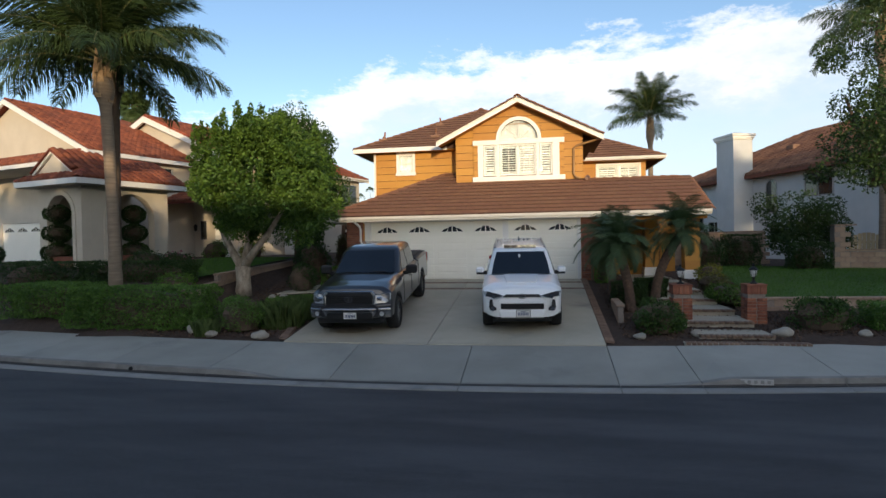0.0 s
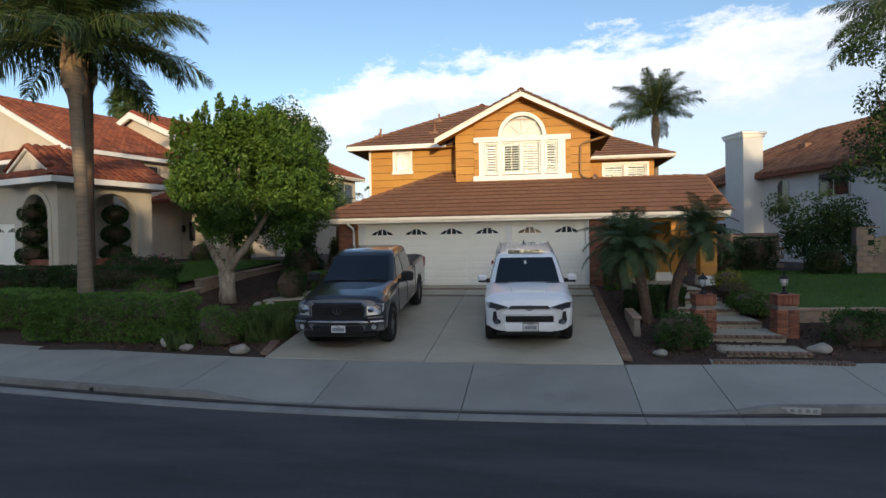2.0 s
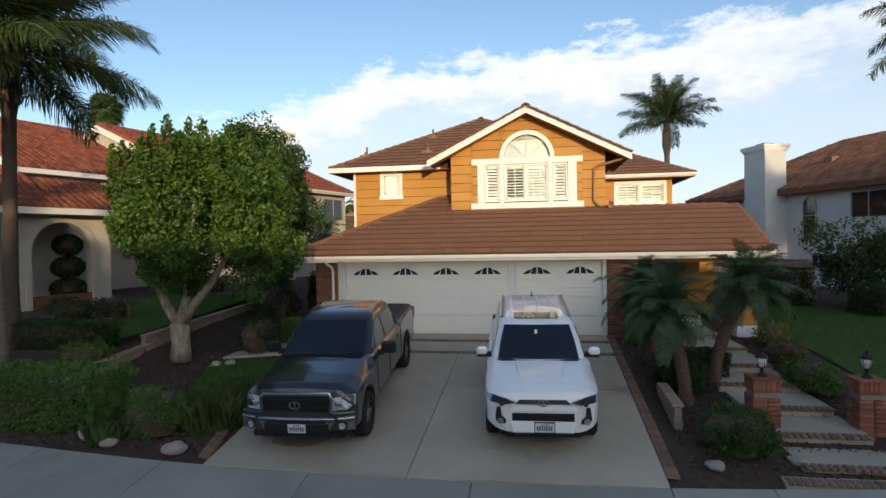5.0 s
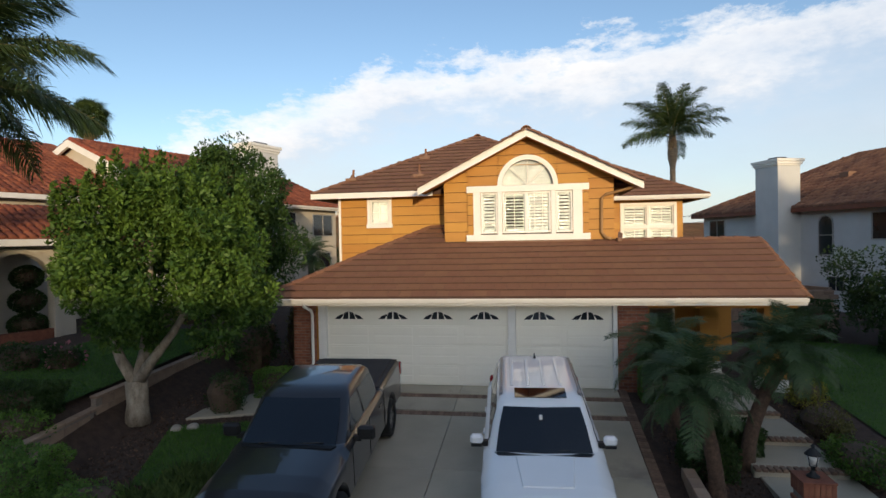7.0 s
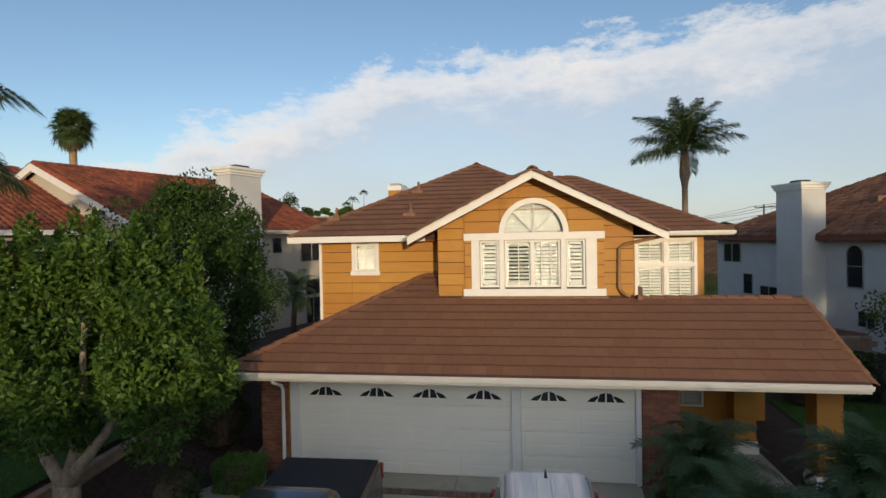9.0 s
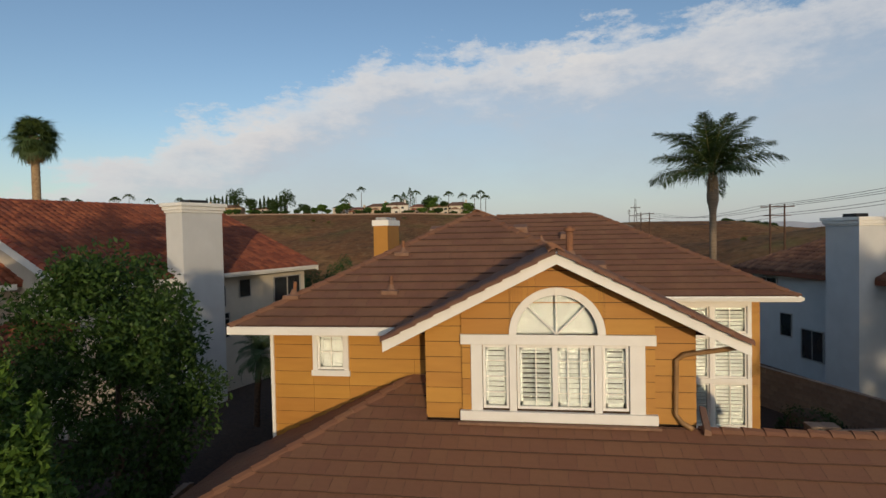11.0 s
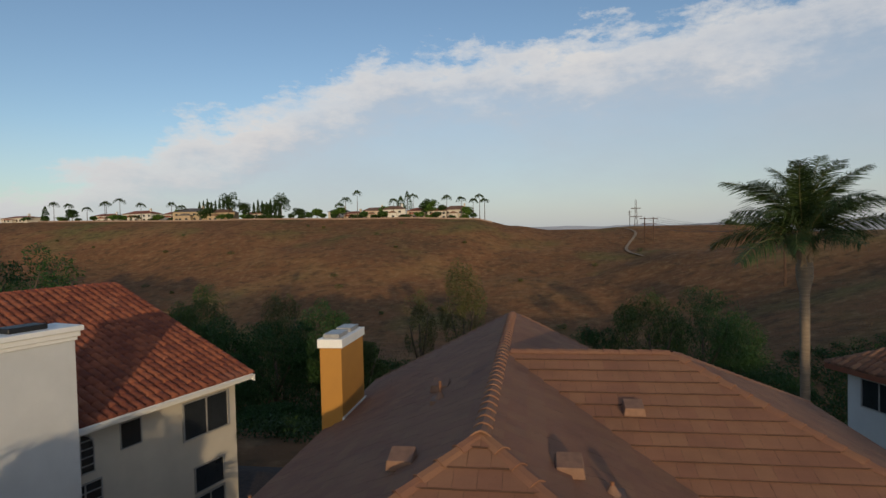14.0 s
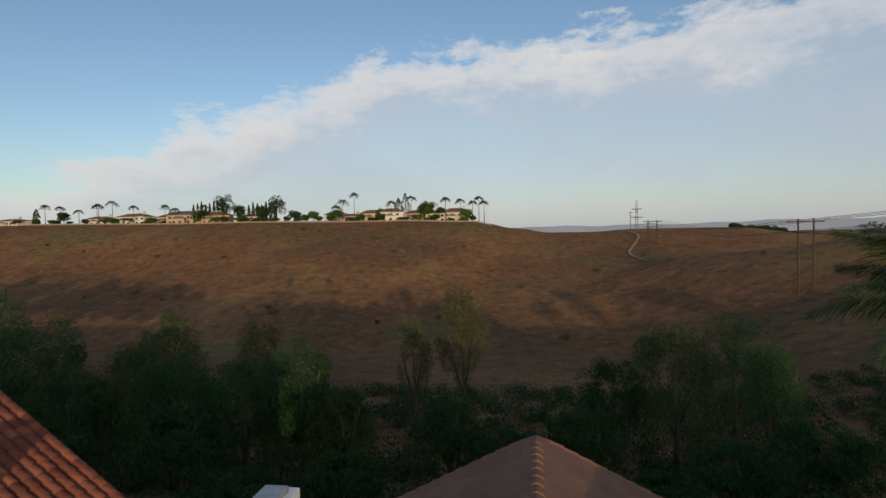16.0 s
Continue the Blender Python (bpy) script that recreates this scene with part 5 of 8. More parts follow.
for a0, a1, z0, z1, ar, bars in ((8.3, 9.2, 2.7, 4.75, True, (1, 2)), (4.2, 6.2, 3.5, 4.75, False, (2, 1)), (12.6, 13.3, 2.9, 4.7, True, (1, 2)), (16.6, 18.2, 3.6, 4.75, False, (2, 1)),
                                 (7.7, 8.6, 1.0, 1.7, False, (2, 1)), (13.6, 15.0, 0.9, 2.4, False, (2, 1)), (0.5, 2.2, 3.6, 4.7, False, (2, 1)), (15.6, 16.4, 1.8, 3.0, False, (1, 1))):
    simple_window(right, rw, a0, a1, z0, z1, (-1, 0, 0), ar, bars)

# unseen houses added over the street; they shade the gardens in the low sun
for k, (x, w, z) in enumerate(((-48, 17, 6.6), (-28.5, 18, 6.6), (-8.5, 18, 6.4), (11.5, 18, 6.5), (31.5, 18, 6.5), (51, 17, 6.6))):
    y0 = -33.5 + abs(x) * 0.06
    hb = thing("house", (x, y0, -1.3), "plain tan stucco house added out of view across the street", "house", "houses across the street")
    m = Mesh()
    m.box(-w / 2, w / 2, -12, 0, 0, 6.2)
    part("wall", m, STUCCO, hb)
    m = Mesh().prism([(-w / 2 - 1.2, 0.6, 6.1), (-w / 2 - 1.2, -12.6, 6.1), (-w / 2 - 1.2, -6, z + 1.3)], (w + 2.4, 0, 0))
    part("roof", m, DECK_SHADE, hb)
    for i in range(4):
        simple_window(hb, lambda a, q: (a, 0, q), -w / 2 + 1.5 + i * 4, -w / 2 + 3.3 + i * 4, 3.8, 5.1, (0, 1, 0), False, (2, 1))
    part("garage_door", Mesh().box(-2, 3, 0, 0.05, 0, 2.2), GARAGE, hb, bevel=0.01)


# ---- vehicles ----
PAINT_W = mat("white car paint", (0.90, 0.91, 0.92), (0.88, 0.89, 0.90), 0.25, 1, 20, 0.0, coat=0.8)
PAINT_G = mat("slate grey metallic car paint", (0.036, 0.035, 0.038), (0.031, 0.030, 0.033), 0.3, 1, 200, 0.0, metal=0.3, coat=1.0)
BLACKPLASTIC = mat("black trim plastic", (0.016, 0.016, 0.017), None, 0.5, 8, 80, 0.08)
CARGLASS = mat("tinted car glass", (0.006, 0.008, 0.012), None, 0.03, 1, 10, 0.0, spec=0.5, coat=0.5)
CHROME = mat("chrome", (0.75, 0.75, 0.76), None, 0.09, 5, 40, 0.0, metal=1.0)
BUMPER = mat("dull chrome bumper", (0.36, 0.36, 0.37), None, 0.22, 5, 40, 0.0, metal=0.9)
LENS = mat("headlight lens", (0.55, 0.57, 0.58), (0.22, 0.23, 0.24), 0.06, 14, 40, 0.0, spec=0.8, coat=1.0)
REDLENS = mat("red tail light", (0.35, 0.02, 0.02), None, 0.15, 10, 40, 0.0, coat=0.6)
RUBBER = mat("tyre rubber", (0.018, 0.018, 0.018), None, 0.85, 10, 80, 0.15)
ALLOY = mat("alloy rim", (0.42, 0.42, 0.43), (0.30, 0.30, 0.31), 0.35, 6, 50, 0.0, metal=0.9)
VINYL = mat("black vinyl bed cover", (0.022, 0.022, 0.024), None, 0.6, 3, 90, 0.2)
PLATE = mat("number plate", (0.78, 0.78, 0.76), None, 0.4, 8, 40, 0.0)
BARBLUE = mat("plate bars", (0.04, 0.06, 0.16), None, 0.5, 8, 40, 0.0)


def interp(table, y):
    for (a, *p), (b2, *q) in zip(table, table[1:]):
        if y <= b2:
            f = (y - a) / (b2 - a) if b2 > a else 0
            return [u + (v - u) * max(0, min(1, f)) for u, v in zip(p, q)]
    return list(table[-1][1:])


def car_body(table, wheels, r_arch, r_z, length, step=0.06):
    """The lower body as a loft; its underside rises over the wheels. table rows: y, half width, bottom, shoulder height, top, half width of top."""
    rows = []
    ys = sorted({round(i * length / int(length / step), 4) for i in range(int(length / step) + 1)} | {t[0] for t in table})
    for y in ys:
        w, zb, zs, zt, wt = interp(table, y)
        arch = max([r_z + math.sqrt(max(r_arch ** 2 - (y - c) ** 2, 0)) for c in wheels if abs(y - c) < r_arch] or [0])
        zo = max(zb, arch)
        half = [(w * 0.70, zb if arch < zb else zo + 0.02), (w * 0.955, zo), (w * 0.992, zo + 0.035), (w, (zo + zs) / 2 + 0.04), (w * 0.985, zs - 0.03), (w * 0.955, zs), ((w * 0.955 + wt) / 2, (zs + zt) / 2 + 0.012), (wt, zt), (wt * 0.5, zt + 0.018), (0, zt + 0.024)]
        rows.append([(-x, y, z) for x, z in half] + [(x, y, z) for x, z in half[::-1][1:]])
    m = Mesh().grid(rows)
    n = len(rows[0])
    m.f = [f[::-1] for f in m.f]
    m.add(rows[0], [tuple(range(n))])
    m.add(rows[-1], [tuple(range(n))[::-1]])
    m.grid([[(-r[1][0] * s * 0 + (r[0][0] if s == 0 else r[-1][0]), r[0][1], r[0][2]) for s in (0, 1)] for r in rows])
    return m


def loop(z, yf, yr, hw, rad=0.16, bow=0.0, n=5):
    """A rounded plan outline at height z, from the middle of the front round to the left."""
    pts = []
    for cx, cy, a0 in ((-(hw - rad), yf + rad, -90), (-(hw - rad), yr - rad, 180), (hw - rad, yr - rad, 90), (hw - rad, yf + rad, 0)):
        for k in range(n):
            a = radians(a0 - 90 * k / (n - 1)) if a0 != -90 else radians(-90 - 90 * k / (n - 1))
            pts.append((cx + rad * math.cos(a), cy + rad * math.sin(a), z))
    return [(x, y + (bow * (x / hw) ** 2 if y < (yf + yr) / 2 else 0), z) for x, y, z in pts]


def cabin(levels):
    m = Mesh()
    loops = [loop(*l) for l in levels]
    n = len(loops[0])
    m.add([p for l in loops for p in l], [(i * n + (k + 1) % n, i * n + k, (i + 1) * n + k, (i + 1) * n + (k + 1) % n) for i in range(len(loops) - 1) for k in range(n)])
    m.add(loops[-1], [tuple(range(n))[::-1]])
    return m


def panel(mesh, pts, out, mi=0, t=0.012):
    out = Vector(out).normalized()
    return mesh.prism([Vector(p) + out * 0.001 for p in pts], out * t, mi)


def wheel(parent, x, y, r, w=0.25, side=1, spokes=6, rim_mat=ALLOY):
    o = part("wheel", Mesh().tube([(x - side * 0.05, y, r), (x - side * 0.06, y, r)], r * 0.5, 12), BLACKPLASTIC, parent)
    prof = [(r * 0.62, -w / 2), (r * 0.93, -w / 2), (r, -w / 2 + 0.045), (r, w / 2 - 0.045), (r * 0.93, w / 2), (r * 0.62, w / 2), (r * 0.60, w / 2 - 0.02)]
    seg = 28
    m = Mesh()
    vs = [(x + h, y + rr * math.cos(2 * math.pi * k / seg), r + rr * math.sin(2 * math.pi * k / seg)) for rr, h in prof for k in range(seg)]
    m.add(vs, [(i * seg + k, (i + 1) * seg + k, (i + 1) * seg + (k + 1) % seg, i * seg + (k + 1) % seg) for i in range(len(prof) - 1) for k in range(seg)])
    part("tyre", m, RUBBER, o, smooth=True)
    rm = Mesh()
    xo = x + side * (w / 2 - 0.03)
    rm.tube([(x - side * 0.02, y, r), (x - side * 0.03, y, r)], r * 0.61, 20)
    ring = [(xo - side * 0.06, y + r * 0.61 * math.cos(2 * math.pi * k / 20), r + r * 0.61 * math.sin(2 * math.pi * k / 20)) for k in range(20)]
    ring2 = [(xo, y + r * 0.63 * math.cos(2 * math.pi * k / 20), r + r * 0.63 * math.sin(2 * math.pi * k / 20)) for k in range(20)]
    ring3 = [(xo, y + r * 0.56 * math.cos(2 * math.pi * k / 20), r + r * 0.56 * math.sin(2 * math.pi * k / 20)) for k in range(20)]
    rm.add(ring2 + ring3 + ring, [(k, (k + 1) % 20, 20 + (k + 1) % 20, 20 + k) for k in range(20)] + [(20 + k, 20 + (k + 1) % 20, 40 + (k + 1) % 20, 40 + k) for k in range(20)])
    for k in range(spokes):
        a = 2 * math.pi * k / spokes
        d, e = Vector((0, math.cos(a), math.sin(a))), Vector((0, -math.sin(a), math.cos(a)))
        c = Vector((xo, y, r))
        rm.prism([c + d * r * 0.1 + e * 0.05, c + d * r * 0.58 + e * 0.035, c + d * r * 0.58 - e * 0.035, c + d * r * 0.1 - e * 0.05], (-side * 0.03, 0, 0))
    rm.tube([(xo + side * 0.005, y, r), (xo - side * 0.05, y, r)], r * 0.17, 12)
    part("rim", rm, rim_mat, o)


def plate_at(parent, x, y, z, w=0.31, h=0.155):
    p = part("number_plate", Mesh().box(x - w / 2, x + w / 2, y - 0.012, y, z - h / 2, z + h / 2), PLATE, parent, "white number plate with dark bars", bevel=0.004)
    m = Mesh()
    for k in range(7):
        m.box(x - 0.125 + k * 0.037, x - 0.103 + k * 0.037, y - 0.0145, y - 0.011, z - 0.045, z + 0.03)
    m.box(x - 0.06, x + 0.06, y - 0.0145, y - 0.011, z + 0.045, z + 0.06)
    part("plate_bars", m, BARBLUE, p)
    part("plate_frame", Mesh().box(x - w / 2 - 0.012, x + w / 2 + 0.012, y - 0.008, y + 0.02, z - h / 2 - 0.012, z + h / 2 + 0.012), BLACKPLASTIC, parent)


def badge(parent, x, y, z, w=0.09, h=0.062):
    m = Mesh()
    for k in range(16):
        p, q = 2 * math.pi * k / 16, 2 * math.pi * (k + 1) / 16
        m.prism([(x + s * w * math.cos(a), y, z + s * h * math.sin(a)) for s, a in ((0.78, p), (1, p), (1, q), (0.78, q))], (0, -0.016, 0))
    m.box(x - 0.012, x + 0.012, y - 0.014, y, z - h * 0.7, z + h * 0.7)
    part("badge", m, CHROME, parent, "plain chrome oval badge")


def mirror(parent, x, y, z, side, paint, s=1.0):
    mi = part("door_mirror", Mesh().box(min(x, x + side * 0.26 * s), max(x, x + side * 0.26 * s), y, y + 0.13, z, z + 0.20 * s), paint, parent, bevel=0.04)
    part("mirror_arm", Mesh().box(min(x - side * 0.08, x + side * 0.06), max(x - side * 0.08, x + side * 0.06), y + 0.03, y + 0.11, z - 0.03, z + 0.06), BLACKPLASTIC, mi)
    part("mirror_glass", Mesh().box(min(x + side * 0.03, x + side * 0.23 * s), max(x + side * 0.03, x + side * 0.23 * s), y + 0.13, y + 0.135, z + 0.03, z + 0.17 * s), CHROME, mi)


def lerp(a, b2, t):
    return tuple(p + (q - p) * t for p, q in zip(a, b2))


# white sport utility car
suv = thing("suv", (2.12, -7.30, drive_z(-7.30) + 0.015), "white sport utility car with silver roof rails and sunroof", "car", rz=0)
suv.matrix_world = pose(2.12, -7.30, drive_z(-7.30) + 0.015, 6.55, 0, 3.0)
tab = [(0.0, 0.60, 0.42, 0.66, 0.74, 0.45), (0.06, 0.74, 0.43, 0.78, 0.92, 0.55), (0.14, 0.84, 0.45, 0.92, 1.04, 0.62), (0.30, 0.915, 0.46, 0.99, 1.10, 0.66), (0.55, 0.955, 0.36, 1.03, 1.14, 0.68), (1.0, 0.962, 0.38, 1.06, 1.18, 0.70),
       (1.38, 0.962, 0.38, 1.09, 1.20, 0.74), (1.6, 0.962, 0.38, 1.13, 1.18, 0.80), (4.3, 0.96, 0.40, 1.15, 1.18, 0.80), (4.70, 0.93, 0.42, 1.12, 1.17, 0.78), (4.82, 0.86, 0.5, 0.98, 1.10, 0.74)]
body = part("body", car_body(tab, (0.93, 3.72), 0.46, 0.42, 4.82), PAINT_W, suv, smooth=True)
body.data.set_sharp_from_angle(angle=radians(38))
lev = [(1.16, 1.33, 4.74, 0.865, 0.15, 0.10), (1.45, 1.66, 4.66, 0.80, 0.15, 0.10), (1.69, 1.97, 4.52, 0.72, 0.15, 0.08), (1.755, 2.10, 4.44, 0.66, 0.15, 0.06), (1.785, 2.35, 4.3, 0.55, 0.15, 0.03)]
cab = part("cabin", cabin(lev), PAINT_W, suv, smooth=True)
cab.data.set_sharp_from_angle(angle=radians(50))
m = Mesh()
ws = [[(-0.74, 1.375, 1.20), (0, 1.30, 1.215), (0.74, 1.375, 1.20)], [(-0.69, 1.70, 1.46), (0, 1.635, 1.47), (0.69, 1.70, 1.46)], [(-0.62, 1.985, 1.685), (0, 1.925, 1.695), (0.62, 1.985, 1.685)]]
m.grid([[(x, y - 0.012, z + 0.012) for x, y, z in r] for r in ws])
part("windscreen", m, CARGLASS, suv, "dark tinted windscreen")
part("cowl", Mesh().prism([(-0.76, 1.36, 1.195), (0.76, 1.36, 1.195), (0.70, 1.25, 1.205), (-0.70, 1.25, 1.205)], (0, 0, 0.012)), BLACKPLASTIC, suv)
for s in (-1, 1):
    part("wiper", Mesh().tube([(s * 0.1 - 0.25, 1.33, 1.235), (s * 0.1 + 0.3, 1.36, 1.25)], 0.008, 5), BLACKPLASTIC, suv)
    for y0, y1, y2, y3 in ((1.72, 2.58, 2.58, 2.06), (2.66, 3.50, 3.48, 2.66), (3.58, 4.48, 4.34, 3.56)):
        q = [(s * (0.858), y0, 1.22), (s * 0.858, y1, 1.22), (s * 0.735, y2, 1.64), (s * 0.735, y3, 1.64)]
        mm = Mesh()
        panel(mm, q if s < 0 else q[::-1], (s, 0, 0.25))
        part("side_window", mm, CARGLASS, suv)
    mirror(suv, s * 0.95, 1.62, 1.18, s, PAINT_W, 0.80)
    part("mirror_base", Mesh().box(min(s * 0.97, s * 1.14), max(s * 0.97, s * 1.14), 1.61, 1.72, 1.16, 1.20), BLACKPLASTIC, suv)
    part("roof_rail", Mesh().tube([(s * 0.655, 2.35, 1.74), (s * 0.655, 2.5, 1.815), (s * 0.655, 4.1, 1.815), (s * 0.655, 4.3, 1.74)], 0.022, 6), ALLOY, suv, "silver roof rail")
    part("rail_foot", Mesh().box(min(s * 0.63, s * 0.69), max(s * 0.63, s * 0.69), 2.32, 2.48, 1.72, 1.80), ALLOY, suv, bevel=0.01)
    # headlight: a slanted wedge that runs back along the wing
    q = [(x, y - 0.085, z + 0.02) for x, y, z in [(s * 0.40, 0.065, 0.905), (s * 0.60, 0.085, 0.855), (s * 0.86, 0.20, 0.87), (s * 0.90, 0.34, 0.965), (s * 0.80, 0.24, 0.985), (s * 0.56, 0.13, 0.945)]]
    mm = Mesh()
    panel(mm, q if s > 0 else q[::-1], (s * 0.25, -1, 0.35), t=0.05)
    hl = part("headlight", mm, LENS, suv, "clear wedge headlight", bevel=0.01)
    mm = Mesh()
    panel(mm, [lerp(p, (s * 0.64, 0.03, 0.915), 0.16) for p in (q if s > 0 else q[::-1])], (s * 0.25, -1, 0.35), t=0.056)
    part("headlight_bezel", mm, BLACKPLASTIC, hl)
    part("projector", Mesh().tube([(s * 0.66, 0.05, 0.915), (s * 0.67, -0.07, 0.925)], 0.042, 12), CHROME, hl)
    # black fog lamp housing
    q = [(x, y - 0.06, z) for x, y, z in [(s * 0.60, 0.0, 0.60), (s * 0.72, 0.03, 0.585), (s * 0.765, 0.06, 0.66), (s * 0.74, 0.08, 0.84), (s * 0.69, 0.06, 0.84), (s * 0.67, 0.03, 0.70), (s * 0.60, 0.0, 0.66)]]
    mm = Mesh()
    panel(mm, q if s > 0 else q[::-1], (s * 0.35, -1, 0.05), t=0.035)
    part("fog_housing", mm, BLACKPLASTIC, suv)
    part("fog_lamp", Mesh().tube([(s * 0.675, 0.0, 0.635), (s * 0.69, -0.085, 0.637)], 0.052, 14), CHROME, suv)
    part("door_handle", Mesh().box(min(s * 0.955, s * 0.985), max(s * 0.955, s * 0.985), 2.42, 2.60, 0.99, 1.03).box(min(s * 0.955, s * 0.985), max(s * 0.955, s * 0.985), 3.34, 3.52, 0.99, 1.03), PAINT_W, suv, bevel=0.008)
    part("tail_light", Mesh().box(min(s * 0.74, s * 0.92), max(s * 0.74, s * 0.92), 4.66, 4.80, 0.92, 1.22), REDLENS, suv, bevel=0.03)
    for y in (0.93, 3.72):
        wheel(suv, s * 0.83, y, 0.385, 0.255, s, 6)
# grille and bumper
mm = Mesh()
panel(mm, [(-0.44, 0.03, 0.885), (0.44, 0.03, 0.885), (0.38, 0.06, 0.945), (-0.38, 0.06, 0.945)], (0, -1, 0.3), t=0.05)
part("upper_grille", mm, BLACKPLASTIC, suv)
mm = Mesh()
panel(mm, [(-0.50, 0.0, 0.615), (0.50, 0.0, 0.615), (0.50, 0.0, 0.745), (-0.50, 0.0, 0.745)], (0, -1, 0.0), t=0.03)
gr = part("lower_grille", mm, BLACKPLASTIC, suv, bevel=0.01)
for k in range(3):
    part("grille_bar", Mesh().box(-0.47, 0.47, -0.036, -0.028, 0.64 + k * 0.04, 0.65 + k * 0.04), BLACKPLASTIC, gr)
m = Mesh()
m.prism([(-0.58, -0.02, 0.76), (0.58, -0.02, 0.76), (0.50, 0.0, 0.88), (-0.50, 0.0, 0.88)], (0, 0.09, 0.02))
part("grille_brow", m, PAINT_W, suv, bevel=0.02)
m = Mesh()
m.prism([(-0.52, -0.045, 0.40), (0.52, -0.045, 0.40), (0.56, -0.045, 0.60), (-0.56, -0.045, 0.60)], (0, 0.16, 0))
part("bumper", m, PAINT_W, suv, bevel=0.035)
part("skid_lip", Mesh().prism([(-0.62, 0.0, 0.34), (0.62, 0.0, 0.34), (0.54, -0.03, 0.40), (-0.54, -0.03, 0.40)], (0, 0.3, 0)), BLACKPLASTIC, suv)
part("underbody", Mesh().box(-0.7, 0.7, 0.25, 4.6, 0.25, 0.50), BLACKPLASTIC, suv)
badge(suv, 0, 0.0, 0.915)
plate_at(suv, 0.02, -0.05, 0.515)
# hood bulges, sunroof, antenna
part("bonnet_scoop", Mesh().prism([(-0.36, 0.45, 1.135), (0.36, 0.45, 1.135), (0.44, 1.2, 1.20), (-0.44, 1.2, 1.20)], (0, 0, 0.028)), PAINT_W, suv, bevel=0.02)
part("sunroof", Mesh().prism([(-0.43, 2.16, 1.768), (0.43, 2.16, 1.768), (0.43, 2.52, 1.795), (-0.43, 2.52, 1.795)], (0, 0, 0.012)), CARGLASS, suv, "dark glass sunroof", bevel=0.004)
part("antenna", Mesh().prism([(-0.03, 4.15, 1.78), (0.03, 4.15, 1.78), (0.006, 4.28, 1.86), (-0.006, 4.28, 1.86)], (0, 0.02, 0)), BLACKPLASTIC, suv)
for k in range(4):
    part("roof_rib", Mesh().box(-0.5 + k * 0.28, -0.44 + k * 0.28, 2.65, 4.15, 1.782, 1.797), PAINT_W, suv, bevel=0.006)
part("windscreen_tag", Mesh().box(-0.05, 0.0, 1.72, 1.73, 1.58, 1.66), WHITE, suv)

# grey crew-cab pickup
tr = thing("pickup_truck", (-2.12, -7.72, drive_z(-7.72) + 0.015), "dark grey crew-cab pickup truck with chrome grille", "truck")
tr.matrix_world = pose(-1.95, -7.72, drive_z(-7.72) + 0.015, 6.55, 0, 2.2)
tab = [(0.10, 0.72, 0.50, 0.74, 0.80, 0.6), (0.14, 0.86, 0.46, 0.86, 0.98, 0.66), (0.20, 0.94, 0.44, 0.98, 1.12, 0.70), (0.34, 0.985, 0.44, 1.06, 1.18, 0.74), (0.7, 1.005, 0.45, 1.10, 1.23, 0.78), (1.4, 1.01, 0.46, 1.14, 1.28, 0.82), (1.6, 1.01, 0.46, 1.20, 1.28, 0.86),
       (3.98, 1.005, 0.46, 1.25, 1.28, 0.88), (4.0, 1.01, 0.46, 1.29, 1.30, 0.90), (5.70, 1.005, 0.50, 1.29, 1.30, 0.90), (5.78, 0.95, 0.52, 1.27, 1.29, 0.88)]
body = part("body", car_body(tab, (0.97, 4.67), 0.47, 0.43, 5.78), PAINT_G, tr, smooth=True)
body.data.set_sharp_from_angle(angle=radians(38))
lev = [(1.26, 1.50, 4.00, 0.90, 0.15, 0.10), (1.55, 1.92, 3.96, 0.84, 0.15, 0.10), (1.80, 2.26, 3.88, 0.77, 0.15, 0.08), (1.87, 2.42, 3.80, 0.70, 0.15, 0.06), (1.90, 2.65, 3.65, 0.60, 0.15, 0.03)]
cab = part("cabin", cabin(lev), PAINT_G, tr, smooth=True)
cab.data.set_sharp_from_angle(angle=radians(50))
ws = [[(-0.78, 1.55, 1.30), (0, 1.475, 1.315), (0.78, 1.55, 1.30)], [(-0.735, 1.945, 1.56), (0, 1.885, 1.57), (0.735, 1.945, 1.56)], [(-0.67, 2.27, 1.79), (0, 2.215, 1.80), (0.67, 2.27, 1.79)]]
part("windscreen", Mesh().grid([[(x, y - 0.014, z + 0.014) for x, y, z in r] for r in ws]), CARGLASS, tr, "tinted windscreen")
part("cowl", Mesh().prism([(-0.80, 1.53, 1.292), (0.80, 1.53, 1.292), (0.74, 1.41, 1.30), (-0.74, 1.41, 1.30)], (0, 0, 0.012)), BLACKPLASTIC, tr)
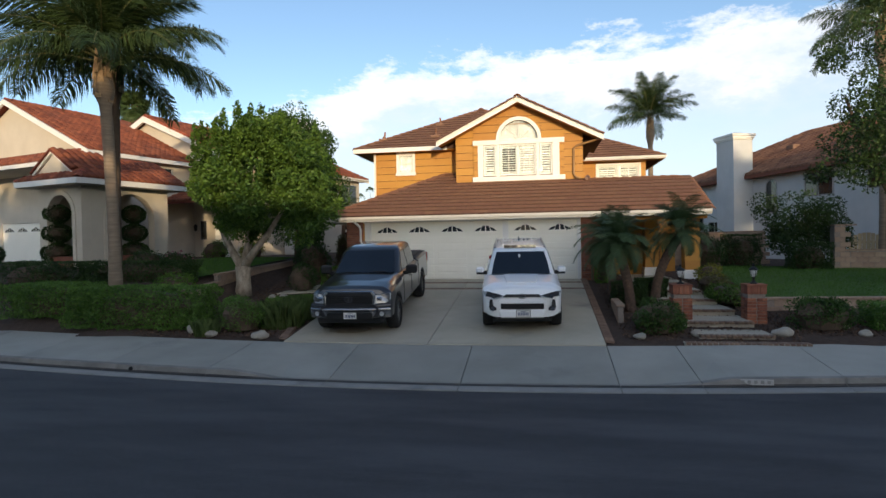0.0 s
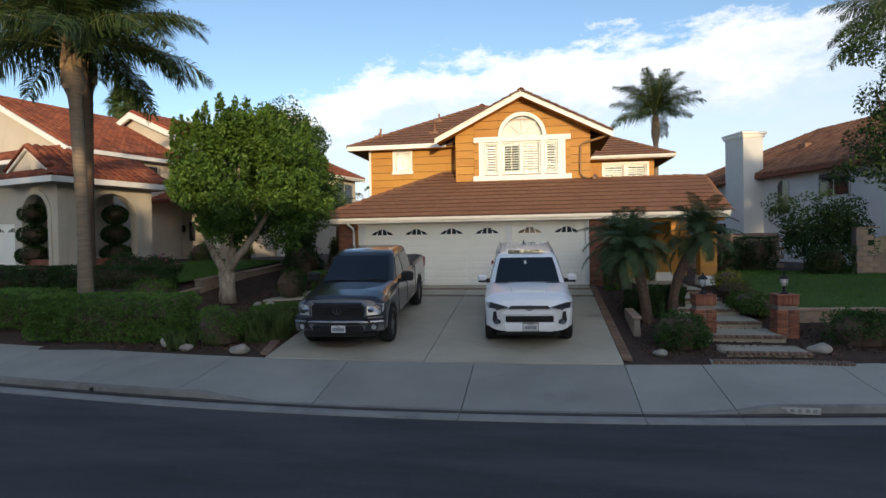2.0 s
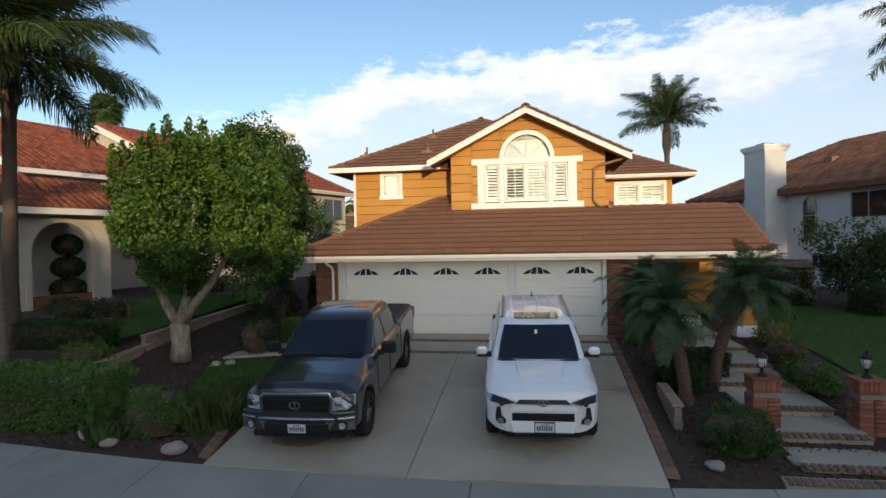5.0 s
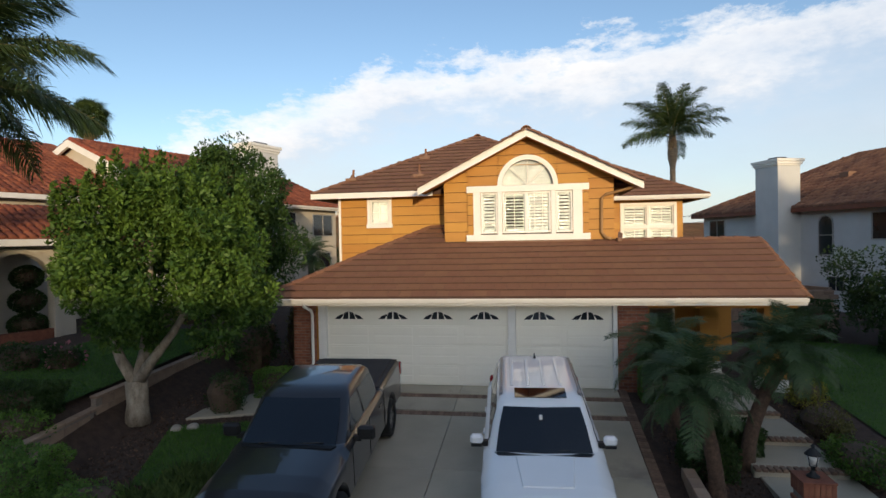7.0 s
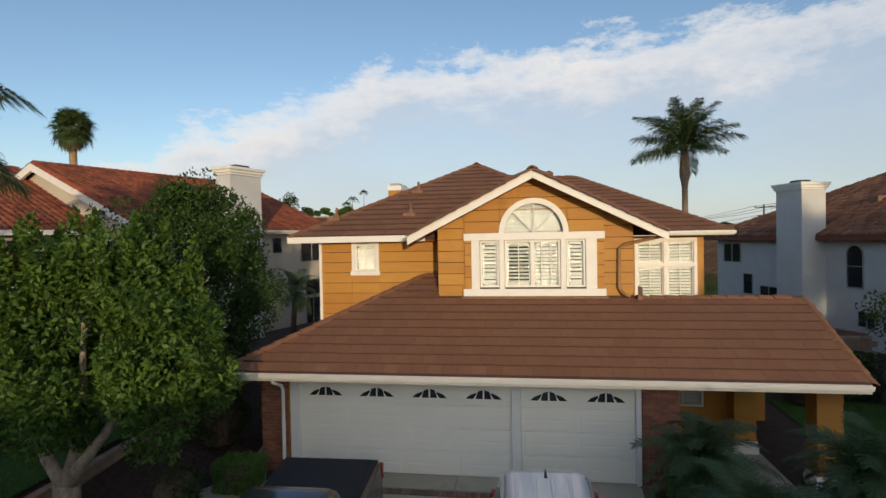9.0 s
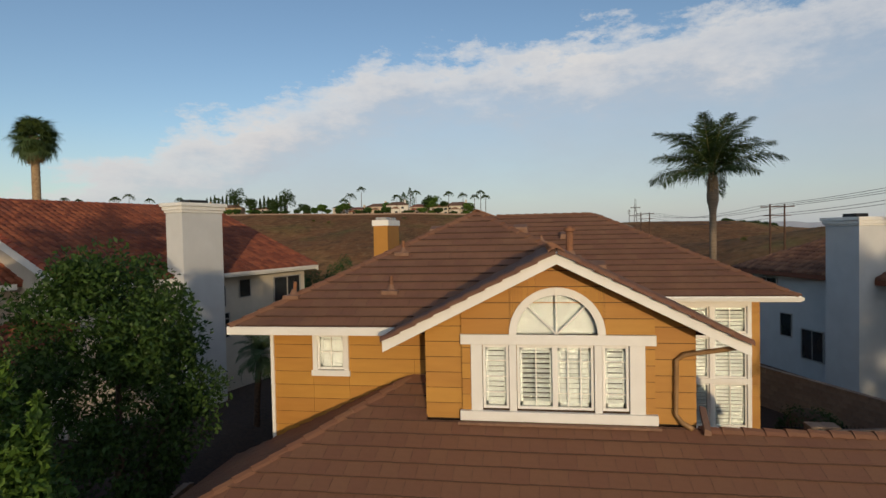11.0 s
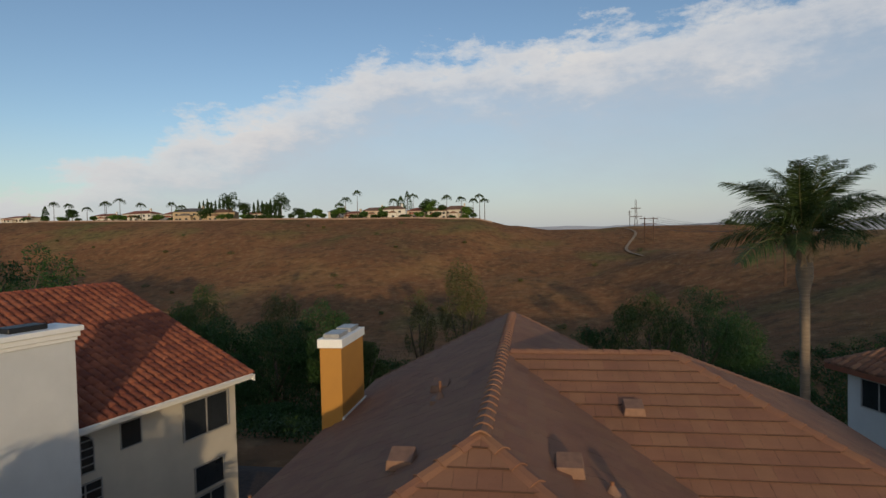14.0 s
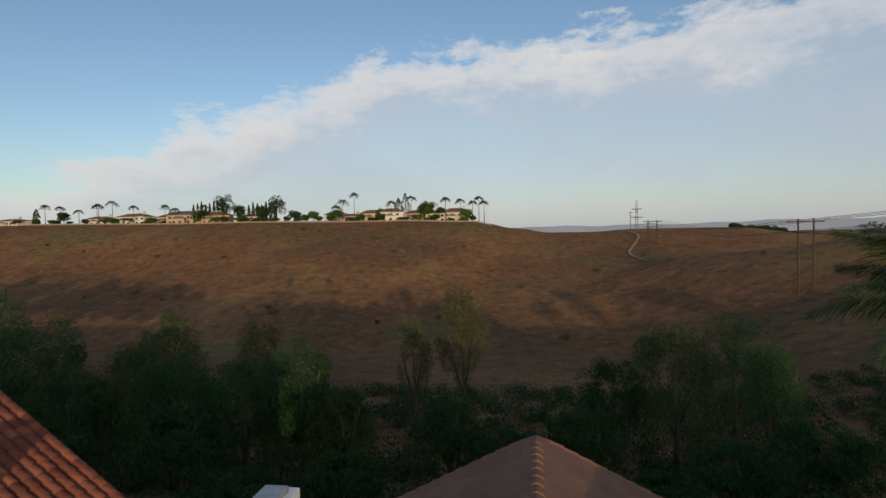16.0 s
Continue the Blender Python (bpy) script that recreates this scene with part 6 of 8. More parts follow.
for s in (-1, 1):
    part("wiper", Mesh().tube([(s * 0.25 - 0.25, 1.50, 1.335), (s * 0.25 + 0.33, 1.53, 1.345)], 0.009, 5), BLACKPLASTIC, tr)
    for y0, y1, y2, y3 in ((1.98, 2.76, 2.76, 2.36), (2.86, 3.78, 3.70, 2.86)):
        q = [(s * 0.895, y0, 1.31), (s * 0.895, y1, 1.31), (s * 0.785, y2, 1.74), (s * 0.785, y3, 1.74)]
        mm = Mesh()
        panel(mm, q if s < 0 else q[::-1], (s, 0, 0.25))
        part("side_window", mm, CARGLASS, tr)
    mirror(tr, s * 1.03, 1.90, 1.22, s, BLACKPLASTIC, 1.15)
    q = [(s * 0.615, 0.09, 0.81), (s * 0.86, 0.14, 0.82), (s * 0.955, 0.30, 0.87), (s * 0.955, 0.34, 1.02), (s * 0.83, 0.19, 1.045), (s * 0.615, 0.15, 1.01)]
    mm = Mesh()
    panel(mm, q if s > 0 else q[::-1], (s * 0.3, -1, 0.12), t=0.04)
    hl = part("headlight", mm, LENS, tr, "clear rectangular headlight", bevel=0.01)
    part("turn_lamp", Mesh().box(min(s * 0.66, s * 0.78), max(s * 0.66, s * 0.78), 0.055, 0.12, 0.88, 0.97), CHROME, hl, bevel=0.02)
    part("fog_housing", Mesh().tube([(s * 0.79, 0.03, 0.59), (s * 0.795, -0.005, 0.59)], 0.085, 16), BLACKPLASTIC, tr)
    part("fog_lamp", Mesh().tube([(s * 0.79, 0.0, 0.59), (s * 0.795, -0.018, 0.59)], 0.055, 16), LENS, tr)
    part("door_handle", Mesh().box(min(s * 1.005, s * 1.035), max(s * 1.005, s * 1.035), 2.55, 2.78, 1.06, 1.10), PAINT_G, tr, bevel=0.01)
    part("door_handle", Mesh().box(min(s * 1.005, s * 1.035), max(s * 1.005, s * 1.035), 3.55, 3.76, 1.08, 1.12), PAINT_G, tr, bevel=0.01)
    part("tail_light", Mesh().box(min(s * 0.88, s * 1.02), max(s * 0.88, s * 1.02), 5.66, 5.80, 0.98, 1.27), REDLENS, tr, bevel=0.02)
    part("bed_rail", Mesh().box(min(s * 0.80, s * 0.93), max(s * 0.80, s * 0.93), 4.02, 5.76, 1.30, 1.325), BLACKPLASTIC, tr, bevel=0.008)
    part("door_seam", Mesh().box(min(s * 1.004, s * 1.014), max(s * 1.004, s * 1.014), 2.80, 2.81, 0.52, 1.24), BLACKPLASTIC, tr)
    part("door_seam", Mesh().box(min(s * 1.004, s * 1.014), max(s * 1.004, s * 1.014), 3.985, 3.995, 0.52, 1.28), BLACKPLASTIC, tr)
    part("door_seam", Mesh().box(min(s * 1.004, s * 1.014), max(s * 1.004, s * 1.014), 1.70, 1.71, 0.52, 1.2), BLACKPLASTIC, tr)
    for y in (0.97, 4.67):
        wheel(tr, s * 0.875, y, 0.40, 0.275, s, 5)
mm = Mesh()
panel(mm, [(-0.57, 0.06, 0.80), (0.57, 0.06, 0.80), (0.55, 0.10, 1.06), (-0.55, 0.10, 1.06)], (0, -1, 0.12), t=0.05)
gr = part("grille", mm, BLACKPLASTIC, tr)
for k in range(5):
    part("grille_bar", Mesh().box(-0.54, 0.54, -0.0, 0.02, 0.83 + k * 0.045, 0.842 + k * 0.045), BLACKPLASTIC, gr)
m = Mesh()
ring = lambda s, t2: [(-0.57 * s, 0.0, 0.92 - 0.13 * t2), (0.57 * s, 0.0, 0.92 - 0.13 * t2), (0.585 * s, 0.03, 0.92 + 0.10 * t2), (0.52 * s, 0.05, 0.92 + 0.16 * t2), (-0.52 * s, 0.05, 0.92 + 0.16 * t2), (-0.585 * s, 0.03, 0.92 + 0.10 * t2)]
o, i2 = ring(1.09, 1.22), ring(0.99, 0.92)
for k in range(6):
    m.prism([o[k], o[(k + 1) % 6], i2[(k + 1) % 6], i2[k]], (0, 0.06, 0))
part("grille_surround", m, CHROME, tr, "chrome grille surround", bevel=0.008)
badge(tr, 0, -0.005, 0.93, 0.10, 0.072)
def bowed(rows, half):
    """A panel across the nose that sweeps back towards the wings. rows: height, set back."""
    return Mesh().grid([[(x, -0.03 + 0.14 * abs(x) ** 3 + dy, z) for x in (half * (k - 10) / 10 for k in range(21))] for z, dy in rows])


part("bumper", bowed([(0.47, 0.16), (0.475, 0.03), (0.50, 0.005), (0.69, -0.015), (0.715, 0.0), (0.725, 0.03), (0.725, 0.2)], 0.985), BUMPER, tr, "dull chrome front bumper", smooth=True)
part("bumper_valance", bowed([(0.46, 0.16), (0.465, -0.02), (0.615, -0.028), (0.62, 0.1)], 0.55), BLACKPLASTIC, tr)
part("valance_slot", bowed([(0.635, 0.05), (0.636, -0.024), (0.675, -0.026), (0.676, 0.05)], 0.5), BLACKPLASTIC, tr)
part("bumper_cover", bowed([(0.727, 0.2), (0.73, 0.035), (0.76, 0.03), (0.80, 0.05), (0.81, 0.2)], 0.985), PAINT_G, tr, smooth=True)
part("air_dam", Mesh().box(-0.80, 0.80, 0.06, 0.25, 0.34, 0.46), BLACKPLASTIC, tr, bevel=0.02)
plate_at(tr, 0.03, -0.062, 0.55)
part("underbody", Mesh().box(-0.75, 0.75, 0.3, 5.6, 0.32, 0.58), BLACKPLASTIC, tr)
part("bed_cover", Mesh().box(-0.82, 0.82, 4.03, 5.74, 1.315, 1.345), VINYL, tr, "black vinyl bed cover", bevel=0.012)
part("rear_bumper", Mesh().box(-0.95, 0.95, 5.70, 5.85, 0.52, 0.70), CHROME, tr, bevel=0.02)


# ---- plants ----
LEAF = leaf_mat("glossy green leaves", (0.12, 0.21, 0.032), (0.034, 0.082, 0.016))
LEAF_S = leaf_mat("deep green leaves", (0.070, 0.135, 0.028), (0.026, 0.060, 0.014))
LEAF_D = leaf_mat("dark green leaves", (0.055, 0.10, 0.024), (0.022, 0.048, 0.014))
HEDGE = leaf_mat("hedge leaves", (0.14, 0.26, 0.045), (0.06, 0.13, 0.028))
BRIGHT = leaf_mat("bright hedge leaves", (0.13, 0.24, 0.035), (0.06, 0.13, 0.022))
YELLOW = leaf_mat("yellow-green leaves", (0.32, 0.30, 0.05), (0.13, 0.15, 0.03))
PEPPER = leaf_mat("pepper tree leaves", (0.050, 0.115, 0.028), (0.018, 0.046, 0.013))
PEPPER_L = leaf_mat("pale pepper tree leaves", (0.085, 0.125, 0.028), (0.034, 0.058, 0.015))
GUM = leaf_mat("olive gum leaves", (0.15, 0.14, 0.045), (0.07, 0.075, 0.028))
PALM = leaf_mat("palm fronds", (0.072, 0.112, 0.034), (0.028, 0.052, 0.016), 0.22)
PALM_B = leaf_mat("pygmy palm fronds", (0.10, 0.155, 0.065), (0.050, 0.090, 0.038), 0.2)
DEADFROND = leaf_mat("dry palm fronds", (0.30, 0.20, 0.09), (0.16, 0.10, 0.05), 0.15)
GRASSY = leaf_mat("strap grass", (0.11, 0.16, 0.045), (0.05, 0.085, 0.025))
TURF = leaf_mat("grass blades", (0.095, 0.20, 0.028), (0.055, 0.13, 0.02))
DRY = leaf_mat("dry grass tufts", (0.26, 0.16, 0.075), (0.13, 0.075, 0.035), 0.1)
FLOWER = leaf_mat("pink flowers", (0.45, 0.20, 0.24), (0.30, 0.10, 0.14))
BARK = mat("pale tree bark", (0.46, 0.40, 0.32), (0.20, 0.16, 0.12), 0.9, 7, 50, 0.5, stretch=(1, 1, 0.5))
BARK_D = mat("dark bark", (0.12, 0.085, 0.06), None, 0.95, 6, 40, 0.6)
PALMTRUNK = mat("grey palm trunk", (0.27, 0.21, 0.15), (0.17, 0.13, 0.095), 0.9, 2, 40, 0.4, stretch=(1, 1, 9))
PALMBOOT = mat("palm boots", (0.42, 0.30, 0.17), (0.22, 0.14, 0.08), 0.85, 5, 40, 0.4)
PYGTRUNK = mat("rough brown palm trunk", (0.15, 0.095, 0.065), (0.06, 0.04, 0.03), 0.95, 14, 60, 0.9)


def leaf_data(name, pts, size, material, seed=0, aspect=0.45, drop=0.0, outward=None, jitter=0.5):
    """Thousands of small pointed leaves at the points given, as one mesh."""
    rng = np.random.RandomState(seed)
    pts = np.asarray(pts, float)
    n = len(pts)
    d = rng.normal(size=(n, 3))
    if outward is not None:
        d = d * jitter + outward
    d[:, 2] -= drop
    d /= np.linalg.norm(d, axis=1)[:, None] + 1e-9
    a = rng.normal(size=(n, 3))
    s = np.cross(d, a)
    s /= np.linalg.norm(s, axis=1)[:, None] + 1e-9
    l = size * rng.uniform(0.65, 1.35, (n, 1))
    nrm = np.cross(d, s)
    v = np.stack([pts - d * l * 0.5, pts + s * l * aspect * 0.5 + nrm * l * 0.10, pts + d * l * 0.5, pts - s * l * aspect * 0.5 + nrm * l * 0.10], 1).reshape(-1, 3)
    me = bpy.data.meshes.new(name)
    me.vertices.add(4 * n)
    me.vertices.foreach_set("co", v.ravel())
    me.loops.add(4 * n)
    me.loops.foreach_set("vertex_index", np.arange(4 * n))
    me.polygons.add(n)
    me.polygons.foreach_set("loop_start", np.arange(0, 4 * n, 4))
    me.materials.append(material)
    me.update(calc_edges=True)
    return me


def blob(rng, n, c, r, shell=0.45):
    """n points in the outer part of an ellipsoid."""
    d = rng.normal(size=(n, 3))
    d /= np.linalg.norm(d, axis=1)[:, None]
    k = 1 - shell * rng.uniform(size=(n, 1)) ** 1.6
    return np.asarray(c) + d * k * np.asarray(r), d


def clumps(rng, centres, radii, n):
    p, o = [], []
    for c, r in zip(centres, radii):
        a, b2 = blob(rng, n, c, r)
        p.append(a)
        o.append(b2)
    return np.concatenate(p), np.concatenate(o)


def bush(name, at, r, material, label, category="bush", n=2600, size=0.06, group="", seed=0, lumps=14, square=0.0, trunk=True):
    """A shrub of leaf clumps over dark stems and a solid dark core. r: half sizes in x, y and z; `square` makes it boxy
    like a clipped hedge.
    """
    rng = np.random.RandomState(seed)
    t = thing(name, at, label, category, group)
    pts, outs = [], []
    for k in range(lumps):
        d = rng.normal(size=3)
        d /= np.linalg.norm(d)
        if square:
            d = np.sign(d) * np.abs(d) ** (1 - square)
            d = d / max(np.abs(d).max(), 1e-6) * rng.uniform(0.75, 1.0)
        c = d * np.asarray(r) * 0.62 + np.array([0, 0, r[2]])
        p, o = blob(rng, n // lumps, c, np.asarray(r) * rng.uniform(0.33, 0.50, 3) + 0.03, 0.7)
        pts.append(p)
        outs.append(o)
    if square:
        q = rng.uniform(-1, 1, (n, 3))
        ax = rng.randint(0, 3, n)
        q[np.arange(n), ax] = np.sign(q[np.arange(n), ax])
        o = np.zeros((n, 3))
        o[np.arange(n), ax] = q[np.arange(n), ax]
        wob = np.array([noise.noise((a[0] * 3 + seed, a[1] * 3, a[2] * 3)) for a in q * np.asarray(r)])[:, None]
        pts.append(q * np.asarray(r) * (0.92 + 0.12 * wob) * 1.0 + np.array([0, 0, r[2]]))
        outs.append(o)
    pts, outs = np.concatenate(pts), np.concatenate(outs)
    keep = pts[:, 2] > -0.05
    part("foliage", leaf_data("foliage", pts[keep], size, material, seed, outward=outs[keep], jitter=0.8), None, t)
    m = Mesh()
    for k in range(7):
        a = k * 2 * math.pi / 7
        m.tube([(0.05 * math.cos(a), 0.05 * math.sin(a), -0.06), (r[0] * 0.55 * math.cos(a), r[1] * 0.55 * math.sin(a), r[2] * 1.1)], [0.02, 0.008], 5)
    part("stem_bundle", m, BARK_D, t)
    # closed bark-coloured solid that fills the middle of the shrub
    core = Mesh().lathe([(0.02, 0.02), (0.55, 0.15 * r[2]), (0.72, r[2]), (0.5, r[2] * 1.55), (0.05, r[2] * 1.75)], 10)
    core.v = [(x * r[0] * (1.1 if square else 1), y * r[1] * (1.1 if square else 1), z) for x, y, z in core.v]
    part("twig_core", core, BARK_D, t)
    return t


def frond_data(name, length, arch, leaflet, material, n=90, width=0.024, plume=0.5, seed=0, stalk=0.16, hang=0.5, twist=0.0, rib=None):
    """A feather frond that runs out along +y and arches down by `arch` degrees; thin leaflets in several ranks hang at their tips."""
    rng = random.Random(seed)
    m = Mesh()
    pts, p, k = [], Vector((0, 0, 0)), 16
    for i in range(k + 1):
        pts.append(p.copy())
        a = radians(8 - arch * (i / k) ** 1.25)
        p = p + Vector((twist * i / k, math.cos(a), math.sin(a))) * length / k
    m.tube(pts, [0.008 * length * (1 - 0.9 * i / k) ** 0.8 + 0.002 for i in range(k + 1)], 5, 1)
    down = Vector((0, 0, -1))
    for i in range(n):
        s = stalk + (1 - stalk) * (i + 0.5) / n
        q = min(int(s * k), k - 1)
        base = pts[q].lerp(pts[q + 1], s * k - q)
        d = (pts[q + 1] - pts[q]).normalized()
        for side in (-1, 1):
            ll = leaflet * (0.35 + 0.65 * math.sin(math.pi * min(1, 0.16 + s * 0.82))) * rng.uniform(0.8, 1.12)
            v = (Vector((side, 0, 0)) + d * rng.uniform(0.45, 0.85) + Vector((0, 0, rng.uniform(-plume, plume)))).normalized()
            w = (d - v * d.dot(v)).normalized() * width * rng.uniform(0.8, 1.2)
            droop = hang * rng.uniform(0.6, 1.3)
            a = base + v * ll * 0.45 + down * ll * 0.10 * droop
            b2 = base + v * ll * 0.78 + down * ll * 0.38 * droop
            c = base + v * ll * 0.92 + down * ll * 0.80 * droop
            m.add([base - w * 0.3, base + w * 0.3, a + w * 0.5, b2 + w * 0.4, c, b2 - w * 0.4, a - w * 0.5], [(0, 1, 2, 6), (6, 2, 3, 5), (5, 3, 4)])
    return m.data(name, [material, rib or PALMBOOT])


def palm(name, at, height, label, fronds, count, trunk_r=0.19, lean=(0, 0), seed=0, group="", trunk_mat=PALMTRUNK, bulge=True, dead=None, spin=(10, 80), skirt=0.0, boots=True):
    rng = random.Random(seed)
    t = thing(name, at, label, "palm tree", group)
    pts, rad = [], []
    rings = max(10, int(height / 0.22))
    for i in range(rings + 1):
        s = i / rings
        pts.append((lean[0] * s * s, lean[1] * s * s, height * s - 0.1))
        r = trunk_r * (1.25 - 0.3 * min(1, s * 4)) * (1.0 if i % 2 else 0.955)
        if bulge and s > 0.86:
            r *= 1 + 0.75 * math.sin(math.pi * (s - 0.86) / 0.155)
        rad.append(r)
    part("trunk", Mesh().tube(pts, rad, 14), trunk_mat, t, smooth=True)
    top = Vector(pts[-1])
    if boots:
        for k in range(16):
            a = k * 2.4
            d = Vector((math.cos(a), math.sin(a), 0))
            e = Vector((-d.y, d.x, 0)) * trunk_r * 0.55
            z = -0.8 + 0.055 * k
            boot = Mesh().prism([top + d * trunk_r * 1.25 + e + Vector((0, 0, z)), top + d * trunk_r * 1.25 - e + Vector((0, 0, z)), top + d * trunk_r * 0.8 - e * 0.3 + Vector((0, 0, z + 0.75)), top + d * trunk_r * 0.8 + e * 0.3 + Vector((0, 0, z + 0.75))], d * 0.05)
            part("leaf_boot", boot, PALMBOOT, t)
    for k in range(count):
        f = (k + 0.5) / count
        tilt = spin[0] + (spin[1] - spin[0]) * f
        az = k * 137.5 + rng.uniform(-12, 12)
        mtx = Matrix.Translation(top + Vector((0, 0, (0.35 if boots else 0.0) + 0.3 * (1 - f)))) @ pose(0, 0, 0, 0, 0, az) @ pose(0, 0, 0, 55 - tilt, rng.uniform(-14, 14), 0) @ Matrix.Scale(rng.uniform(0.82, 1.08), 4)
        part("frond", fronds[k % len(fronds)], None, t, m=mtx)
    for k in range(0 if dead is None else 16):
        mtx = Matrix.Translation(top - Vector((0, 0, 0.35))) @ pose(0, 0, 0, 0, 0, k * 61) @ pose(0, 0, 0, -58 - 4 * (k % 5), 0, 0) @ Matrix.Scale(0.85 + 0.06 * (k % 4), 4)
        part("dead_frond", dead, None, t, m=mtx)
    return t


RIB = mat("green palm rib", (0.17, 0.17, 0.06), (0.10, 0.10, 0.04), 0.6, 4, 40, 0.1)
queen = [frond_data("queen_frond", ln2, ar, 0.74, PALM, 120, 0.028, 0.8, sd, 0.17, 0.8, tw, RIB) for ln2, ar, sd, tw in ((3.6, 72, 1, 0.1), (3.8, 58, 2, -0.12), (3.4, 88, 3, 0.05), (3.7, 66, 4, -0.05))]
palm("palm_tree", (-9.62, -6.0, 0.0), 6.5, "tall queen palm with pale ringed trunk in the front bed", queen, 36, 0.17, (-0.25, 0), 1, "front queen palms", spin=(-38, 54))
# this trunk's shade is put into its colour: dark bark, not palm grey
palm("palm_tree", (-10.75, -4.55, 0.2), 7.0, "tall queen palm with trunk coloured dark for shade in the front bed", queen, 36, 0.165, (0.1, 0), 2, "front queen palms", BARK_D, spin=(-38, 66))
palm("palm_tree", (10.75, 24.2, -0.1), 9.9, "queen palm with arching fronds behind the house", queen, 28, 0.19, (0, 0), 3, spin=(-38, 44))
palm("palm_tree", (16.9, 6.2, 0.0), 9.9, "tall queen palm beside the neighbouring lawn", queen, 30, 0.20, (0, 0), 4, spin=(-38, 62))


def fan_frond(name, r, material, seed=0):
    rng = random.Random(seed)
    m = Mesh().tube([(0, 0, 0), (0, r * 0.45, 0.12)], [0.03, 0.02], 5, 1)
    for k in range(22):
        a = radians(-115 + 230 * k / 21)
        c = Vector((0, r * 0.42, 0.11))
        d = Vector((math.sin(a), math.cos(a), 0.0))
        e = Vector((d.y, -d.x, 0)) * r * 0.032
        l = r * (0.62 - 0.12 * abs(a) / 2)
        m.add([c, c + d * l * 0.6 + e, c + d * l + Vector((0, 0, -0.28 * r * rng.uniform(0.5, 1.2))), c + d * l * 0.6 - e], [(0, 1, 2, 3)])
    return m.data(name, [material, PALMBOOT])


fans = [fan_frond("fan_frond", 2.1, PALM, k) for k in range(2)]
fan_dead = fan_frond("dead_frond", 1.6, DEADFROND, 7)
palm("palm_tree", (-38.9, 33.0, 0), 15.6, "tall fan palm with a dry skirt beyond the roofs", fans, 52, 0.34, (0, 0), 6, trunk_mat=PALMBOOT, bulge=False, dead=fan_dead, spin=(-30, 112), boots=False)
palm("palm_tree", (-41.5, 35.0, 0), 9.6, "shorter fan palm beyond the roofs", fans, 26, 0.28, (0, 0), 7, trunk_mat=PALMBOOT, bulge=False, spin=(0, 110), boots=False)
pyg = [frond_data("pygmy_frond", ln2, ar, 0.27, PALM_B, 80, 0.011, 0.35, sd, 0.10, 0.35, 0.0, PALM_B) for ln2, ar, sd in ((1.15, 100, 11), (1.25, 80, 12), (1.05, 120, 13))]
for k, (x, y, z, h, lx, ly) in enumerate(((4.95, -4.75, -0.55, 1.75, -0.30, 0.15), (5.75, -3.75, -0.40, 1.95, 0.75, 0.3), (4.75, -2.6, -0.30, 1.65, -0.15, 0.2))):
    palm("pygmy_palm", (x, y, z), h, "pygmy date palm with rough leaning trunk in the entry bed", pyg, 46, 0.135, (lx, ly), 20 + k, "pygmy palms", PYGTRUNK, False, spin=(-28, 72), boots=False)
palm("pygmy_palm", (-8.6, 10.6, -0.2), 3.4, "small feather palm in the dim side yard", pyg, 30, 0.12, (0.2, 0), 25, "", PYGTRUNK, False, spin=(-25, 85), boots=False)


def tree(name, at, label, limbs, centres, radii, per, size, material, bark, category="tree", seed=0, group="", aspect=0.45, drop=0.0, extra=None, kind=""):
    """Tapered trunk and limbs with a crown of leaf clumps. limbs: (points, radii)."""
    rng = np.random.RandomState(seed)
    t = thing(name, at, label, category, group, kind)
    m = Mesh()
    for pts, rad in limbs:
        m.tube(pts, rad, 9)
    part("trunk", m, bark, t, smooth=True)
    p, o = clumps(rng, centres, radii, per)
    if extra is not None:
        p, o = np.concatenate([p, extra[0]]), np.concatenate([o, extra[1]])
    part("crown", leaf_data("crown", p, size, material, seed, aspect, drop, o, 0.9), None, t)
    return t


# the ficus by the driveway
rng = np.random.RandomState(5)
cen, rad = [], []
while len(cen) < 120:
    d = rng.uniform(-1, 1, 3)
    if np.linalg.norm(d) > 1 or np.linalg.norm(d) < 0.5:
        continue
    x, y, z = d * np.array([2.2, 2.0, 1.85])
    if z < -0.6 and abs(x) > 1.7:
        continue
    cen.append((x * 1.08 + 0.95, y, z + 3.55 - 0.10 * x))
    rad.append(np.array([0.42, 0.42, 0.42]) * rng.uniform(0.7, 1.35))
for k in range(46):           # upright leaders along the top
    a = rng.uniform(-1.5, 2.0)
    b2 = rng.uniform(-1.3, 1.3)
    cen.append((a + 0.55, b2, 4.9 + rng.uniform(0, 0.8) - 0.2 * abs(a - 0.1) ** 2))
    rad.append(np.array([0.14, 0.14, 0.60]) * rng.uniform(0.7, 1.2))
limbs = [([(0, 0, -0.15), (0.02, 0, 0.3), (0.0, 0, 0.85)], [0.30, 0.24, 0.25]), ([(0, 0, 0.75), (-0.35, -0.05, 1.35), (-0.85, 0.1, 2.2), (-1.0, 0.3, 3.2)], [0.15, 0.12, 0.09, 0.04]),
         ([(0, 0, 0.75), (0.15, 0.1, 1.5), (0.25, 0.2, 2.6), (0.5, 0, 4.2)], [0.15, 0.12, 0.09, 0.03]), ([(0, 0, 0.75), (0.45, -0.1, 1.3), (1.1, -0.2, 2.0), (1.8, 0, 3.2)], [0.15, 0.12, 0.09, 0.03]),
         ([(0.15, 0.1, 1.5), (0.3, 0.9, 2.4), (0.6, 1.3, 3.6)], [0.09, 0.06, 0.03])]
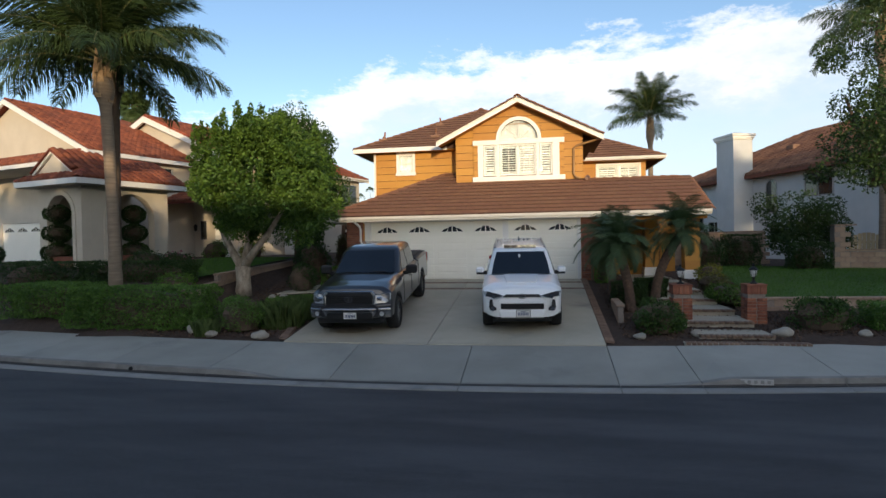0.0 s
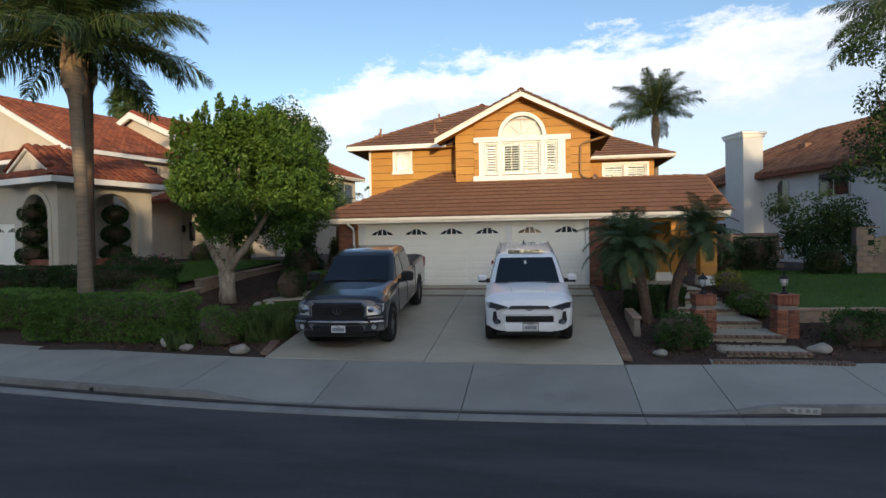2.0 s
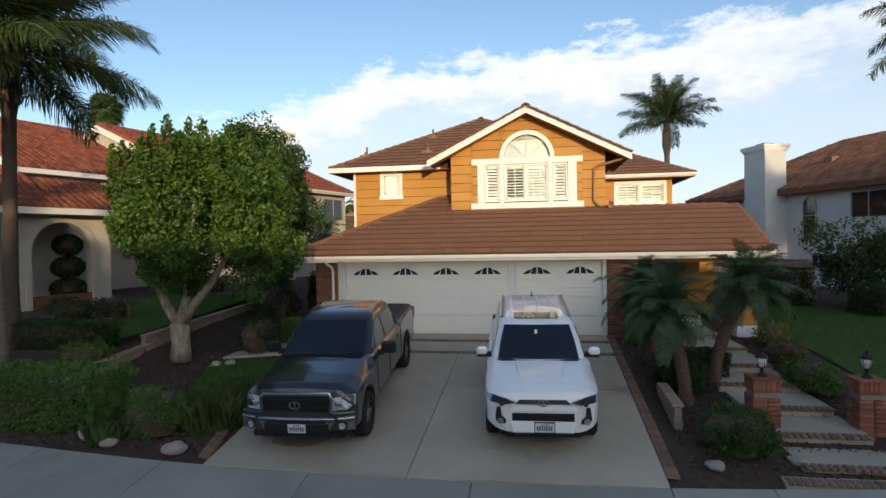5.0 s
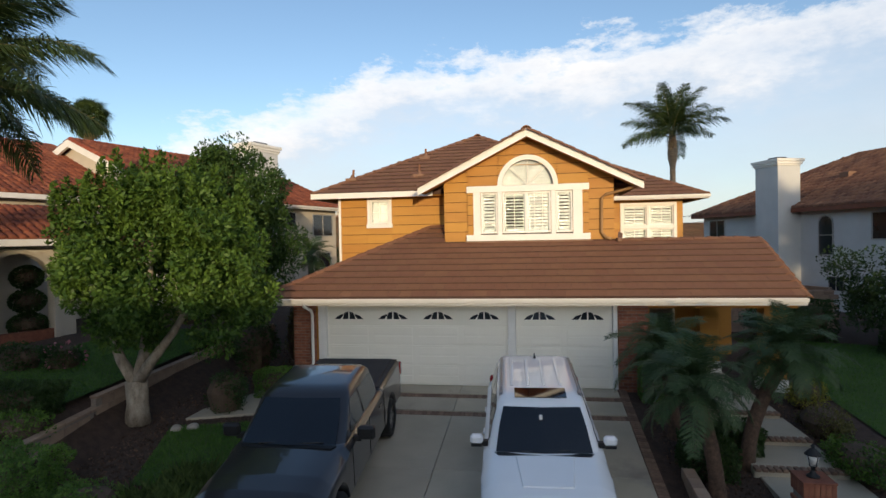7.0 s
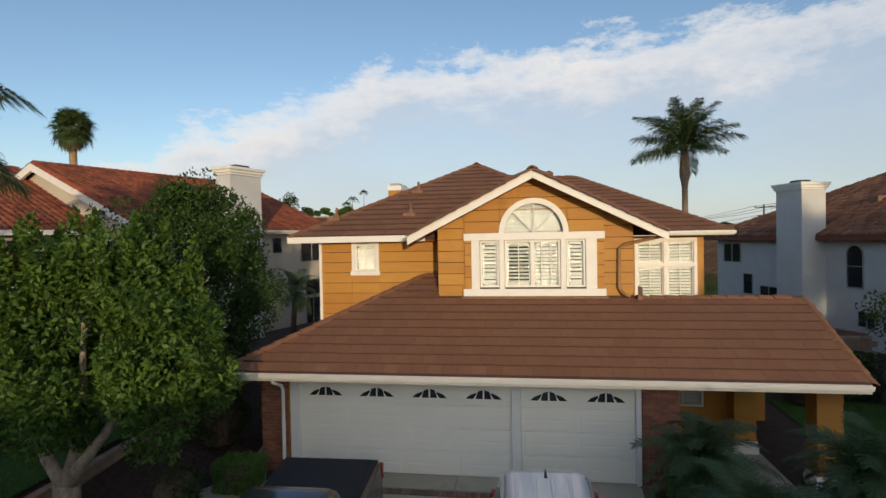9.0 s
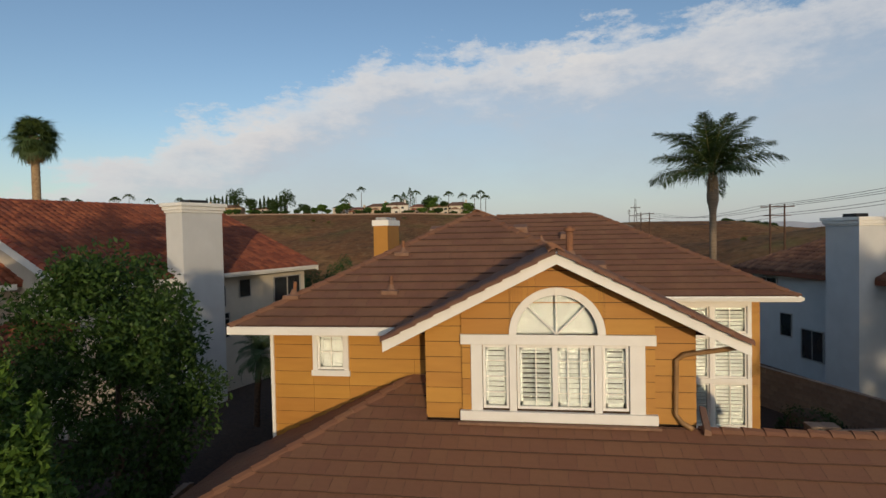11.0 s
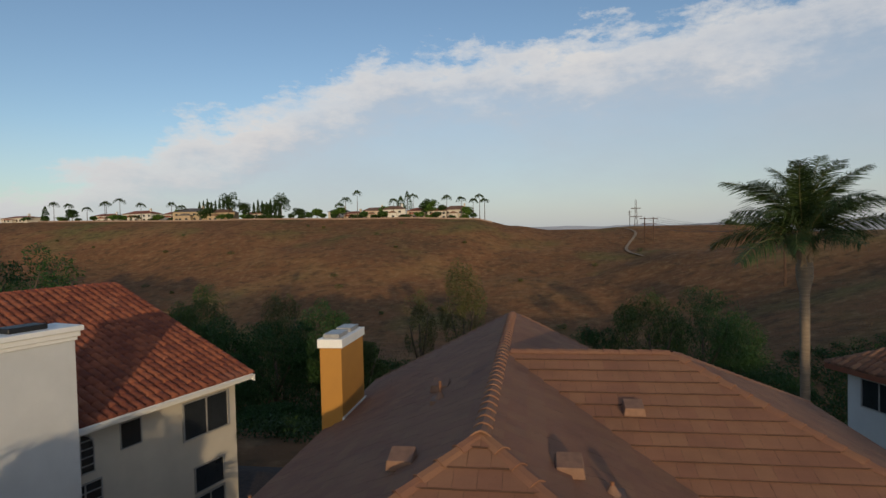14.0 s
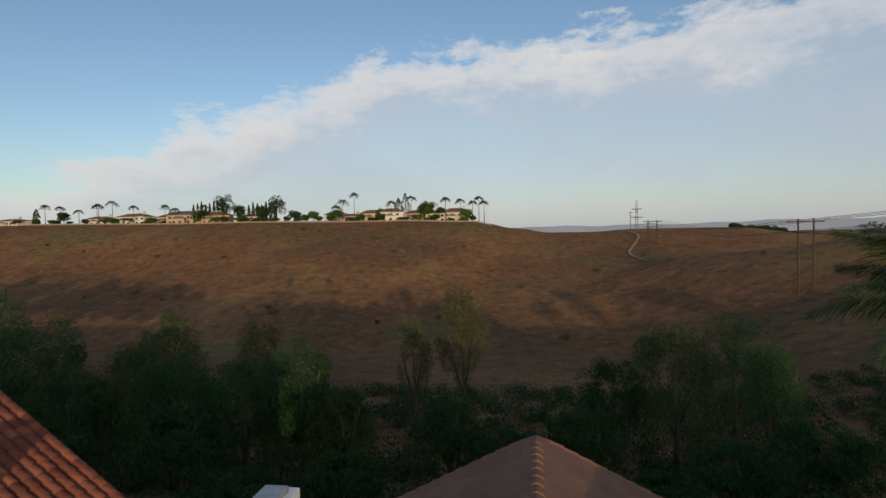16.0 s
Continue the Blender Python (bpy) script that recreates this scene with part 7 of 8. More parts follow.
tree("ficus_tree", (-7.32, -2.92, -0.15), "leafy green ficus tree with pale forked trunk beside the driveway", limbs, cen, rad, 330, 0.125, LEAF, BARK, seed=5)

# tree and shrubs in the dim side yard
cen = []
while len(cen) < 110:
    d = rng.uniform(-1, 1, 3)
    if 0.45 < np.linalg.norm(d) < 1:
        cen.append(d * np.array([2.1, 2.3, 2.8]) + np.array([0, 0, 4.0]))
for k in range(22):
    cen.append((rng.uniform(-1.5, 1.5), rng.uniform(-1.6, 1.6), rng.uniform(6.1, 7.0)))
tree("shade_tree", (-8.0, 2.9, -0.1), "tall leafy green tree filling the side yard", [([(0, 0, -0.1), (0.1, 0, 1.5), (0, 0.2, 4.5)], [0.16, 0.13, 0.05]), ([(0.1, 0, 1.4), (0.9, 0.2, 2.8), (1.3, 0.3, 4)], [0.1, 0.07, 0.03])],
     cen, [np.array([0.5, 0.5, 0.5]) * q for q in rng.uniform(0.7, 1.3, 132)], 280, 0.125, LEAF_S, BARK_D, seed=8)
cen = [(rng.uniform(-1.5, 1.9), rng.uniform(-2, 2), rng.uniform(3.4, 8.2)) for k in range(60)]
tree("street_tree", (13.4, -0.9, -0.2), "tall airy tree with small leaves beside the lawn", [([(0, 0, -0.1), (0.05, 0, 2), (0.1, 0, 4), (0.4, 0, 6.5)], [0.22, 0.18, 0.15, 0.05]), ([(0.05, 0, 2.6), (-0.7, 0.2, 4.4), (-1.2, 0.3, 6)], [0.12, 0.08, 0.03]), ([(0.1, 0, 3.2), (1.0, -0.3, 5), (1.5, -0.3, 7)], [0.12, 0.08, 0.03])],
     cen, [np.array([0.75, 0.75, 0.6]) * q for q in rng.uniform(0.6, 1.2, 60)], 300, 0.12, LEAF_D, BARK_D, seed=9)
cen = [(rng.uniform(-1.5, 1.5), rng.uniform(-1.4, 1.4), rng.uniform(1.0, 3.0)) for k in range(40)]
tree("shrub_tree", (14.0, 6.4, 0), "large rounded dark green shrub in front of the white house", [([(0, 0, -0.1), (0.1, 0, 1), (0, 0.2, 2.4)], [0.12, 0.1, 0.05])], cen, [np.array([0.6, 0.6, 0.5])] * 40, 240, 0.13, LEAF_D, BARK_D, seed=10)

# hedges and bushes: at, half sizes, material, label, leaf count, size, boxy
PLANTS = [
    ("hedge", (-8.3, -6.55, -0.80), (2.1, 0.72, 0.58), HEDGE, "clipped green hedge beside the sidewalk", 16000, 0.075, 0.55),
    ("hedge", (-11.7, -5.9, -0.60), (1.3, 0.8, 0.50), HEDGE, "clipped green hedge beside the sidewalk", 9000, 0.075, 0.45),
    ("hedge", (-10.2, -4.3, 0.25), (2.1, 0.45, 0.36), LEAF_D, "low dark hedge before the porch", 9000, 0.07, 0.5),
    ("hedge", (-13.6, -4.6, 0.0), (1.4, 0.7, 0.5), LEAF_D, "low dark hedge before the porch", 6000, 0.07, 0.4),
    ("bush", (-8.4, -5.0, -0.1), (0.7, 0.5, 0.36), BRIGHT, "light green bush behind the hedge", 3000, 0.07, 0.0),
    ("bush", (-5.15, -6.95, -0.85), (0.72, 0.62, 0.50), HEDGE, "round green bush at the bed's edge", 6500, 0.06, 0.0),
    ("bush", (-5.6, -2.0, -0.25), (0.62, 0.6, 0.52), LEAF_D, "dark bush beside the ficus trunk", 4500, 0.07, 0.0),
    ("bush", (-4.75, -0.95, -0.12), (0.5, 0.42, 0.36), BRIGHT, "bright green clipped bush by the garage", 4500, 0.055, 0.3),
    ("bush", (-6.6, 1.4, -0.05), (0.8, 0.9, 0.8), LEAF_D, "dark shrub in the side yard", 4000, 0.09, 0.0),
    ("bush", (-5.75, 2.9, -0.05), (0.5, 0.8, 0.9), GUM, "reddish brown shrub in the side yard", 3000, 0.09, 0.0),
    ("bush", (-12.2, -1.2, 0.4), (0.8, 0.6, 0.45), LEAF_D, "leafy bush by the porch corner", 4200, 0.08, 0.0),
    ("rose_bush", (-11.0, -1.0, 0.4), (0.6, 0.55, 0.42), LEAF_D, "rose bush with pink flowers", 3000, 0.07, 0.0),
    ("bush", (-13.2, 5.2, 0.6), (0.8, 0.6, 0.55), LEAF, "leafy bush by the entry", 3500, 0.08, 0.0),
    ("bush", (-11.6, 5.8, 0.6), (0.7, 0.6, 0.45), YELLOW, "yellow-green bush by the entry", 2500, 0.08, 0.0),
    ("bush", (5.25, -6.75, -0.85), (0.72, 0.62, 0.42), LEAF_S, "clipped dark bush beside the steps", 8000, 0.065, 0.0),
    ("bush", (8.95, -6.35, -0.80), (0.82, 0.55, 0.40), LEAF_S, "clipped dark bush below the lawn", 7500, 0.065, 0.0),
    ("bush", (10.9, -6.2, -0.75), (1.0, 0.45, 0.30), HEDGE, "low leafy plants below the lawn", 4500, 0.07, 0.1),
    ("bush", (5.0, -3.9, -0.50), (0.45, 0.55, 0.34), LEAF_D, "dark bush under the palms", 3500, 0.06, 0.2),
    ("bush", (5.75, -3.2, -0.40), (0.42, 0.45, 0.32), LEAF_D, "dark bush under the palms", 3200, 0.06, 0.2),
    ("hedge", (4.68, -0.62, -0.10), (0.30, 0.34, 0.68), HEDGE, "clipped upright hedge beside the garage door", 4500, 0.055, 0.55),
    ("bush", (7.65, -3.9, -0.45), (0.55, 1.0, 0.30), LEAF, "ground cover along the steps", 4200, 0.07, 0.0),
    ("bush", (7.75, -2.1, -0.30), (0.5, 0.8, 0.30), GUM, "olive ground cover along the walk", 3200, 0.06, 0.0),
    ("bush", (8.0, -0.9, -0.1), (0.45, 0.4, 0.32), YELLOW, "yellow-green bush beside the porch post", 2200, 0.07, 0.0),
    ("bush", (9.9, 6.6, 0.0), (0.9, 0.9, 0.75), LEAF_D, "dark round bush beside the lawn", 4500, 0.09, 0.0),
    ("hedge", (11.6, 7.4, 0.0), (0.75, 0.6, 0.75), LEAF_D, "dark clipped hedge by the garden wall", 4500, 0.08, 0.4),
    ("hedge", (13.2, 4.4, 0.0), (0.75, 0.6, 0.55), LEAF_D, "dark clipped hedge by the garden wall", 4200, 0.08, 0.4),
    ("bush", (10.2, 12.0, 0.0), (1.0, 1.0, 0.8), LEAF_D, "dark bush along the side fence", 4000, 0.1, 0.0),
]
for k, (nm, at, r, mt, lb, n, sz, sq) in enumerate(PLANTS):
    b3 = bush(nm, at, r, mt, lb, nm.split("_")[-1], n, sz, seed=100 + k, square=sq, lumps=18)
    if nm == "rose_bush":
        pr, po = blob(np.random.RandomState(3), 70, (0, 0, r[2]), np.asarray(r) * 1.02, 0.15)
        part("blossom", leaf_data("blossom", pr, 0.09, FLOWER, 4, 0.9, 0, po), None, b3)
# clipped ball topiaries in the neighbour's porch
for x, y, n3 in ((-17.5, 0.35, 3), (-15.4, 2.3, 3), (-18.9, -1.6, 1)):
    tp = thing("topiary", (x, y, 0.65), "clipped dark ball topiary in the porch", "topiary", "porch topiaries")
    part("stem", Mesh().tube([(0, 0, -0.1), (0, 0, 2.2)], 0.05, 7), BARK_D, tp)
    for k in range(n3):
        p, o = blob(np.random.RandomState(k), 2600, (0, 0, 0.55 + k * 0.82), (0.62 - 0.06 * k,) * 2 + (0.42,), 0.12)
        part("leaf_ball", leaf_data("leaf_ball", p, 0.08, LEAF_D, k, outward=o), None, tp)
        # closed dark solid inside each leaf ball
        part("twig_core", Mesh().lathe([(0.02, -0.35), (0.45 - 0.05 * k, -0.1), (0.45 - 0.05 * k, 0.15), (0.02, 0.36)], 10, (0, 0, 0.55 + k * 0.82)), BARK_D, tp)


def strap_grass(at, r, h, n, seed, label):
    rng = random.Random(seed)
    t = thing("grass_clump", at, label, "grass")
    m = Mesh()
    for k in range(n):
        a, q = rng.uniform(0, 6.28), r * math.sqrt(rng.random())
        x, y = q * math.cos(a) * 1.4, q * math.sin(a)
        b2, hh, bend = rng.uniform(0, 6.28), h * rng.uniform(0.6, 1.1), rng.uniform(0.1, 0.5)
        d = Vector((math.cos(b2), math.sin(b2), 0))
        e = Vector((-d.y, d.x, 0)) * 0.007
        p = Vector((x, y, -0.03))
        c = p + d * bend * hh * 0.35 + Vector((0, 0, hh * 0.7))
        m.add([p - e, p + e, c + e, p + d * bend * hh + Vector((0, 0, hh * 0.95)), c - e], [(0, 1, 2, 3, 4)])
    part("grass", m, GRASSY, t)


strap_grass((-4.25, -6.55, -0.78), 0.42, 0.75, 900, 1, "tall strappy grass clump beside the driveway")
strap_grass((-4.0, -5.7, -0.65), 0.35, 0.65, 600, 2, "tall strappy grass clump beside the driveway")
strap_grass((-6.0, -7.3, -0.88), 0.25, 0.45, 350, 3, "thin dry grass clump beside the sidewalk")


# lawns: turf sheets with blades
def lawn(name, poly, zf, label, n, seed):
    t = thing(name, (poly[0][0], poly[0][1], zf(*poly[0])), label, "lawn", kind="structure", world=True)
    xs2 = [p[0] for p in poly]
    ys2 = [p[1] for p in poly]
    cells = Mesh()
    nx, ny = 14, 14
    for i in range(nx):
        for j in range(ny):
            x0, x1 = [min(xs2) + (max(xs2) - min(xs2)) * k / nx for k in (i, i + 1)]
            y0, y1 = [min(ys2) + (max(ys2) - min(ys2)) * k / ny for k in (j, j + 1)]
            q = clip_poly([(x0, y0), (x1, y0), (x1, y1), (x0, y1)], poly)
            if len(q) > 2:
                cells.add([(x, y, zf(x, y)) for x, y in q], [tuple(range(len(q)))])
    part("turf", cells, LAWN, t)
    rng = np.random.RandomState(seed)
    p = np.stack([rng.uniform(min(xs2), max(xs2), n), rng.uniform(min(ys2), max(ys2), n)], 1)
    ok = np.ones(n, bool)
    for a, b2 in zip(poly, poly[1:] + poly[:1]):
        ok &= (b2[0] - a[0]) * (p[:, 1] - a[1]) - (b2[1] - a[1]) * (p[:, 0] - a[0]) > 0
    p = p[ok]
    z = np.array([zf(x, y) for x, y in p]) + 0.02
    part("blades", leaf_data("blades", np.concatenate([p, z[:, None]], 1), 0.07, TURF, seed, 0.16, 0.0, np.tile([0, 0, 1.0], (len(p), 1)), 0.45), None, t, kind="stuff")


gz = lambda x, y: land(x, y) + 0.03
lawn("lawn", [(8.7, -4.55), (20, -3.2), (20, 4.0), (9.0, 7.6)], gz, "mown green lawn beside the entry walk", 60000, 1)
lawn("lawn", [(-13, -3.4), (-8.5, -4.4), (-8.3, 3.5), (-12.5, 4.5)], gz, "mown green lawn of the neighbouring yard", 30000, 2)
lawn("lawn", [(-5.6, -5.4), (-3.75, -5.6), (-3.8, -2.4), (-6.4, -3.0)], gz, "small strip of lawn beside the driveway", 9000, 3)

# bark chips in the beds
rng = np.random.RandomState(12)
p = np.concatenate([np.stack([rng.uniform(-8, -3.7, 5000), rng.uniform(-7.6, -2.2, 5000)], 1), np.stack([rng.uniform(4.4, 8.2, 5000), rng.uniform(-7.5, 0.5, 5000)], 1), np.stack([rng.uniform(8, 12, 2500), rng.uniform(-7.0, -4.9, 2500)], 1), np.stack([rng.uniform(-8, -5.5, 3000), rng.uniform(-2, 6, 3000)], 1)])
z = np.array([land(x, y) + 0.012 for x, y in p])
chips = new("bark_chips", leaf_data("bark_chips", np.concatenate([p, z[:, None]], 1), 0.07, BARKCHIP, 3, 0.5, 0.0, None))
tagged(chips, "brown bark chips scattered over the planting beds", "mulch", kind="stuff")
# rocks
for k, (x, y, r) in enumerate(((-6.35, -7.15, 0.22), (-4.35, -7.55, 0.17), (-5.75, -7.45, 0.13), (4.75, -7.35, 0.13), (6.05, -7.05, 0.11), (7.9, -6.95, 0.18), (9.6, -6.9, 0.13), (9.45, -6.3, 0.10), (-6.2, -3.1, 0.13), (-5.85, -3.0, 0.12))):
    bm = bmesh.new()
    bmesh.ops.create_icosphere(bm, subdivisions=3, radius=r)
    for v in bm.verts:
        v.co *= 1 + 0.35 * noise.noise(v.co * (2.2 / r) * 0.4 + Vector((k * 7, 0, 0)))
        v.co.z *= 0.72
        v.co.x *= 1.25
    me = bpy.data.meshes.new("rock")
    bm.to_mesh(me)
    bm.free()
    me.materials.append(ROCK)
    ob = new("rock", me)
    ob.matrix_world = pose(x, y, land(x, y) + r * 0.3, 0, 0, k * 40)
    tagged(ob, "pale rounded garden rock in the planting bed", "rock", "garden rocks")


# ---- entry walk: brick pillars, steps, low walls ----
brick1 = Mesh().box(-0.105, 0.105, -0.05, 0.05, -0.033, 0.033).data("brick", BRICK, bevel=0.006)
soldier = Mesh().box(-0.033, 0.033, -0.05, 0.05, -0.105, 0.105).data("brick", BRICK, bevel=0.006)


def lamp_post(at):
    lp = thing("pillar_lamp", at, "black post lantern with frosted glass on the brick pillar", "lamp", "pillar lamps")
    part("base", Mesh().lathe([(0.09, 0.0), (0.09, 0.02), (0.05, 0.05), (0.025, 0.09), (0.03, 0.14), (0.06, 0.17)], 12), BLACKMETAL, lp)
    part("glass", Mesh().lathe([(0.05, 0.17), (0.075, 0.26), (0.085, 0.33)], 12), mat("frosted lamp glass", (0.75, 0.76, 0.74), None, 0.35, 6, 40, 0.0), lp, "frosted glass", smooth=True)
    part("roof", Mesh().lathe([(0.115, 0.33), (0.10, 0.36), (0.05, 0.41), (0.02, 0.43), (0.03, 0.46), (0.004, 0.49)], 12), BLACKMETAL, lp)
    for k in range(4):
        a = k * math.pi / 2 + 0.4
        part("bar", Mesh().tube([(0.055 * math.cos(a), 0.055 * math.sin(a), 0.17), (0.09 * math.cos(a), 0.09 * math.sin(a), 0.335)], 0.006, 5), BLACKMETAL, lp)


for x, y in ((5.98, -5.82), (7.68, -5.80)):
    w, z0, z1 = 0.225, -0.92, 0.24
    pl = thing("brick_pillar", (x, y, z0), "square red brick pillar beside the entry steps", "pillar", "entry pillars")
    part("core", Mesh().box(-w + 0.03, w - 0.03, -w + 0.03, w - 0.03, 0, z1 - z0 - 0.02), MORTAR, pl)
    rows = int((z1 - z0 - 0.24) / 0.077)
    for r in range(rows):
        z = 0.036 + r * 0.077
        for side in range(4):
            for i in range(2):
                off = -w + 0.105 + i * 0.235
                part("brick", brick1, None, pl, m=pose(0, 0, 0, 0, 0, side * 90) @ pose(off + (0.006 if r % 2 else -0.004), -w + 0.05, z))
    for side in range(4):
        for i in range(6):
            part("brick", soldier, None, pl, m=pose(0, 0, 0, 0, 0, side * 90) @ pose(-w + 0.04 + i * 0.074, -w + 0.05, z1 - z0 - 0.115))
    part("cap", Mesh().box(-w - 0.01, w + 0.01, -w - 0.01, w + 0.01, z1 - z0 - 0.012, z1 - z0 + 0.02), BRICK, pl, bevel=0.008)
    lamp_post((x, y, z1 + 0.02))

steps = thing("entry_steps", (6.9, -7, -0.9), "concrete entry steps with red brick edges", "steps", kind="structure", world=True)
TREADS = [(-7.35, -6.35, -0.76), (-6.35, -5.25, -0.60), (-5.25, -4.1, -0.45), (-4.1, -2.9, -0.30), (-2.9, -1.6, -0.16), (-1.6, 4.9, -0.03)]
for k, (y0, y1, z) in enumerate(TREADS):
    c = 6.82 - 0.09 * k
    x0, x1 = c - 0.78, c + 0.78
    part("tread", Mesh().box(x0, x1, y0 + 0.11, y1 + 0.1, z - 0.16, z).box(x0, x1, y0 + 0.015, y0 + 0.11, z - 0.2, z - 0.06), CONCRETE, steps, bevel=0.008)
    for i in range(14):
        part("brick", brick_data, None, steps, m=pose(x0 + 0.05 + i * 0.112, y0 + 0.055, z - 0.028))
part("landing", Mesh().box(5.65, 8.2, kerb_y(7) + 2.12, -7.2, -1.0, -0.885), CONCRETE, steps, bevel=0.008)
for i in range(23):
    part("brick", brick_data, None, steps, m=pose(5.72 + i * 0.11, kerb_y(7) + 2.2, -0.90))


def block_wall(name, a, b2, z0, z1, label, thick=0.15, bl=0.40, bh=0.20, step_z=0.0, cap=True):
    """A garden wall of coursed blocks from a to b."""
    a, b2 = Vector((*a, 0)), Vector((*b2, 0))
    d = (b2 - a).normalized()
    ang = math.degrees(math.atan2(d.y, d.x))
    L = (b2 - a).length
    t = thing(name, (a.x, a.y, z0), label, "wall", "garden walls", rz=ang)
    part("mortar", Mesh().prism([(0, -thick / 2 + 0.012, 0), (L, -thick / 2 + 0.012, step_z), (L, -thick / 2 + 0.012, z1 - z0 + step_z - 0.01), (0, -thick / 2 + 0.012, z1 - z0 - 0.01)], (0, thick - 0.024, 0)), MORTAR, t)
    data = Mesh().box(0.006, bl - 0.006, -thick / 2, thick / 2, 0.006, bh - 0.006).data("block", BLOCK, bevel=0.008)
    r = 0
    while r * bh < z1 - z0 - 0.05:
        x = 0.0
        while x < L - bl * 0.5:
            part("block", data, None, t, m=pose(x + (bl / 2 if r % 2 else 0), 0, r * bh + step_z * x / L, 0, -math.degrees(math.atan2(step_z, L)), 0))
            x += bl
        r += 1
    if cap:
        data = Mesh().box(0.004, bl - 0.004, -thick / 2 - 0.03, thick / 2 + 0.03, 0, 0.06).data("cap_block", BLOCK, bevel=0.01)
        x = 0.0
        while x < L:
            part("cap_block", data, None, t, m=pose(x, 0, z1 - z0 + step_z * x / L, 0, -math.degrees(math.atan2(step_z, L)), 0))
            x += bl
    return t


block_wall("retaining_wall", (-7.75, -6.1), (-7.95, -3.6), -0.60, 0.05, "stepped tan block retaining wall beside the bed", step_z=0.12)
block_wall("retaining_wall", (-7.97, -3.5), (-8.1, 5.5), -0.38, 0.42, "stepped tan block retaining wall beside the bed", step_z=0.30)
block_wall("retaining_wall", (8.3, -4.75), (20.0, -4.0), -0.62, -0.24, "low tan block wall along the lawn", step_z=0.0)
block_wall("retaining_wall", (4.52, -6.0), (4.56, -4.6), -0.70, -0.30, "low tan block planter edge under the palms")
block_wall("garden_wall", (9.2, 9.2), (13.4, 9.9), -0.2, 1.5, "tan block garden wall between the houses")
block_wall("garden_wall", (14.6, 4.6), (21.5, 3.0), -0.1, 0.75, "low tan block garden wall by the lawn")
block_wall("garden_wall", (8.6, 21.5), (13.5, 10.2), -0.2, 1.6, "tan block garden wall between the houses")
for x, y in ((14.4, 4.7), (9.1, 9.1)):
    block_wall("wall_pier", (x - 0.2, y), (x + 0.2, y), -0.1, 1.75, "tan block pier at the garden wall", 0.4)
# pale gate and fences
PALEWOOD = mat("pale painted wood", (0.55, 0.45, 0.28), None, 0.7, 5, 40, 0.1)
gate = thing("gate", (16.6, 7.0, 0), "pale wooden gate by the white house", "gate", rz=-14)
for k in range(8):
    part("board", Mesh().box(-0.62 + k * 0.16, -0.48 + k * 0.16, 0, 0.03, 0.1, 1.25 + 0.22 * math.sin(math.pi * (k + 0.5) / 8)), PALEWOOD, gate, bevel=0.005)
part("rail", Mesh().box(-0.62, 0.66, 0.03, 0.07, 0.35, 0.45).box(-0.62, 0.66, 0.03, 0.07, 1.0, 1.1), PALEWOOD, gate)
fence = thing("fence", (8.7, 10.4, 0), "black metal picket fence in the side yard", "fence", rz=0)
for k in range(22):
    part("picket", Mesh().tube([(k * 0.11, 0, 0), (k * 0.11, 0, 1.45 - 0.02 * abs(k - 11) * 0.5)], 0.011, 5), BLACKMETAL, fence)
part("rail", Mesh().box(0, 2.35, -0.015, 0.015, 0.2, 0.24).box(0, 2.35, -0.015, 0.015, 1.25, 1.29), BLACKMETAL, fence)
fence = thing("fence", (9.5, 25.5, -0.3), "black metal picket fence at the back of the yard", "fence", rz=0)
for k in range(60):
    part("picket", Mesh().tube([(k * 0.13, 0, 0), (k * 0.13, 0, 1.5)], 0.012, 5), BLACKMETAL, fence)
part("rail", Mesh().box(0, 7.7, -0.015, 0.015, 0.2, 0.24).box(0, 7.7, -0.015, 0.015, 1.35, 1.39), BLACKMETAL, fence)

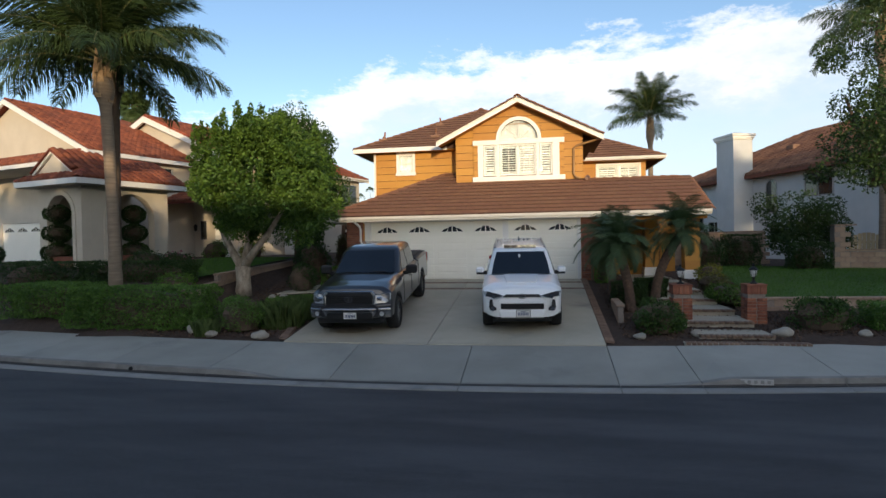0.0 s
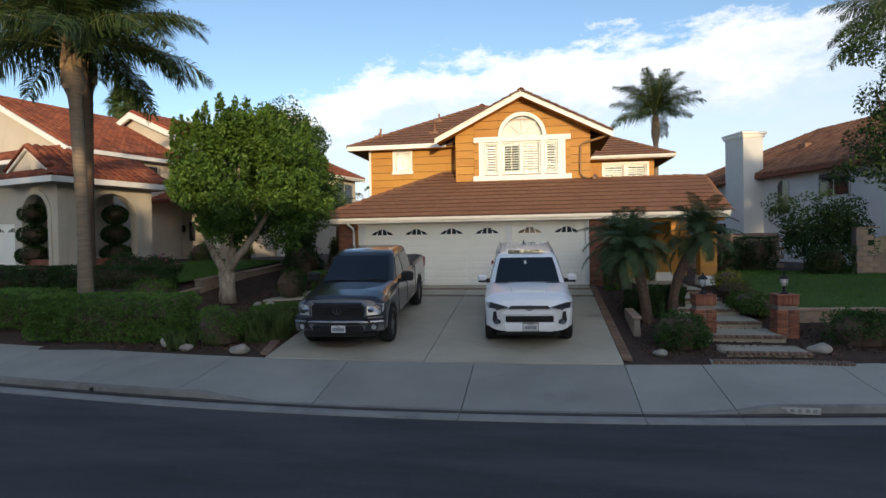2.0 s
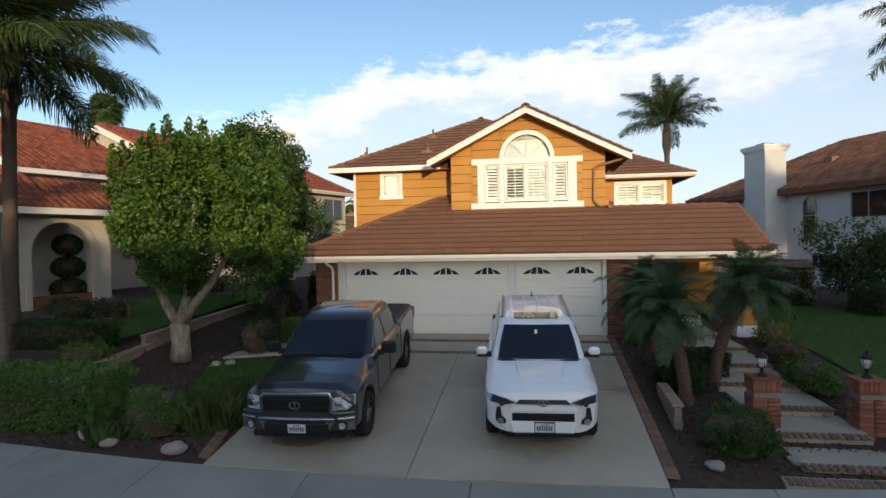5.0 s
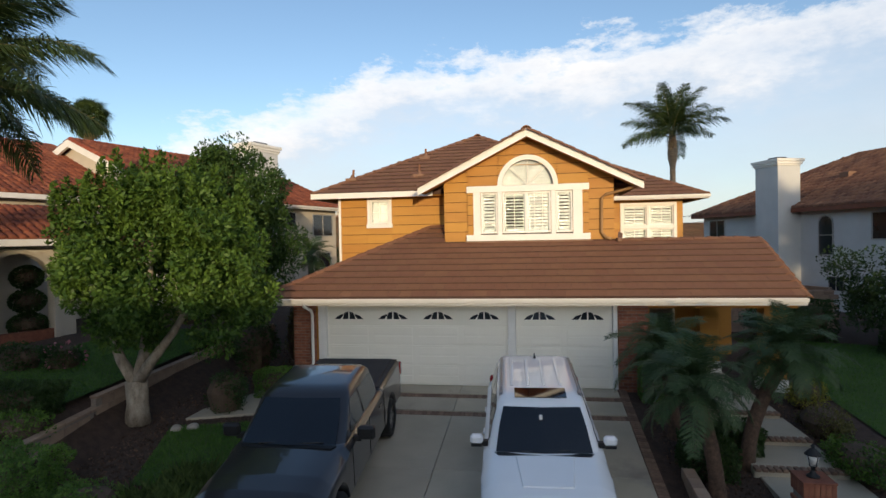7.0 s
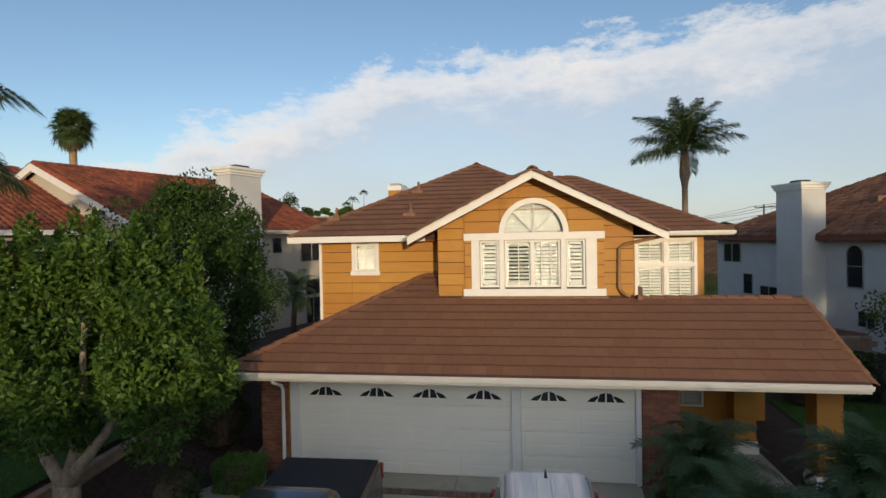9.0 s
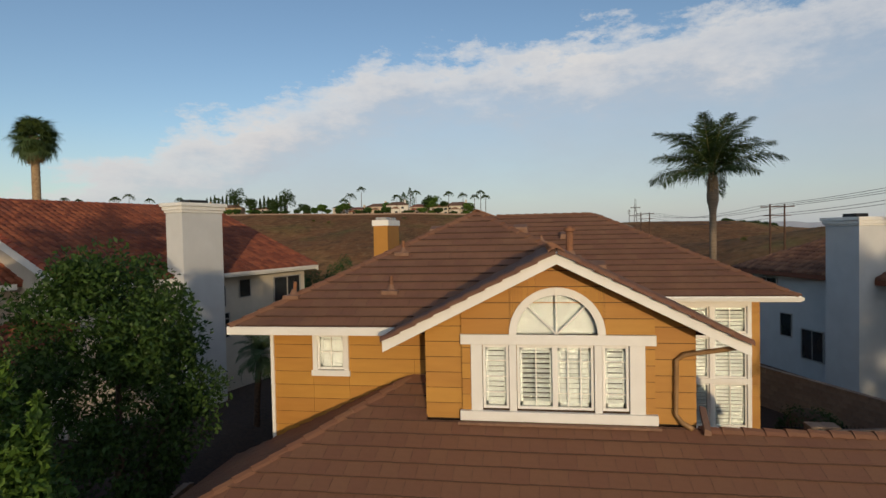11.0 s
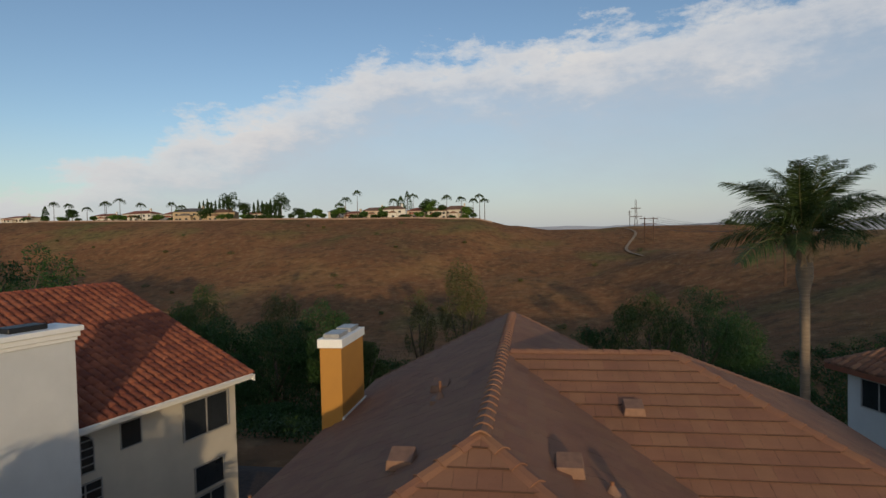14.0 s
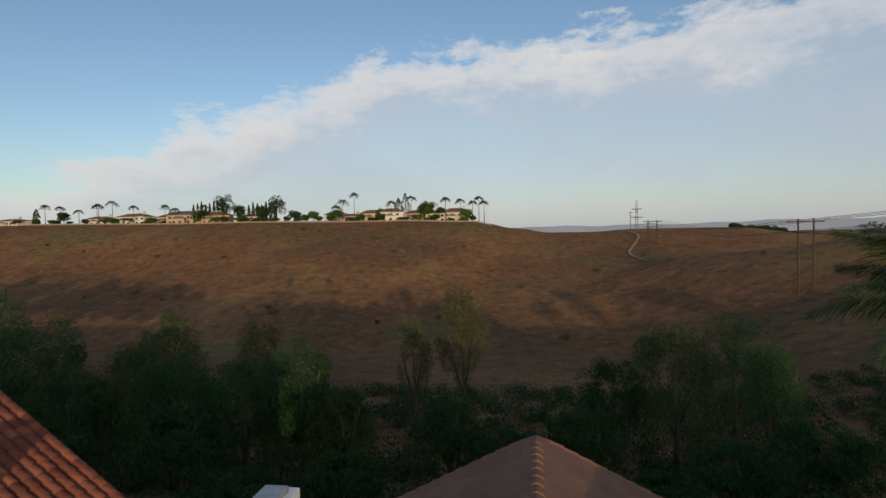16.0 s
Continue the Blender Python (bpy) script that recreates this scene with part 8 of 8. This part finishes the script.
# ---- the valley ----
def weeping(at, top, r, material, seed, label="weeping pepper tree in the valley behind the houses", n=10500, size=0.27, airy=False, bark=BARK_D):
    rng = np.random.RandomState(seed)
    gzz = land(*at)
    h = top - gzz
    cen, rad, ex, eo = [], [], [], []
    for k in range(26):
        d = rng.normal(size=3)
        d /= np.linalg.norm(d)
        c = d * np.array([r * 0.72, r * 0.72, h * 0.26]) + np.array([0, 0, h * 0.66])
        cen.append(c)
        rad.append(np.array([0.30 * r, 0.30 * r, 0.12 * h]) * rng.uniform(0.6, 1.3))
    if not airy:
        for k in range(260):      # hanging strands
            a, q = rng.uniform(0, 6.28), r * rng.uniform(0.45, 1.12)
            z1 = h * rng.uniform(0.45, 0.92) * (1.15 - 0.35 * (q / r) ** 2)
            ln = h * rng.uniform(0.18, 0.42)
            s = rng.uniform(size=24)
            ex.append(np.stack([q * np.cos(a) + rng.normal(size=24) * 0.16, q * np.sin(a) + rng.normal(size=24) * 0.16, np.maximum(z1 - ln * s, 0.2)], 1))
            eo.append(np.tile([0, 0, -1.0], (24, 1)))
    ex = (np.concatenate(ex), np.concatenate(eo)) if ex else None
    limbs = [([(0, 0, -0.4), (0.2, 0, h * 0.3), (0, 0.2, h * 0.7)], [0.28, 0.22, 0.08]), ([(0.1, 0, h * 0.25), (-r * 0.4, 0.3, h * 0.55), (-r * 0.6, 0.3, h * 0.75)], [0.14, 0.1, 0.04]), ([(0.1, 0, h * 0.3), (r * 0.4, -0.3, h * 0.6), (r * 0.55, 0, h * 0.8)], [0.14, 0.1, 0.04])]
    tree("tree", (at[0], at[1], gzz), label, limbs, cen, rad, n // 26, size, material, bark, seed=seed, group="valley trees", aspect=0.35 if airy else 0.2, drop=0.0 if airy else 1.1, extra=ex)


VALLEY = [((11.5, 59), 4.3, 4.2, PEPPER_L), ((17.5, 63), 4.6, 5.0, PEPPER), ((6.5, 61), 1.0, 3.2, PEPPER), ((23.0, 70), 0.5, 3.5, PEPPER), ((-17.8, 48), 5.0, 2.9, PEPPER), ((-22.0, 47), 3.8, 4.2, PEPPER), ((-27.0, 46), 3.6, 4.0, PEPPER), ((-31.5, 48), 4.4, 3.2, PEPPER_L), ((-14.0, 46), 2.2, 2.6, PEPPER_L),
          ((-24.5, 42), 1.5, 3.5, PEPPER), ((-35.0, 45), 3.0, 3.6, PEPPER), ((-41, 50), 4.0, 4.0, PEPPER), ((-47, 55), 6.0, 4.5, PEPPER), ((-12.0, 40), -0.6, 2.6, PEPPER), ((-7.0, 50), 0.5, 3.2, PEPPER), ((-2.0, 47), -1.0, 2.8, PEPPER), ((3.0, 52), -1.0, 3.0, PEPPER), ((-38.0, 62), 5.2, 3.5, PEPPER_L), ((-29.0, 64), 4.2, 3.2, GUM),
          ((13.0, 48), -2.0, 3.5, PEPPER), ((-52, 48), 6.0, 5.0, PEPPER), ((-60, 62), 7.5, 5.5, PEPPER), ((-18, 38), -1.2, 2.6, PEPPER), ((20, 52), -1.5, 3.5, PEPPER), ((7.5, 44), -2.8, 2.6, PEPPER), ((-31, 38), 0.5, 3.0, PEPPER)]
for k, (at, top, r, mt) in enumerate(VALLEY):
    weeping(at, top, r, mt, 300 + k)
weeping((-8.0, 67.5), 7.2, 3.0, GUM, 340, "tall thin olive gum tree in the valley", 9000, 0.24, True)
weeping((-13.2, 67), 4.0, 2.2, GUM, 341, "small sparse olive gum tree in the valley", 4000, 0.24, True)
weeping((-41, 40), 11.5, 5.5, PEPPER, 342, "broad dark tree beyond the red roof", 7000, 0.3, True)
# row of trees outside the view, added to shade the left of the hill
for k in range(13):
    weeping((-84 - 10.5 * k, 50 + 1.2 * k), (10, 13, 11.5, 15, 12, 14)[k % 6] + 0.25 * k, 7.0, PEPPER, 350 + k, "broad dark tree added out of view to shade the hill", 11000, 0.8, True)
weeping((-47, 43), 10.5, 5.0, PEPPER, 343, "broad dark tree beyond the red roof", 6000, 0.3, True)

# tall unseen trees over and along the street, added for broken shade on roofs and hill
for k, (x, y, h, r) in enumerate(((-47, -39, 19, 6.0), (-37, -40, 17.0, 5.0), (-2.0, -39, 10.6, 4.6), (-9.5, -40, 11.0, 5.0), (-17.0, -41, 11.0, 4.6), (-26, -38, 13, 4.5), (62, 12, 11, 4.0), (76, 9, 15, 4.5), (101, 8, 15, 5.0), (124, 10, 14, 5.0), (30.5, -38, 13.5, 4.5), (37.5, -37, 13.5, 5.0), (46, -37, 16, 5.0))):
    rng = np.random.RandomState(900 + k)
    cen = [(rng.uniform(-0.8, 0.8) * r, rng.uniform(-0.8, 0.8) * r, h * rng.uniform(0.45, 0.97)) for i in range(40)]
    tree("tree", (x, y, -1.4), "tall leafy tree added out of view to throw shade", [([(0, 0, -0.2), (0.1, 0, h * 0.4), (0, 0.2, h * 0.85)], [0.35, 0.28, 0.08])], cen, [np.array([0.27, 0.27, 0.22]) * r * q for q in rng.uniform(0.7, 1.3, 40)], 220, 0.42, LEAF_D, BARK_D, seed=900 + k, group="trees across the road")

# dark scrub on the slope to the right, low growth behind the yards
rng = np.random.RandomState(77)


def scrub(label, x0, x1, y0, y1, n, h, material, seed, size=0.35, cond=None):
    rng = np.random.RandomState(seed)
    pts, outs = [], []
    while len(pts) < n:
        x, y = rng.uniform(x0, x1), rng.uniform(y0, y1)
        if cond and not cond(x, y):
            continue
        p, o = blob(rng, 130, (x, y, land(x, y) + h * 0.35), np.array([1.0, 1.0, 0.6]) * h * rng.uniform(0.5, 1.2), 0.7)
        pts.append(p)
        outs.append(o)
    ob = new("scrub", leaf_data("scrub", np.concatenate(pts), size, material, seed, 0.5, 0, np.concatenate(outs), 0.9))
    tagged(ob, label, "scrub", kind="stuff")


scrub("dark green scrub covering the slope", 30, 62, 48, 98, 260, 1.7, LEAF_D, 1, 0.32, lambda x, y: x > 24 + (y - 48) * 0.30)
scrub("dark low scrub behind the back yards", -40, 30, 28, 44, 260, 1.1, LEAF_D, 2, 0.22)
# dark brush added to stand for the shadow on the valley floor
scrub("dark brush added between the valley trees for the floor's shade", -62, 34, 46, 92, 520, 1.9, LEAF_D, 5, 0.34)
scrub("sparse dark bushes dotted over the dry hill", -330, 150, 130, 330, 46, 1.7, GUM, 3, 0.55)
# dry tufts on the near hill
n = 60000
p = np.stack([rng.uniform(-170, 130, n), 85 + 250 * rng.uniform(size=n) ** 1.2], 1)
z = np.array([land(x, y) + 0.08 for x, y in p])
ob = new("dry_grass", leaf_data("dry_grass", np.concatenate([p, z[:, None]], 1), 0.34, DRY, 9, 0.4, 0, np.tile([0, 0, 1.0], (n, 1)), 0.6))
tagged(ob, "dry straw tufts over the brown hillside", "grass", kind="stuff")
# pale dirt patches and the path on the far hill
TRACK = mat("pale bare dirt", (0.36, 0.27, 0.18), (0.26, 0.19, 0.12), 0.95, 0.4, 6, 0.3)
m = Mesh()
pth = [(47 + 9 * math.sin(k * 0.35) * (1 - k / 22), 345 - k * 5.2) for k in range(18)]
for (xa, ya), (xb, yb) in zip(pth, pth[1:]):
    m.add([(xa - 0.7, ya, land(xa, ya) + 0.35), (xa + 0.7, ya, land(xa, ya) + 0.35), (xb + 0.7, yb, land(xb, yb) + 0.35), (xb - 0.7, yb, land(xb, yb) + 0.35)], [(0, 1, 2, 3)])
solid("dirt_path", m, TRACK, "pale dirt path down the dry hill", "path")

# ---- hilltop houses and trees ----
HW = [mat("pale stucco far", c, None, 0.9, 2, 20, 0.1) for c in ((0.66, 0.60, 0.50), (0.72, 0.69, 0.62), (0.50, 0.38, 0.24), (0.62, 0.50, 0.38))]
HR = [mat("far roof", c, None, 0.9, 2, 20, 0.2) for c in ((0.30, 0.11, 0.07), (0.22, 0.13, 0.09), (0.13, 0.12, 0.12), (0.34, 0.17, 0.10))]
FAR = [(-352, 352, 30, 5, 0, 0, 9), (-262, 356, 24, 8, 1, 0, 0), (-243, 366, 16, 7.5, 1, 0, 0), (-222, 352, 22, 9, 2, 2, 0), (-203, 356, 18, 8, 2, 1, 0), (-184, 366, 14, 6.5, 0, 0, 0), (-128, 372, 12, 8, 0, 2, 0), (-100, 360, 14, 8, 3, 1, 0), (-86, 355, 14, 8.5, 1, 1, 0),
       (-72, 362, 12, 7.5, 3, 0, 0), (-58, 356, 12, 7.5, 0, 3, 0), (-47, 358, 15, 9, 0, 1, 0), (-300, 372, 18, 6.5, 1, 0, 0), (-115, 366, 12, 6, 3, 0, 0)]
for k, (x, y, w, h, wm, rm2, _) in enumerate(FAR):
    z = min(land(x + dx, y - 5) for dx in (-w / 2, 0, w / 2)) - 0.4
    hb = thing("house", (x, y, z), "pale stucco hilltop house with tiled roof", "house", "hilltop houses", rz=(k * 37) % 30 - 15)
    part("wall", Mesh().box(-w / 2, w / 2, -5, 5, 0, h * 0.72), HW[wm], hb)
    part("roof", Mesh().add([(-w / 2 - 0.6, -5.6, h * 0.72), (w / 2 + 0.6, -5.6, h * 0.72), (w / 2 + 0.6, 5.6, h * 0.72), (-w / 2 - 0.6, 5.6, h * 0.72), (-w / 4, 0, h), (w / 4, 0, h)], [(0, 1, 5, 4), (2, 3, 4, 5), (1, 2, 5), (3, 0, 4), (0, 3, 2, 1)]), HR[rm2], hb)
    part("wing", Mesh().box(-w * 0.28, w * 0.10, -8, -5, 0, h * 0.45), HW[wm], hb)
    part("wing_roof", Mesh().prism([(-w * 0.32, -8.4, h * 0.45), (w * 0.14, -8.4, h * 0.45), (-w * 0.09, -8.4, h * 0.62)], (0, 3.6, 0)), HR[rm2], hb)
    for i in range(int(w / 4)):
        xx = -w / 2 + 1.5 + i * 4
        for zz in ([h * 0.12, h * 0.46] if h > 6 else [h * 0.2]):
            yy = -5.03 if not (-w * 0.28 < xx + 0.8 < w * 0.10 and zz < h * 0.4) else -8.03
            part("window", Mesh().box(xx, xx + 1.7, yy, yy + 0.06, zz, zz + 1.3), DARKGLASS, hb)
    part("chimney", Mesh().box(w * 0.3, w * 0.3 + 1.1, -1, 0.4, h * 0.7, h + 1.3), HW[wm], hb)


def far_tree(x, y, h, r, material, seed, shape="round"):
    rng = np.random.RandomState(seed)
    z = land(x, y) - 0.3
    t = thing("tree", (x, y, z), {"round": "rounded dark tree on the hilltop", "cypress": "slim dark cypress on the hilltop", "palm": "small palm on the hilltop"}[shape], "tree", "hilltop trees")
    part("trunk", Mesh().tube([(0, 0, -0.3), (0.1, 0, h * 0.9)], [0.28, 0.12], 6), BARK_D, t)
    if shape == "cypress":
        s = rng.uniform(size=(420, 1))
        a = rng.uniform(0, 6.28, (420, 1))
        q = r * np.sin(np.pi * (0.12 + 0.86 * s)) * rng.uniform(0.6, 1, (420, 1))
        p = np.concatenate([q * np.cos(a), q * np.sin(a), h * s], 1)
        o = np.tile([0, 0, 1.0], (420, 1))
        sz = 1.0
    elif shape == "palm":
        d = rng.normal(size=(44, 3))
        d[:, 2] = np.abs(d[:, 2]) * 0.6
        d /= np.linalg.norm(d, axis=1)[:, None]
        s = np.linspace(0.15, 1, 7)
        p = np.concatenate([np.array([0, 0, h]) + d * r * k - np.array([0, 0, 1]) * r * 0.7 * k * k for k in s])
        o = np.concatenate([d - np.array([0, 0, 1.2]) * k for k in s])
        sz = 0.75
    else:
        cen = [np.array([rng.uniform(-0.6, 0.6) * r, rng.uniform(-0.6, 0.6) * r, h * rng.uniform(0.45, 0.88)]) for k in range(14)]
        p, o = clumps(rng, cen, [np.array([0.5 * r, 0.5 * r, 0.16 * h]) * rng.uniform(0.7, 1.2) for k in range(14)], 130)
        sz = 0.85
    part("crown", leaf_data("crown", p, sz, material, seed, 0.55, 0, o, 0.8), None, t)


k = 0
for x, y, h, r, mt, sh in ([(-331, 350, 11, 2.4, LEAF_D, "cypress"), (-312, 352, 9, 5, LEAF_D, "round"), (-318, 356, 12, 3.4, PALM, "palm"), (-284, 350, 13, 3.2, PALM, "palm"), (-277, 354, 15, 4, PALM, "palm"), (-236, 350, 12, 3.4, PALM, "palm"), (-232, 352, 8, 4, LEAF, "round"),
                            (-196, 351, 19, 6.5, LEAF_D, "round"), (-188, 356, 12, 4, LEAF_D, "round"), (-160, 352, 17, 6.0, LEAF_D, "round"), (-170, 354, 11, 5, LEAF_D, "round"), (-150, 358, 8, 5, LEAF_D, "round"), (-210, 350, 9, 6, LEAF_D, "round"),
                            (-108, 348, 17, 3.4, PALM, "palm"), (-117, 352, 13, 4.5, PALM, "palm"), (-121, 350, 8, 5, LEAF, "round"), (-136, 352, 7, 5, LEAF, "round"), (-92, 352, 8, 4, LEAF, "round"), (-80, 366, 18, 3.5, LEAF_D, "cypress"), (-84, 364, 15, 3.5, LEAF_D, "cypress"),
                            (-75, 360, 15, 3.4, PALM, "palm"), (-66, 354, 13, 4, LEAF_D, "round"), (-62, 352, 12, 5, LEAF, "round"), (-52, 350, 14, 3.2, PALM, "palm"), (-43, 350, 13, 3.2, PALM, "palm"), (-36, 352, 12, 3, PALM, "palm"), (-32, 351, 15, 3, PALM, "palm"), (-29, 352, 13, 3, PALM, "palm"), (-40, 353, 8, 4, LEAF, "round"), (-55, 354, 9, 4, LEAF_D, "round")]
                           + [(-222 + i * 2.9, 360, 13 + (i * 7 % 3), 1.1, LEAF_D, "cypress") for i in range(8)] + [(-184 + i * 3.0, 362, 12 + (i * 5 % 3), 1.1, LEAF_D, "cypress") for i in range(7)]
                           + [(132 + i * 5.2, 420, 7, 3.4, LEAF_D, "round") for i in range(7)] + [(172 + i * 6, 420, 6, 3.6, LEAF_D, "round") for i in range(9)]):
    far_tree(x, y, h, r, mt, 500 + k, sh)
    k += 1
rng = random.Random(61)
for i in range(46):           # garden trees and shrubs between the hilltop houses
    x = -345 + i * 6.9 + rng.uniform(-2.5, 2.5)
    if rng.random() < 0.22:
        far_tree(x, rng.uniform(346, 352), rng.uniform(9, 13), rng.uniform(3.0, 3.8), PALM, 700 + i, "palm")
    else:
        far_tree(x, rng.uniform(345, 351), rng.uniform(2.2, 5.0), rng.uniform(1.8, 3.6), rng.choice((LEAF_D, LEAF_S, LEAF)), 700 + i, "round")
m = Mesh()
for i in range(34):
    x0, x1 = -330 + i * 9, -330 + (i + 1) * 9
    m.prism([(x0, 343, land(x0, 343) - 0.2), (x1, 343, land(x1, 343) - 0.2), (x1, 343, land(x1, 343) + 0.9), (x0, 343, land(x0, 343) + 0.9)], (0, 0.2, 0))
solid("boundary_wall", m, BLOCK, "long tan boundary wall along the hilltop gardens", "wall")

# ---- power poles, pylons, lines ----
def h_frame(x, y, gap, top, label):
    t = thing("power_pole", (x, y, land(x, y)), label, "power pole", "power poles", world=True)
    for dx in (-gap / 2, gap / 2):
        part("pole", Mesh().tube([(x + dx, y + dx * 0.5, land(x + dx, y) - 1), (x + dx, y + dx * 0.5, top)], [0.34, 0.24], 8), WOOD, t)
    part("crossarm", Mesh().box(x - gap * 0.95, x + gap * 0.95, y - 0.12, y + 0.12, top - 0.9, top - 0.6), WOOD, t)
    part("crossarm", Mesh().box(x - gap * 0.8, x + gap * 0.8, y - 0.12, y + 0.12, top - 3.4, top - 3.15), WOOD, t)
    part("brace", Mesh().tube([(x - gap / 2, y, top - 5.5), (x + gap / 2, y, top - 8.5)], 0.06, 5), WOOD, t)
    for dx in (-0.9, 0, 0.9):
        part("insulator", Mesh().lathe([(0.05, 0), (0.12, 0.1), (0.05, 0.2), (0.12, 0.3), (0.03, 0.42)], 6, (x + gap * dx, y, top - 0.6)), FRAME, t)
    return t


h_frame(70.6, 172, 4.8, 13.6, "tall twin wooden power pole on the valley slope")
h_frame(57, 300, 4.6, 15.5, "twin wooden power pole far on the hill")
ln = thing("power_lines", (71, 172, 13), "thin dark power lines slung over the valley", "power line", world=True)
for k, (dx, z) in enumerate(((-4.5, 13.2), (0.0, 13.2), (4.5, 13.2), (-3.8, 10.4), (3.8, 10.4))):
    a, b2 = Vector((70.6 + dx, 172, z)), Vector((112 + dx * 0.5, 92, z + 14))
    c = Vector((57 + dx, 300, z + 2))
    part("cable", Mesh().tube([a.lerp(b2, i / 12) - Vector((0, 0, 3.0 * math.sin(math.pi * i / 12))) for i in range(13)], 0.06, 5), BLACKMETAL, ln)
    part("cable", Mesh().tube([a.lerp(c, i / 12) - Vector((0, 0, 3.0 * math.sin(math.pi * i / 12))) for i in range(13)], 0.06, 5), BLACKMETAL, ln)


STEEL = mat("dull galvanised steel", (0.16, 0.16, 0.165), None, 0.6, 5, 50, 0.0)


def pylon(x, y, z0, h, w):
    t = thing("pylon", (x, y, z0), "lattice steel pylon on the skyline", "pylon", "pylons")
    m = Mesh()
    for sx in (-1, 1):
        for sy in (-1, 1):
            m.tube([(sx * w, sy * w, -4), (sx * w * 0.28, sy * w * 0.28, h * 0.62), (sx * w * 0.12, sy * w * 0.12, h)], 0.22, 4)
    for i in range(7):
        za, zb = h * i / 8, h * (i + 1) / 8
        wa, wb = [w * (1 - 0.88 * min(1, z / (h * 0.72)) ** 0.9 * 0.82) for z in (za, zb)]
        for s in (-1, 1):
            m.tube([(-wa, s * wa, za), (wb, s * wb, zb)], 0.12, 4)
            m.tube([(wa, s * wa, za), (-wb, s * wb, zb)], 0.12, 4)
    part("lattice", m, STEEL, t)
    part("cross_arm", Mesh().box(-w * 1.5, w * 1.5, -0.2, 0.2, h * 0.70, h * 0.715).box(-w * 1.2, w * 1.2, -0.2, 0.2, h * 0.84, h * 0.855), STEEL, t)


pylon(128, 760, land(128, 760), 45 - land(128, 760), 5.0)
t = thing("power_pole", (118, 745, land(118, 745)), "slim far power pole on the skyline", "power pole", "power poles")
part("pole", Mesh().tube([(0, 0, -3), (0, 0, 58)], 0.4, 6), STEEL, t)
part("crossarm", Mesh().box(-2.2, 2.2, -0.2, 0.2, 56, 56.5).box(-2.0, 2.0, -0.2, 0.2, 53, 53.4), STEEL, t)
part("stake", Mesh().tube([(0, 0, -0.5), (0, 0, 2.0)], 0.16, 7), WOOD, thing("fence_post", (33.0, 104, land(33, 104)), "lone dark wooden post on the dry slope", "post"))

# hazy far ridges on the horizon; the haze is painted as their pale blue colour
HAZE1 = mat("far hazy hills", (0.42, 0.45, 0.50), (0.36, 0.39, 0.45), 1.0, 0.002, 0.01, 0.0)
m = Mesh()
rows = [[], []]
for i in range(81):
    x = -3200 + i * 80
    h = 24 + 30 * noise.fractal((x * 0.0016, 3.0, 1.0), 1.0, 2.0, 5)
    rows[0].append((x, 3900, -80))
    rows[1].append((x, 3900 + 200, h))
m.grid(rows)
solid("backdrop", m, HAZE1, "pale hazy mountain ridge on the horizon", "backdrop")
